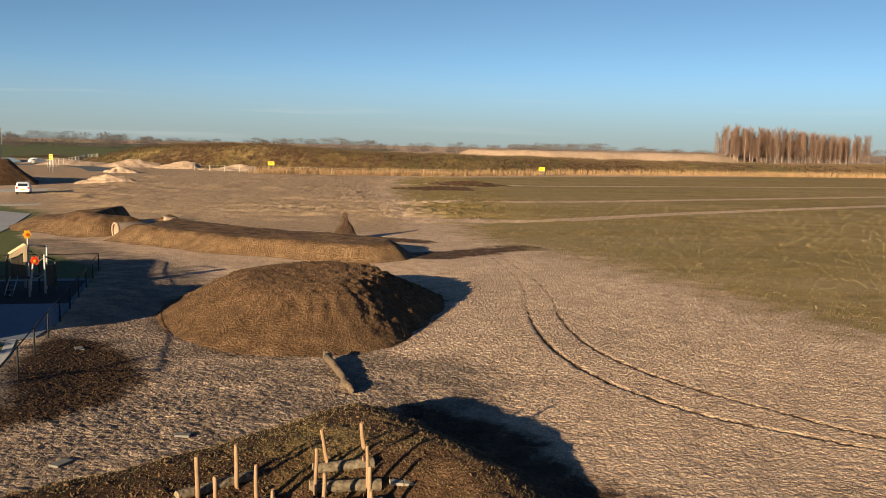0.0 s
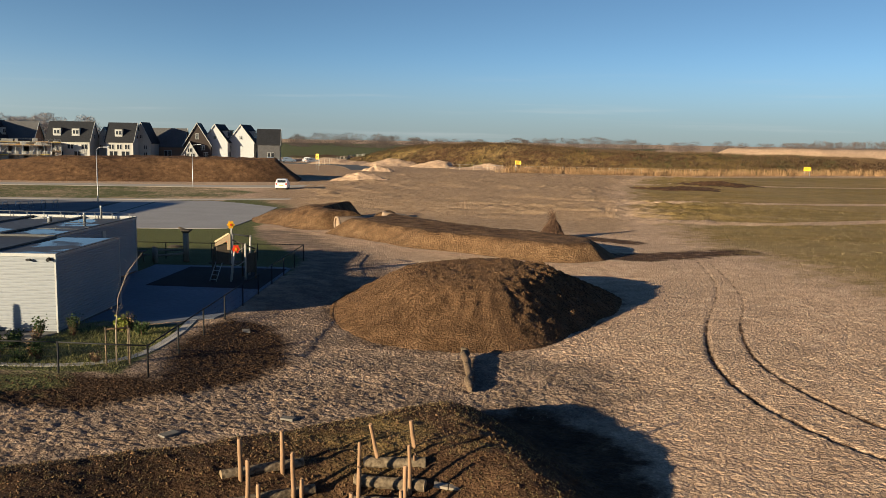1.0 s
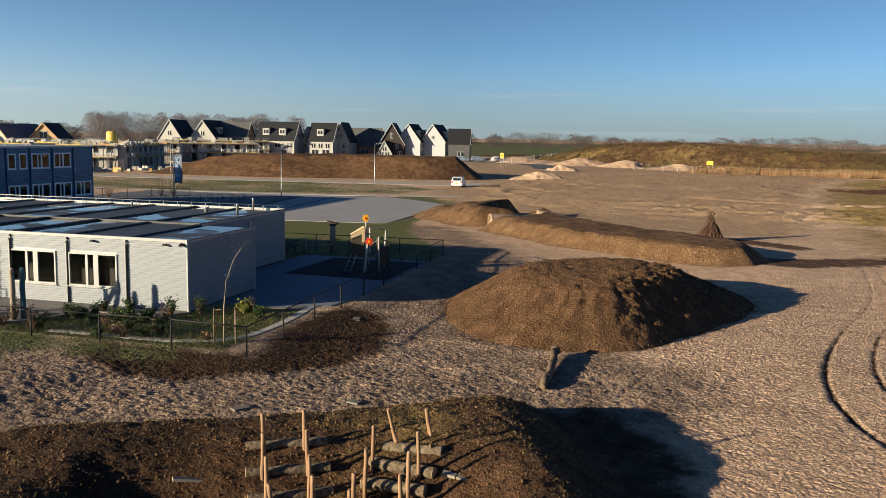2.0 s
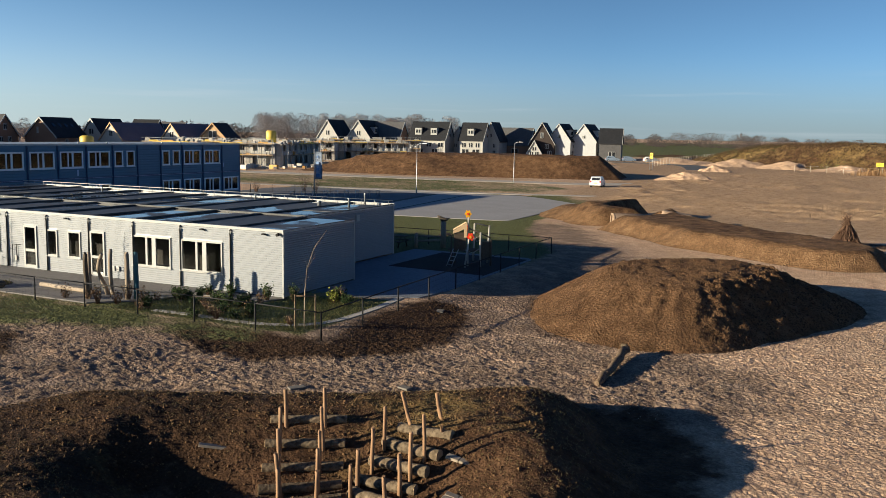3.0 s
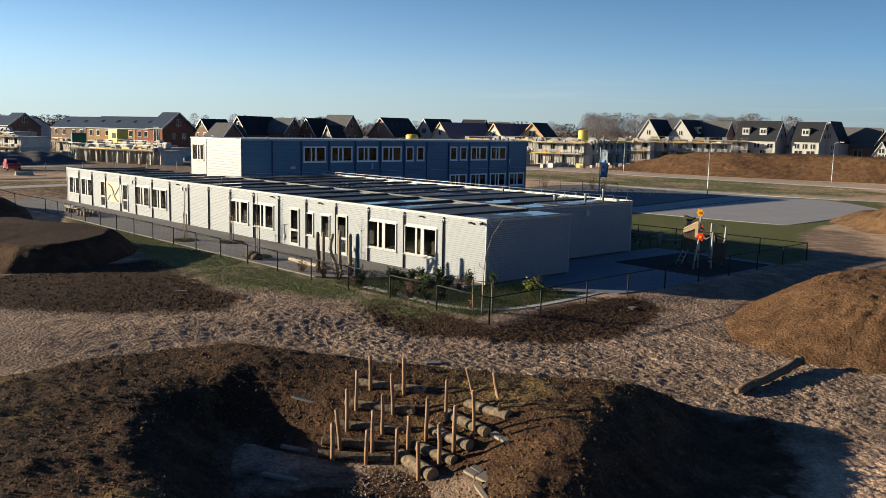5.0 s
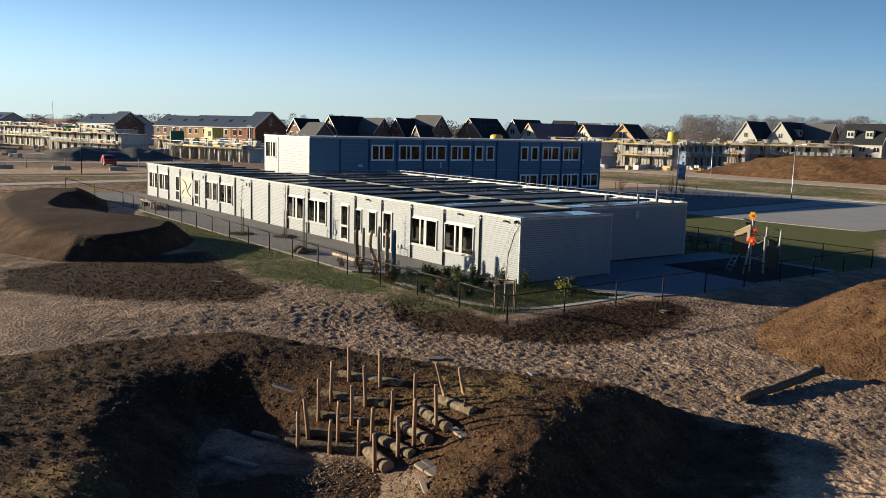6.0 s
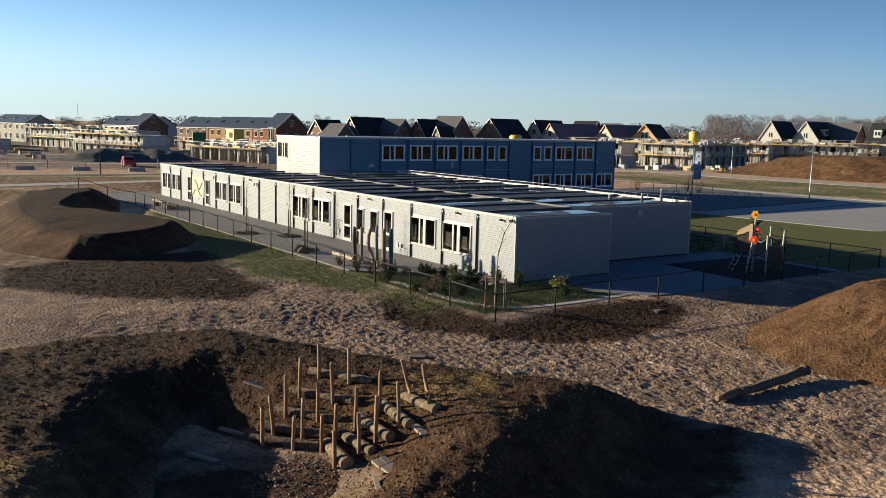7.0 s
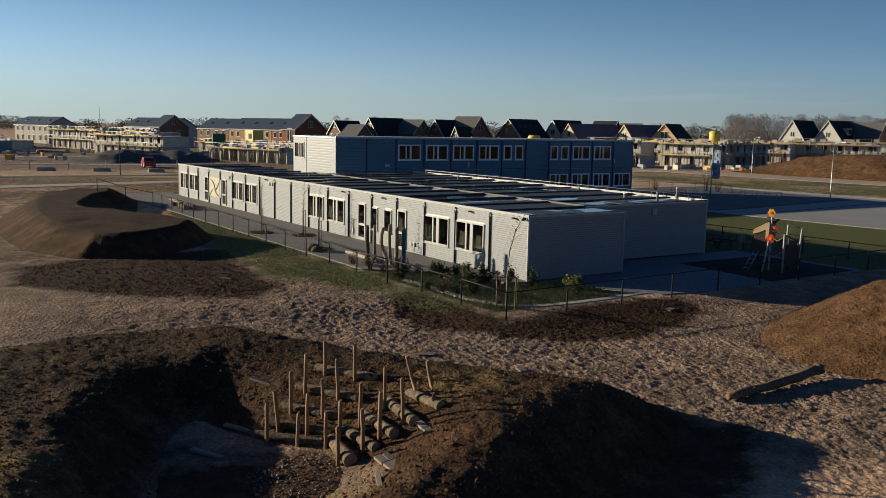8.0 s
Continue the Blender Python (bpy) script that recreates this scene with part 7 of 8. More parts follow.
def scaffold(parent, long, high, levels, deep=1.1, y=-1.3, seed=0):
    g3 = random.Random(seed + int(long * 10))
    posts = max(2, int(long / 1.5))
    for k in range(posts + 1):
        x = long * k / posts
        for yy, top in ((y, high + g3.uniform(0.5, 1.1)), (y + deep, high + g3.uniform(0.0, 0.5))):
            bm = bmesh.new()
            rod(bm, [(x, yy, -0.4), (x, yy, top)], 0.045, 4)
            part("scaffold_pole", bm, GREY_METAL, parent)
        if k < posts and g3.random() < 0.45:
            bm = bmesh.new()
            z0 = high * g3.randrange(levels) / levels
            rod(bm, [(x, y - 0.05, z0), (x + long / posts, y - 0.05, z0 + high / levels)], 0.035, 4)
            part("brace", bm, GREY_METAL, parent)
    for j in range(1, levels + 1):
        zz = high * j / levels
        x = 0.0
        while x < long - 0.5:
            w = min(g3.uniform(2.0, 5.0), long - x)
            if g3.random() < 0.85:
                part("scaffold_deck", box(x, x + w - 0.06, y, y + deep, zz - 0.1 + 0.03 * (j % 2), zz + 0.03 * (j % 2)), DECK_WOOD, parent)
                part("toe_board", box(x, x + w - 0.06, y - 0.09, y - 0.05, zz + 0.04, zz + 0.2), g3.choice((DECK_WOOD, TIMBER, YELLOW_BOARD)), parent)
            if g3.random() < 0.6:
                sx = x + g3.uniform(0.1, max(0.2, w - 1.2))
                part("block_pallet", box(sx, sx + g3.uniform(0.4, 1.0), y + 0.2, y + 0.8, zz + 0.04, zz + g3.uniform(0.3, 0.9)), g3.choice((LIME_BLOCK, LIME_BLOCK, ORANGE_BOARD, SLAB_GREY)), parent)
            x += w
        part("scaffold_rail", box(0, long, y - 0.03, y + 0.03, zz + 0.95, zz + 1.0), GREY_METAL, parent)




def shell(x, y, turn, long, deep, storeys, label, n=4, seed=0, open_=False):
    """Bare block walls in bays, floor slabs, a parapet of blocks and a scaffold before the front."""
    ob = thing("house_shell", x, y, 0.1, turn, label, "building shell", "shells under construction")
    g2 = random.Random(seed)
    mtl = LIME_BLOCK
    w = long / n
    for s in range(storeys):
        z = 2.5 * s
        z0 = z - (0.4 if s == 0 else 0)
        part("rear_wall", box(0, long, deep - 0.25, deep, z0, z + 2.25), mtl, ob)
        for k in range(n + 1):
            px = min(w * k, long - 0.28)
            part("party_wall", box(px, px + 0.28, 0.26, deep - 0.26, z0, z + 2.25), mtl, ob)
        for k in range(n):
            px = w * k + 0.02
            if open_ and s == 0:
                part("front_pier", box(px, px + 0.5, 0.0, 0.24, z0, z + 2.25), mtl, ob)
                continue
            a, b_ = w * g2.uniform(0.25, 0.38), w * g2.uniform(0.6, 0.72)
            part("front_pier", box(px, px + a, 0.0, 0.24, z0, z + 2.25), mtl, ob)
            part("front_pier", box(px + b_, w * (k + 1) - 0.02, 0.0, 0.24, z0, z + 2.25), mtl, ob)
            part("parapet", box(px + a, px + b_, 0.0, 0.24, z0, z + (g2.uniform(0.8, 1.1) if s else 0.15)), mtl, ob)
        part("floor_slab", box(-0.15, long + 0.15, -0.25, deep + 0.1, z + 2.26, z + 2.5), SLAB_GREY, ob)
    top = 2.5 * storeys
    for k in range(n * 2):
        if g2.random() < 0.75:
            h = g2.choice((0.3, 0.5, 0.5, 0.9))
            part("new_wall", box(w / 2 * k, w / 2 * (k + g2.uniform(0.6, 1.0)), 0.0, 0.24, top, top + h), mtl, ob)
    scaffold(ob, long, top, storeys, seed=seed)
    for k in range(n):
        px = g2.uniform(0, long - 1.8)
        part("formwork_board", box(px, px + g2.uniform(1.0, 2.6), -1.36, -1.31, top + 0.05, top + g2.uniform(0.2, 0.5)), g2.choice((ORANGE_BOARD, YELLOW_BOARD, TIMBER)), ob)
        px = g2.uniform(0, long - 1.5)
        part("block_pallet", soft_box(px, px + g2.uniform(0.8, 1.4), 1.0, g2.uniform(1.8, 2.6), top, top + g2.uniform(0.5, 1.2), 0.03), mtl, ob)
    return ob


TWO_UP, LOW = "unfinished pale block-built houses with scaffolding", "low unfinished walls of pale blocks with scaffolding"
def shell_row(a, b_, deep, storeys, label, bays, seed, open_=False, tall=0.92):
    shell(a[0], a[1], math.degrees(math.atan2(b_[1] - a[1], b_[0] - a[0])), math.hypot(b_[0] - a[0], b_[1] - a[1]), deep, storeys, label, bays, seed, open_).scale.z = tall


shell_row((-232, -14), (-210, -1), 6, 2, TWO_UP, 9, 1)       # rows at the western edge of the works
shell_row((-208, 2), (-191, 12), 6, 2, TWO_UP, 8, 2)
shell_row((-252, -46), (-228, -32), 6, 2, TWO_UP, 8, 3)
shell_row((-222, -34), (-196, -18.6), 5, 1, LOW, 8, 4, True)
shell_row((-190, -1), (-166, 13.2), 6, 2, TWO_UP, 9, 5, False, 0.8)
shell_row((-212, 22), (-181, 40.4), 5, 1, LOW, 9, 6)
shell_row((-160, 22), (-140, 33.8), 5, 1, LOW, 8, 7, True)
shell_row((-178, 27), (-158, 38.8), 6, 1, TWO_UP, 6, 8)
shell_row((-145.5, 95.5), (-134.2, 101.5), 6, 1, LOW, 5, 60, True)       # rows beside the stockpile
shell_row((-143.5, 112.0), (-133.8, 118.0), 6, 2, TWO_UP, 4, 61)
shell_row((-133.2, 119.2), (-146.0, 140.5), 6, 2, TWO_UP, 7, 62)
shell_row((-160, 104), (-149, 110.5), 6, 2, TWO_UP, 5, 63)
shell_row((-172, 120), (-150, 133), 6, 2, TWO_UP, 8, 64)
shell_row((-180, 146), (-162, 160), 6, 2, TWO_UP, 7, 65)
shell_row((-170, 160), (-152, 178), 5, 2, TWO_UP, 7, 66)
shell(-197, 189.5, 42, 11, 4, 2, TWO_UP, 3, 95)
shell(-188.5, 199, 44, 16, 4, 2, TWO_UP, 4, 96)

SILO_YELLOW = surface("yellow_steel", (0.55, 0.385, 0.05), (0.65, 0.47, 0.08), 0.8, 0.5, 0, 0, 6, 0.25)
for x, y, r, h, leg in ((-146.5, 127.0, 1.15, 2.3, 5.2), (-150.0, 86.0, 1.3, 1.7, 4.2)):
    ob = thing("mortar_silo", x, y, 0, 0, "yellow steel mortar silo on legs at the building site", "silo", "mortar silos")
    part("tank", bar([(0, 0, leg - 1.2), (0, 0, leg), (0, 0, leg + h - 0.3), (0, 0, leg + h)], [0.25, r, r, r * 0.7], 20), SILO_YELLOW, ob)
    for k in range(4):
        a = math.pi / 4 + k * math.pi / 2
        part("leg", bar([(r * 0.85 * math.cos(a), r * 0.85 * math.sin(a), 0), (r * 0.85 * math.cos(a), r * 0.85 * math.sin(a), leg + 0.4)], 0.05, 6), GREY_METAL, ob)
x, y = -193.8, 33.8
tower = thing("stair_tower", x, y, 0, 30.7, "yellow clad stair tower among the unfinished houses", "stair tower")
part("cladding", soft_box(-1.5, 1.5, -1.5, 1.5, 2.2, 5.6, 0.04), SILO_YELLOW, tower)
part("window", box(-0.2, 1.0, -1.54, -1.504, 3.6, 4.8), ROOM_DARK, tower)
for sx in (-1.4, 1.4):
    for sy in (-1.4, 1.4):
        part("leg", bar([(sx, sy, 0), (sx, sy, 2.2)], 0.08, 6), SILO_YELLOW, tower)
part("brace", bar([(-1.4, -1.45, 0.2), (1.4, -1.45, 2.1)], 0.06, 6), SILO_YELLOW, tower)
part("brace", bar([(1.4, -1.5, 0.2), (-1.4, -1.5, 2.1)], 0.06, 6), SILO_YELLOW, tower)
SITE_BLUE = surface("site_cabin_blue", (0.14, 0.19, 0.26), (0.20, 0.25, 0.32), 0.6, 0.6, 0, 0, 6, 0.25)
SITE_GREEN = surface("site_cabin_green", (0.03, 0.13, 0.05), (0.05, 0.17, 0.08), 0.6, 0.6, 0, 0, 6, 0.25)
for x, y, t, w, l, h, mtl, lb in ((-186, -24, 92, 2.4, 7, 2.5, SITE_BLUE, "blue site cabin among the building works"), (-188, -34, 88, 2.4, 7, 2.5, SITE_BLUE, "blue site cabin among the building works"),
                                  (-199, 1.5, 90, 2.4, 2.4, 5.2, SITE_GREEN, "green stacked site container"), (-198, 24.5, 90, 2.4, 3, 4.6, SITE_GREEN, "green stacked site container")):
    ob = thing("site_cabin", x, y, 0, t, lb, "site cabin", "site cabins")
    part("body", soft_box(0, l, 0, w, 0, h, 0.05), mtl, ob)
    part("door", box(l * 0.4, l * 0.4 + 0.9, -0.03, -0.002, 0.1, 2.1), GREY_METAL, ob)
    part("window", box(l * 0.4 + 1.2, l * 0.4 + 2.1, -0.03, -0.002, 1.0, 1.9), DARK_PANE, ob)
RUBBLE = surface("building_rubble", (0.30, 0.26, 0.21), (0.46, 0.41, 0.34), 0.8, 0.9, 0, 0.02, 6, 0.3, 0.2)
rng = random.Random(77)
for k in range(300):
    if k < 200:
        x, y = rng.uniform(-200, -150), rng.uniform(-40, 62)
    else:
        x, y = rng.uniform(-170, -124), rng.uniform(98, 134)
    if grey_heap(np.array([x]), np.array([y]))[0] > -0.2:
        continue
    w, d, h = rng.uniform(0.5, 1.8), rng.uniform(0.4, 1.0), rng.uniform(0.2, 0.8)
    ob = thing("pallet_stack", x, y, land_z(x, y), rng.uniform(0, 180), "pallet loaded with building material on the bare ground", "pallet", "pallets on the building site")
    part("load", soft_box(-w / 2, w / 2, -d / 2, d / 2, 0.12, 0.12 + h, 0.04), rng.choice((RUBBLE, LIME_BLOCK, LIME_BLOCK, SLAB_GREY, ORANGE_BOARD, SITE_BLUE)), ob)
    part("pallet", box(-w / 2, w / 2, -d / 2, d / 2, 0.0, 0.118), TIMBER, ob)
for k in range(7):
    x, y = -118.5 + 1.2 * k, -24.0 + 7.2 * k
    ob = thing("barrier_block", x, y, land_z(x, y), 70 + 9 * k, "long low concrete barrier beside the road", "barrier", "concrete barriers")
    bm = bmesh.new()
    block(bm, -1.2, 1.2, -0.25, 0.25, 0, 0.18)
    block(bm, -1.15, 1.15, -0.1, 0.1, 0.18, 0.5)
    part("block", bm, RUBBLE, ob)
CAR_RED = surface("red_car_paint", (0.30, 0.015, 0.012), (0.40, 0.02, 0.015), 1.0, 0.3)
# car shape set in place of a small red object of unclear form
car(-126.5, 10.8, land_z(-126.5, 10.8), 8, CAR_RED, "small red object beside the gravel heap, modelled as a car")
for k, (x, y, t) in enumerate(((-121, 243, 40), (-116, 247, 30), (-112, 241, 50), (-125, 240, 35))):
    car(x, y, 0.1, t, (SITE_BLUE, CAR_PAINT, GREY_METAL, SITE_BLUE)[k], ("dark blue", "white", "silver", "dark blue")[k] + " car parked by the villas", "cars by the villas")
# tall thin masts and cranes far off
for x, y, h in ((-232, -30, 12), (-226, -2, 11), (-104, 7.6, 6.3)):
    ob = thing("lamp_mast", x, y, 0, 0, "thin dark mast on the building site", "mast", "masts")
    part("mast", bar([(0, 0, -0.2), (0, 0, h)], [0.07, 0.035], 6), BLACK_METAL, ob)


# ---- plants ----
def leafy(name, c1, c2, rough=0.8):
    m, nt, b = shader(name, rough, 0.0, 0.2)
    geo = nt.nodes.new("ShaderNodeNewGeometry")
    col = ramp(nt, geo.outputs["Random Per Island"], (0.0, c1), (1.0, c2))
    nt.links.new(col, b.inputs["Base Color"])
    return m


WOODS = leafy("bare_distant_wood", (0.06, 0.046, 0.041), (0.115, 0.09, 0.082))
THICKET = leafy("reddish_bare_twigs", (0.10, 0.058, 0.040), (0.19, 0.115, 0.080))
THICKET_TRUNK = leafy("pale_thin_trunks", (0.24, 0.16, 0.115), (0.34, 0.24, 0.18))
TWIGS_GREY = leafy("grey_bare_twigs", (0.17, 0.14, 0.125), (0.27, 0.225, 0.20))
# twig colour lightened to stand for haze over the distance
HAZED_TWIGS = leafy("hazed_far_twigs", (0.25, 0.222, 0.212), (0.35, 0.315, 0.30))
REED = leafy("golden_reed", (0.19, 0.11, 0.052), (0.33, 0.205, 0.105))
SCRUB = leafy("brown_scrub", (0.042, 0.028, 0.014), (0.13, 0.08, 0.042))
SCRUB_GREEN = leafy("dull_green_scrub", (0.022, 0.032, 0.010), (0.06, 0.064, 0.024))
STRAW = leafy("dry_grass_blades", (0.12, 0.09, 0.034), (0.21, 0.155, 0.07))
GREEN_BLADE = leafy("dull_grass_blades", (0.15, 0.15, 0.045), (0.32, 0.28, 0.11))
EVERGREEN = leafy("dark_evergreen_leaves", (0.012, 0.028, 0.008), (0.05, 0.07, 0.02))
DRY_LEAF = leafy("dry_brown_leaves", (0.10, 0.058, 0.03), (0.22, 0.15, 0.085))
LIME_LEAF = leafy("yellow_green_leaves", (0.14, 0.16, 0.02), (0.26, 0.26, 0.05))
CLOD = leafy("earth_clods", (0.054, 0.030, 0.013), (0.140, 0.081, 0.039), 0.95)
CLOD_TAN = leafy("tan_clods", (0.12, 0.07, 0.034), (0.30, 0.20, 0.11), 0.95)
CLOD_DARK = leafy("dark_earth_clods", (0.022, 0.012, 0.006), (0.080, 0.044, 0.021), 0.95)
CLOD_SAND = leafy("sand_clods", (0.143, 0.109, 0.078), (0.260, 0.205, 0.153), 0.95)


def flakes(name, material, verts, faces, label="", category="", kind_=""):
    me = bpy.data.meshes.new(name)
    me.from_pydata(verts, [], faces)
    me.materials.append(material)
    ob = new(name, me)
    return tagged(ob, label, category, kind=kind_)


def sliver(V, F, p, way, length, width):
    """A thin three-sided spike: a twig or blade that has thickness from every side."""
    n = len(V)
    side = way.orthogonal().normalized() * width
    other = way.cross(side).normalized() * width
    V += [p + side, p - side * 0.5 + other * 0.87, p - side * 0.5 - other * 0.87, p + way * length]
    F += [(n, n + 1, n + 3), (n + 1, n + 2, n + 3), (n + 2, n, n + 3)]


def leaf(V, F, p, size, g):
    n = len(V)
    a = Vector((g.uniform(-1, 1), g.uniform(-1, 1), g.uniform(-0.6, 1))).normalized()
    b_ = a.orthogonal().normalized()
    c = a.cross(b_) * 0.25
    V += [p, p + (a * 0.5 + b_ * 0.4) * size, p + a * size, p + (a * 0.5 - b_ * 0.4) * size + c * size]
    F += [(n, n + 1, n + 2), (n, n + 2, n + 3)]


# distant bare woods along the horizon
g = random.Random(5)
V, F = [], []
for k in range(640):
    ang = math.radians(g.uniform(40, 196))
    band = g.random()
    d = 760 + 420 * band + 90 * math.sin(ang * 9)
    if 125 < math.degrees(ang) < 178 and g.random() < 0.35:
        d -= 240
    cx, cy = d * math.cos(ang), d * math.sin(ang)
    h = g.uniform(9, 14) * (1.0 + 0.35 * math.sin(ang * 23) * g.random())
    w = h * g.uniform(0.6, 1.0)
    for t in range(200):
        a, r = g.uniform(0, 6.283), g.random() ** 0.5
        up = g.random()
        wide = w * math.sin(math.pi * (0.25 + 0.7 * up)) ** 0.6
        p = Vector((cx + wide * r * math.cos(a), cy + wide * r * math.sin(a), h * (0.0 + 0.78 * up ** 1.3)))
        sliver(V, F, p, Vector((g.uniform(-0.9, 0.9), g.uniform(-0.9, 0.9), g.uniform(0.1, 1))).normalized(), h * g.uniform(0.07, 0.14), h * 0.02)
flakes("distant_woods", WOODS, V, F, "far belt of bare brown winter woods on the horizon", "trees", "stuff")

# nearer rows of tall bare trees behind the houses
V, F = [], []
for k in range(170):
    if k < 110:
        ang = math.radians(g.uniform(128.5, 141.5))
        d = g.uniform(420, 470)
        h = g.uniform(13, 18)
    else:
        ang = math.radians(g.uniform(144, 168))
        d = g.uniform(470, 560)
        h = g.uniform(9, 14)
    cx, cy = d * math.cos(ang), d * math.sin(ang)
    w = h * g.uniform(0.24, 0.36)
    sliver(V, F, Vector((cx, cy, -0.5)), Vector((0, 0, 1)), h * 0.8, 0.22)
    for t in range(640):
        a, r, up = g.uniform(0, 6.283), g.random() ** 0.5, g.random()
        wide = w * math.sin(math.pi * (0.12 + 0.82 * up)) ** 0.6
        p = Vector((cx + wide * r * math.cos(a), cy + wide * r * math.sin(a), h * (0.18 + 0.74 * up)))
        sliver(V, F, p, Vector((g.uniform(-0.8, 0.8), g.uniform(-0.8, 0.8), g.uniform(0.2, 1))).normalized(), h * g.uniform(0.045, 0.09), 0.055)
flakes("bare_tree_row", HAZED_TWIGS, V, F, "rows of tall bare trees behind the new houses", "trees", "stuff")

# poplar thicket
protos = []
for k in range(5):
    h = 14.0 + 1.6 * g.random()
    tree = thing("poplar_tree", 0, 0, 0, 0, "slim bare reddish poplar standing in a dense thicket", "tree", "poplar thicket")
    bm = bmesh.new()
    bend_ = g.uniform(-0.7, 0.7)
    rod(bm, [(0, 0, -0.5), (bend_ * 0.3, 0, h * 0.35), (bend_, 0.2, h * 0.7), (bend_ * 1.1, 0.2, h)], [0.11, 0.09, 0.05, 0.012], 5)
    part("trunk", bm, THICKET_TRUNK, tree)
    TV, TF = [], []
    for t in range(100):
        up = 0.3 + 0.66 * g.random() ** 0.9
        a = g.uniform(0, 6.283)
        p = Vector((bend_ * up, 0.2 * up, h * up))
        way = Vector((math.cos(a) * 0.62, math.sin(a) * 0.62, 1)).normalized()
        ln = h * g.uniform(0.12, 0.28) * (1.15 - 0.6 * up)
        sliver(TV, TF, p, way, ln, 0.045)
        for s in range(2):
            q = p + way * ln * g.uniform(0.3, 0.8)
            sliver(TV, TF, q, (way + Vector((g.uniform(-0.5, 0.5), g.uniform(-0.5, 0.5), 0.2))).normalized(), ln * 0.6, 0.032)
    me = bpy.data.meshes.new("crown")
    me.from_pydata(TV, [], TF)
    me.materials.append(THICKET)
    cr = new("crown", me)
    cr.parent = tree
    protos.append(tree)
for k in range(240):
    f = g.random()
    x, y = 112 + 60 * f + g.uniform(-3, 3), 352 + 14 * f + g.uniform(-12, 12)
    s = g.uniform(0.72, 1.05) * (1.08 - 0.2 * f)
    m = pose(x, y, 0.9, 0, 0, g.uniform(0, 360)) @ Matrix.Scale(s, 4)
    if k < 5:
        protos[k].matrix_basis = m
    else:
        o = copy_thing(protos[k % 5], pose(x, y, 0.9, 0, 0, g.uniform(0, 360)))
        o.scale = (s, s, s)

# reeds and scrub on the bank
V, F = [], []
for k in range(9000):
    f = g.random()
    x = -46 + 236 * f + g.uniform(-2, 2)
    y = float(np.interp(x, [-46, -23, -4, 10, 36, 84, 110, 190], [206, 207, 212, 222, 246, 268, 276, 300])) + g.uniform(0, 8)
    if x > 5 and g.random() < 0.45:
        continue
    sliver(V, F, Vector((x, y, -0.1)), Vector((g.uniform(-0.15, 0.2), g.uniform(-0.15, 0.15), 1)).normalized(), g.uniform(1.2, 2.3), 0.07)
flakes("reed_bed", REED, V, F, "strip of tall golden reeds along a ditch", "reeds", "stuff")
for nm, mtl, count, size, chance in (("bank_scrub", SCRUB, 26000, (0.5, 1.5), 0), ("bank_greenery", SCRUB_GREEN, 12000, (0.4, 1.2), 1)):
    V, F = [], []
    xs = np.array([g.uniform(-104, 190) for _ in range(count)])
    mid = np.interp(xs, [p[0] for p in BANK_LINE], [p[1] for p in BANK_LINE])
    ys = mid + np.array([g.uniform(-21, 14) for _ in range(count)])
    zs = ground_z(xs, ys) + np.maximum(grass_bank(xs, ys), 0)
    patch = lumps(xs, ys, 14.0, 96, 3)
    for x, y, z, pt in zip(xs, ys, zs, patch):
        if chance and (pt < 0.05):
            continue
        s = g.uniform(*size)
        for t in range(4):
            sliver(V, F, Vector((x + g.uniform(-0.5, 0.5) * s, y + g.uniform(-0.5, 0.5) * s, z - 0.1)), Vector((g.uniform(-0.7, 0.9), g.uniform(-0.6, 0.6), 1)).normalized(), s * g.uniform(0.35, 0.8), 0.06 * s)
    flakes(nm, mtl, V, F, "rough brown scrub and dead grass on the bank" if not chance else "dull green bramble patches on the bank", "scrub", "stuff")

# blades of dry grass on the near part of the field, the verge and the berm
V, F = [], []
n = 14000
xs = np.array([2 + 56 * g.random() ** 0.8 for _ in range(n)])
ys = np.array([26 + 105 * g.random() ** 1.5 for _ in range(n)])
k = inside(xs, ys, FIELD, 5.0) + 0.4 * lumps(xs, ys, 3.0, 97, 3)
zs = ground_z(xs, ys)
for x, y, z, q in zip(xs, ys, zs, k):
    if q > 0.62 and g.random() > (y - 60) / 70:
        far = 1 + y / 90
        for t in range(3):
            sliver(V, F, Vector((x + g.uniform(-0.15, 0.15), y + g.uniform(-0.15, 0.15), z - 0.02)), Vector((g.uniform(-0.8, 0.8), g.uniform(-0.8, 0.8), 0.8)).normalized(), g.uniform(0.04, 0.11) * far, 0.010 * far)
flakes("field_grass", STRAW, V, F, "short dry straw-coloured grass on the field", "grass", "stuff")
V, F = [], []
n = 8000
xs = np.array([g.uniform(-60, -13) for _ in range(n)])
ys = np.interp(xs, [-60, -15], [12.0, 22.6]) + np.array([g.uniform(-3.6, 1.0) for _ in range(n)])
k = zone_lawn(xs, ys) + 0.35 * lumps(xs, ys, 1.5, 98, 2)
zs = ground_z(xs, ys) + np.maximum(left_berm(xs, ys), 0)
for x, y, z, q in zip(xs, ys, zs, k):
    if q > 0.55:
        for t in range(3):
            sliver(V, F, Vector((x + g.uniform(-0.1, 0.1), y + g.uniform(-0.1, 0.1), z - 0.02)), Vector((g.uniform(-0.7, 0.7), g.uniform(-0.7, 0.7), 0.9)).normalized(), g.uniform(0.04, 0.11), 0.014)
flakes("verge_grass", GREEN_BLADE, V, F, "patchy dull green grass along the fence", "grass", "stuff")
V, F = [], []
n = 24000
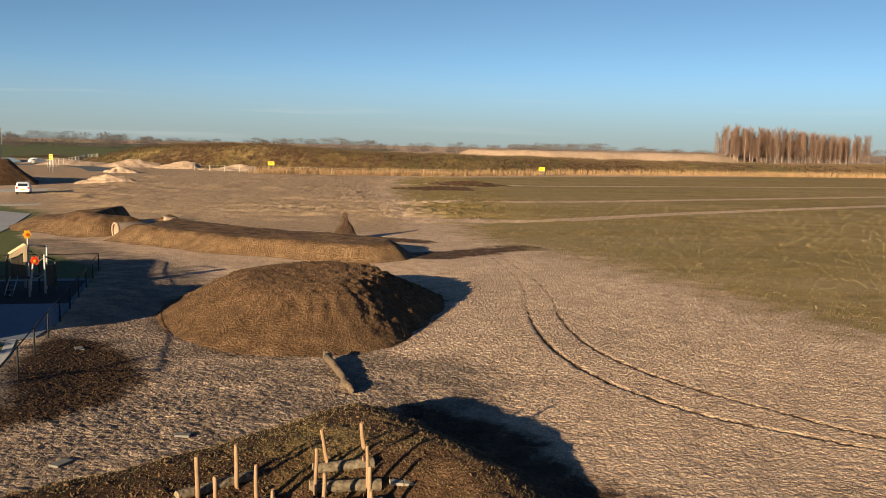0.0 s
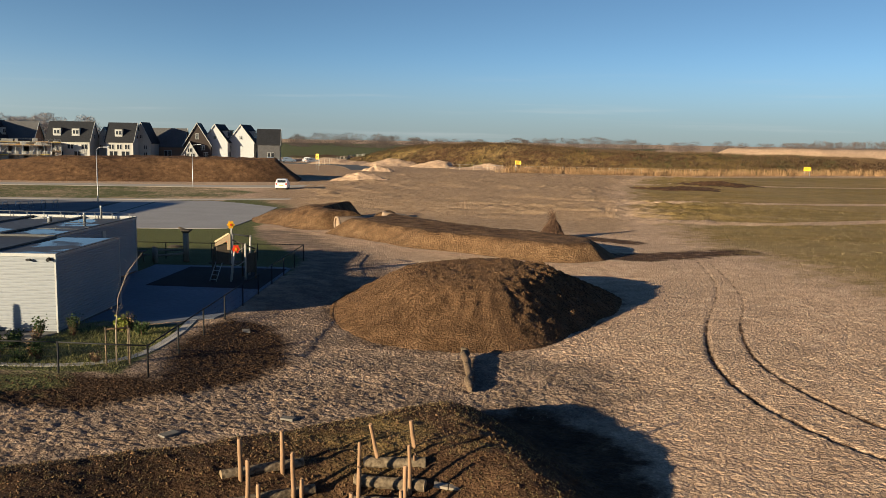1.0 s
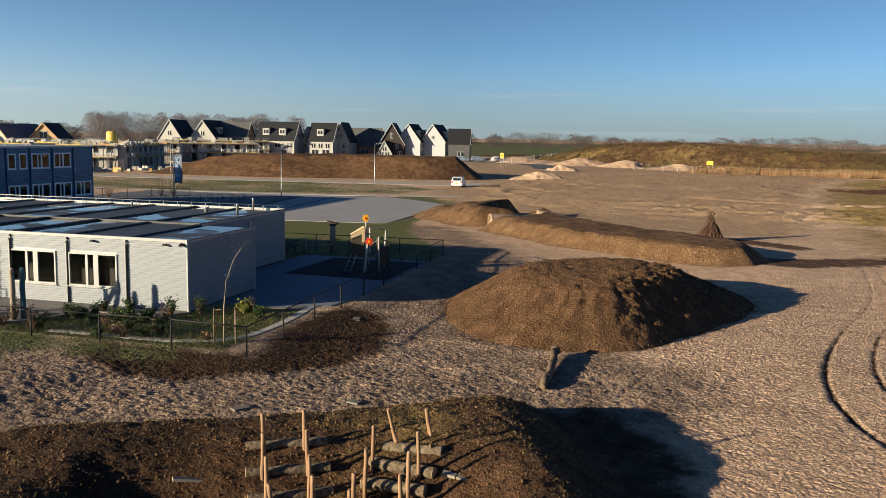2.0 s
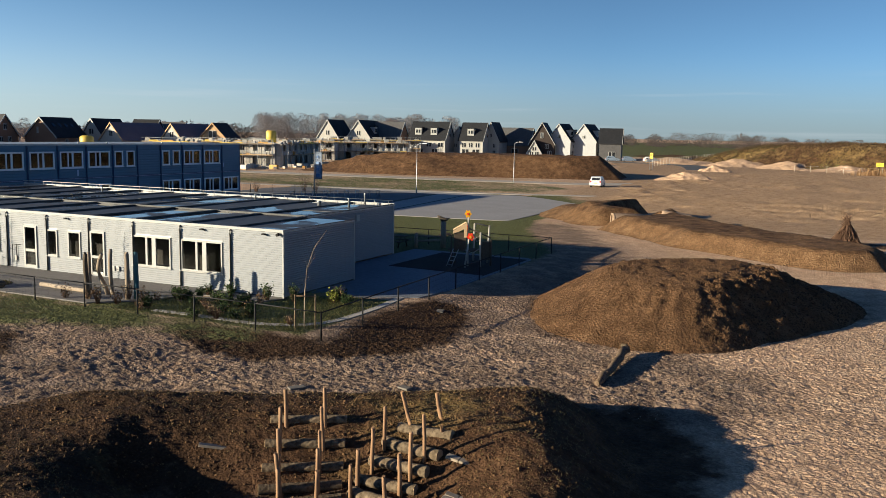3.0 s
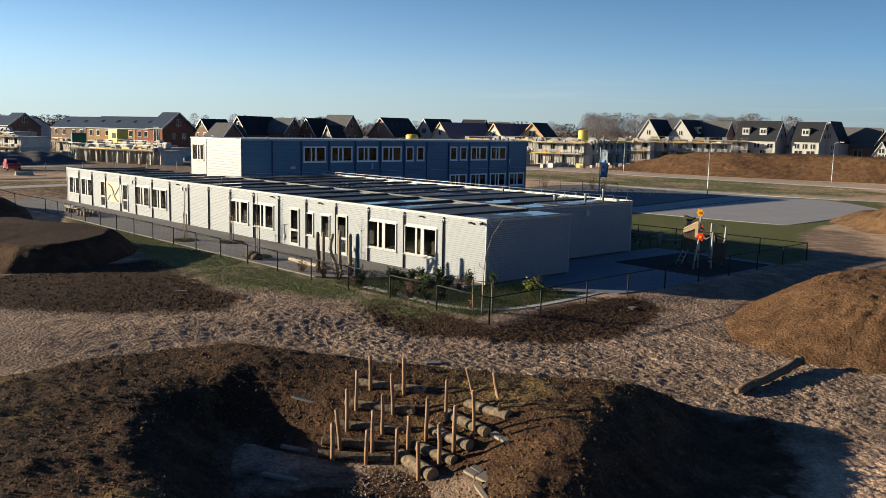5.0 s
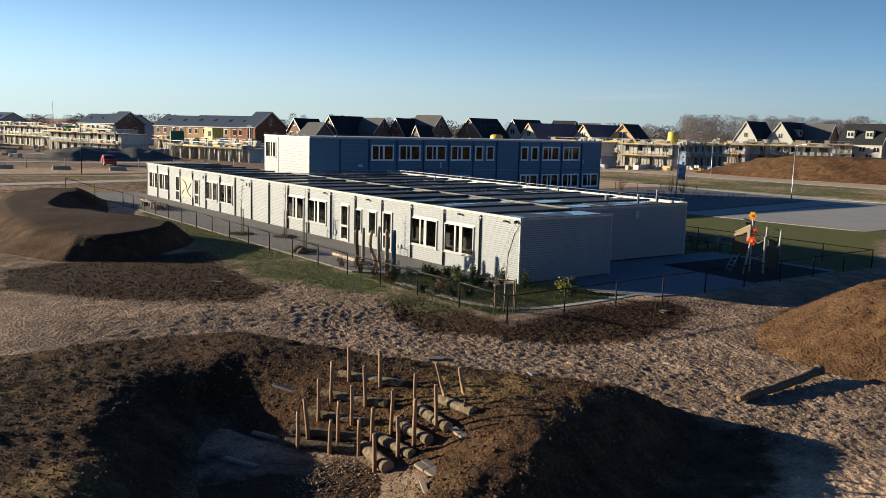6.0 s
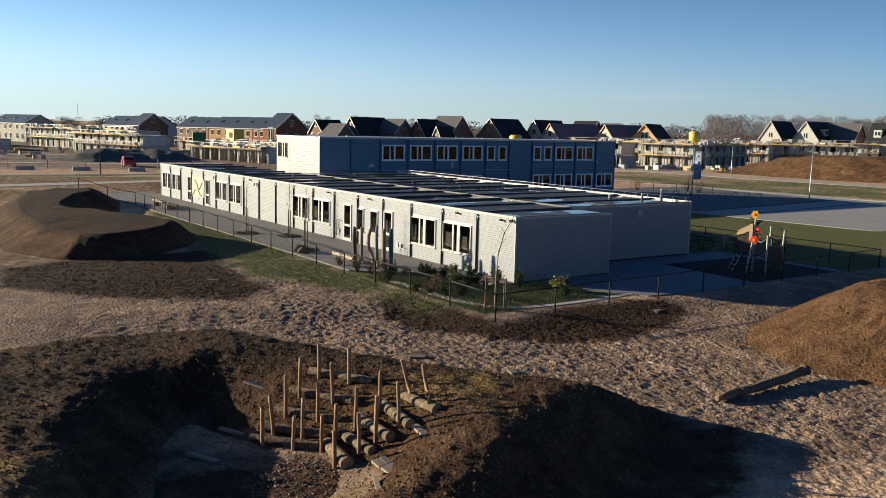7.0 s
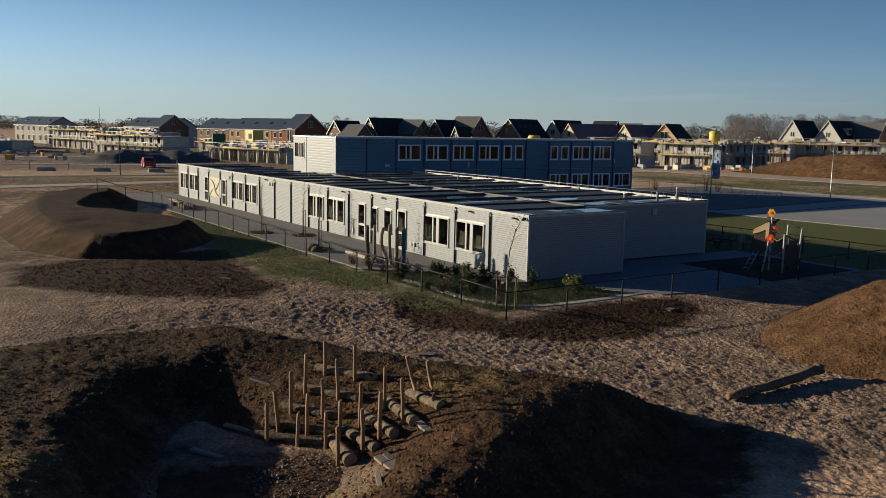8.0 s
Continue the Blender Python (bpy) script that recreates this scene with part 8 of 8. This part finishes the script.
xs, ys = np.array([g.uniform(-13, 4.5) for _ in range(n)]), np.array([g.uniform(4, 25) for _ in range(n)])
hb = near_berm(xs, ys)
k = hb - 0.75 + 0.5 * lumps(xs, ys, 2.2, 91, 3) + np.where(xs > -2.5, 0.12, -0.12)
zs = ground_z(xs, ys) + hb
for x, y, z, q in zip(xs, ys, zs, k):
    if q > 0:
        for t in range(2):
            sliver(V, F, Vector((x + g.uniform(-0.06, 0.06), y + g.uniform(-0.06, 0.06), z - 0.01)), Vector((g.uniform(-1, 1), g.uniform(-1, 1), 0.7)).normalized(), g.uniform(0.03, 0.11), 0.006)
flakes("berm_grass", STRAW, V, F, "thin dry grass on top of the near berm", "grass", "stuff")


# clods and crumbs of earth and sand
OCTA = [Vector(p) for p in ((1, 0, 0), (-1, 0, 0), (0, 1, 0), (0, -1, 0), (0, 0, 1), (0, 0, -1))]
OCTF = ((0, 2, 4), (2, 1, 4), (1, 3, 4), (3, 0, 4), (2, 0, 5), (1, 2, 5), (3, 1, 5), (0, 3, 5))


def crumbs(name, material, places, label):
    V, F = [], []
    for x, y, z, s in places:
        n = len(V)
        q = Euler((g.uniform(0, 6), g.uniform(0, 6), g.uniform(0, 6))).to_matrix()
        sx, sy, sz = s * g.uniform(0.7, 1.3), s * g.uniform(0.7, 1.3), s * g.uniform(0.5, 0.9)
        V += [q @ Vector((p.x * sx, p.y * sy, p.z * sz)) + Vector((x, y, z)) for p in OCTA]
        F += [tuple(n + i for i in f) for f in OCTF]
    return flakes(name, material, V, F, label, "earth clods", "stuff")


def scatter(n, box_, fn, test, size, power=2.2):
    xs = np.array([g.uniform(box_[0], box_[1]) for _ in range(n)])
    ys = np.array([g.uniform(box_[2], box_[3]) for _ in range(n)])
    ok = test(xs, ys)
    zs = ground_z(xs, ys) + (fn(xs, ys) if fn else 0)
    return [(x, y, z, size[0] + (size[1] - size[0]) * g.random() ** power) for x, y, z, o in zip(xs, ys, zs, ok) if o]


crumbs("soil_clods", CLOD_DARK, scatter(9000, (-17.5, -9, 20, 34), None, lambda x, y: inside(x, y, FENCE_SOIL, 0.6) + 0.25 * lumps(x, y, 1.0, 99, 2) > 0.6, (0.01, 0.05)), "dark crumbled clods of dug soil by the fence")
crumbs("soil_clods", CLOD_DARK, scatter(9000, (-34, -18, 5, 18), None, lambda x, y: inside(x, y, LEFT_SOIL, 0.7) + 0.25 * lumps(x, y, 1.2, 99, 2) > 0.6, (0.015, 0.065)), "dark crumbled clods of dug soil beside the path")
crumbs("mound_clods", CLOD, scatter(16000, (-13, 0.5, 31, 50), main_mound, lambda x, y: main_mound(x, y) > 0.05, (0.01, 0.045), 3), "small crumbs of brown earth on the mound")
# darker clods add to the shade on the mound's steep east side
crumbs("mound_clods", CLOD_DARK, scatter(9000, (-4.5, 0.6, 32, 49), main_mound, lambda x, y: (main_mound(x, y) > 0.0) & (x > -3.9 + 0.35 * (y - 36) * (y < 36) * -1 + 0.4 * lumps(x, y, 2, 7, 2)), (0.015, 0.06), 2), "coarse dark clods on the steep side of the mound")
crumbs("berm_clods", CLOD, scatter(22000, (-13, 4.5, 8, 25), near_berm, lambda x, y: near_berm(x, y) > 0.05, (0.012, 0.05), 2.4), "small crumbs of brown earth on the near berm")
crumbs("berm_clods", CLOD_TAN, scatter(9000, (-24, -3, 54, 72), back_berm, lambda x, y: (back_berm(x, y) > 0.0) & (back_berm(x, y) < 0.8), (0.015, 0.06), 3), "tan lumps of earth on the back berm")
crumbs("sand_crumbs", CLOD_SAND, scatter(26000, (-26, 6, 13, 36), None, lambda x, y: (trodden(x, y) > 0.66 + 0.34 * lumps(x, y, 1.3, 55, 3)) & (near_berm(x, y) < -0.03) & (inside(x, y, FENCE_SOIL, 0.3) < 0.4) & (inside(x, y, LEFT_SOIL, 0.3) < 0.4), (0.008, 0.03), 2.0), "small crumbs of trodden sand")
crumbs("sand_crumbs", CLOD_SAND, scatter(5000, (-3.5, 2.5, 11.6, 16.2), None, lambda x, y: (near_berm(x, y) < -0.02) & (np.hypot(x + 0.7, y - 15.3) < 1.3), (0.008, 0.05), 2.5), "small crumbs of sand in the hollow")
OLD_SLAB = surface("dirty_concrete", (0.120, 0.108, 0.093), (0.180, 0.162, 0.141), 2.0, 0.9, 0, 0.004, 8, 0.3, 0.2)
for x, y, w, d in ((-9.2, 20.35, 0.5, 0.3), (-23.1, 15.2, 0.55, 0.2), (-13.6, 31.9, 0.5, 0.3), (-6.9, 22.6, 0.4, 0.25)):
    ob = thing("stone_slab", x, y, land_z(x, y) + 0.02, g.uniform(0, 180), "broken flat concrete slab lying on the ground", "stone", "broken slabs")
    part("slab", soft_box(-w / 2, w / 2, -d / 2, d / 2, -0.04, 0.03, 0.015), OLD_SLAB, ob)


# young trees with their stakes
def young_tree(x, y, h, stakes, bend_=0.0, label="young bare tree tied to wooden stakes", turn=0.0):
    z = max(land_z(x, y), 0.0 if to_local(x, y)[1] > -5.2 else -1)
    ob = thing("young_tree", x, y, z, turn, label, "tree", "young trees")
    pts = [(0, 0, -0.1), (0.02, 0, h * 0.35), (0.03 + bend_ * 0.1, 0, h * 0.6), (bend_ * 0.45, 0.02, h * 0.82), (bend_, 0.03, h)]
    part("trunk", bar(pts, [0.028, 0.024, 0.02, 0.015, 0.008], 8), ROBINIA, ob)
    TV, TF = [], []
    for k in range(20):
        f = g.uniform(0.42, 0.98)
        p = Vector((np.interp(f, [0, 0.35, 0.6, 0.82, 1], [q[0] for q in pts]), 0, h * f))
        a = g.uniform(0, 6.283)
        way = Vector((math.cos(a) * 0.7, math.sin(a) * 0.7, 0.75)).normalized()
        ln = g.uniform(0.18, 0.55) * (1.2 - 0.5 * f)
        sliver(TV, TF, p, way, ln, 0.008)
        sliver(TV, TF, p + way * ln * 0.5, (way + Vector((g.uniform(-0.6, 0.6), g.uniform(-0.6, 0.6), 0.3))).normalized(), ln * 0.6, 0.006)
    me = bpy.data.meshes.new("crown")
    me.from_pydata(TV, [], TF)
    me.materials.append(TWIGS_GREY)
    new("crown", me).parent = ob
    for sx, sy, sh in stakes:
        part("stake", bar([(sx, sy, -0.2), (sx, sy, sh)], 0.028, 8), LOG_BARK, ob)
    if len(stakes) > 1:
        part("crossbar", bar([(stakes[0][0], stakes[0][1], stakes[0][2] - 0.06), (stakes[1][0], stakes[1][1], stakes[1][2] - 0.08)], 0.022, 6), STAKE_WOOD, ob)
    return ob


young_tree(-14.6, 25.2, 3.75, [(-0.22, -0.3, 1.3), (0.3, 0.3, 1.25), (0.42, 0.1, 1.2)], 0.95, "young bare leaning tree tied to three wooden stakes", 18)
for x, y, h in ((-39.8, 18.6, 3.3), (-38.0, 21.0, 3.4), (-31.8, 20.9, 3.5)):
    young_tree(x, y, h, [(-0.3, 0.0, 1.7), (0.3, 0.05, 1.65)], 0.1)
    bed_ = thing("planting_pit", x, y, 0.02, 0, "small square of grass and earth round a tree trunk", "tree pit", "tree pits")
    PV, PF = [], []
    for k in range(220):
        a, r = g.uniform(0, 6.283), 0.75 * g.random() ** 0.5
        sliver(PV, PF, Vector((r * math.cos(a), r * math.sin(a), 0)), Vector((g.uniform(-0.6, 0.6), g.uniform(-0.6, 0.6), 0.8)).normalized(), g.uniform(0.06, 0.2), 0.02)
    me = bpy.data.meshes.new("tuft")
    me.from_pydata(PV, [], PF)
    me.materials.append(GREEN_BLADE)
    new("tuft", me).parent = bed_
    part("earth", bar([(0, 0, -0.02), (0, 0, 0.03)], [0.85, 0.7], 14), MOUND_EARTH, bed_)


# shrubs in the planting bed
def shrub(x, y, r, h, mtl, label, twiggy=0.5, leaves=260, size=0.07):
    z = land_z(x, y)
    ob = thing("shrub", x, y, z, g.uniform(0, 360), label, "shrub", "shrubs in the planting bed")
    TV, TF = [], []
    tips = []
    for k in range(int(18 + 20 * twiggy)):
        a, s = g.uniform(0, 6.283), g.uniform(0.2, 1.0)
        way = Vector((math.cos(a) * s * r / h, math.sin(a) * s * r / h, 1)).normalized()
        ln = h * g.uniform(0.6, 1.05)
        sliver(TV, TF, Vector((0.1 * r * math.cos(a), 0.1 * r * math.sin(a), -0.03)), way, ln, 0.012)
        tips.append((way, ln))
    me = bpy.data.meshes.new("branchwork")
    me.from_pydata(TV, [], TF)
    me.materials.append(TWIG)
    new("branchwork", me).parent = ob
    LV, LF = [], []
    for k in range(leaves):
        way, ln = g.choice(tips)
        p = way * ln * g.uniform(0.3, 1.0) + Vector((g.gauss(0, 0.05), g.gauss(0, 0.05), g.gauss(0, 0.04)))
        leaf(LV, LF, p, size * g.uniform(0.6, 1.4), g)
    me = bpy.data.meshes.new("foliage")
    me.from_pydata(LV, [], LF)
    me.materials.append(mtl)
    new("foliage", me).parent = ob


for k in range(26):
    u, n = g.uniform(-4.6, 3.8), g.uniform(-4.9, -1.6)
    if u > -0.4:
        n = g.uniform(-4.9, 1.4) if u > 0.4 else n
    x, y = local(u, n)
    if k % 3 == 0:
        shrub(x, y, 0.42, g.uniform(0.45, 0.8), DRY_LEAF, "leggy shrub with dry brown flower heads", 0.6, 110, 0.06)
    else:
        shrub(x, y, 0.5, g.uniform(0.35, 0.7), EVERGREEN, "low dark evergreen shrub", 0.4, 420, 0.075)
for u, n, r, h in ((-0.4, -0.7, 0.35, 0.8), (-2.2, -0.9, 0.4, 0.7), (0.7, -0.3, 0.4, 0.9), (-3.4, -1.0, 0.35, 0.6)):
    x, y = local(u, n)
    shrub(x, y, r, h, EVERGREEN, "upright evergreen shrub against the wall", 0.5, 300, 0.08)
x, y = local(2.2, 0.6)
shrub(x, y, 0.4, 0.6, LIME_LEAF, "small yellow-green shrub in the bed", 0.4, 260, 0.09)
for u, n in ((-8.2, -4.6), (-7.2, -4.3), (-6.2, -4.7), (-5.4, -4.4), (-4.9, -3.4), (-5.6, -3.6)):
    x, y = local(u, n)
    shrub(x, y, 0.4, g.uniform(0.6, 0.95), DRY_LEAF, "leggy shrub with dry brown flower heads", 0.7, 90, 0.08)
# ground cover in the bed
V, F = [], []
for k in range(9000):
    u, n = g.uniform(-5.0, 4.3), g.uniform(-5.1, 2.3)
    if (u < -0.2 and n > -1.3) or (u > 2.8 and n > 1.4):
        continue
    x, y = local(u, n)
    sliver(V, F, Vector((x, y, -0.06)), Vector((g.uniform(-0.7, 0.7), g.uniform(-0.7, 0.7), 0.9)).normalized(), g.uniform(0.06, 0.2), 0.02)
flakes("bed_grass", GREEN_BLADE, V, F, "rough low greenery in the planting bed", "grass", "stuff")
# bare shrubs by the plaza
for x, y, h in ((-76.2, 69.6, 2.3), (-73.4, 74.8, 3.0), (-72.2, 75.6, 2.2)):
    shrub(x, y, 1.2, h, TWIGS_GREY, "bare leafless bush beside the plaza", 1.0, 160, 0.1)
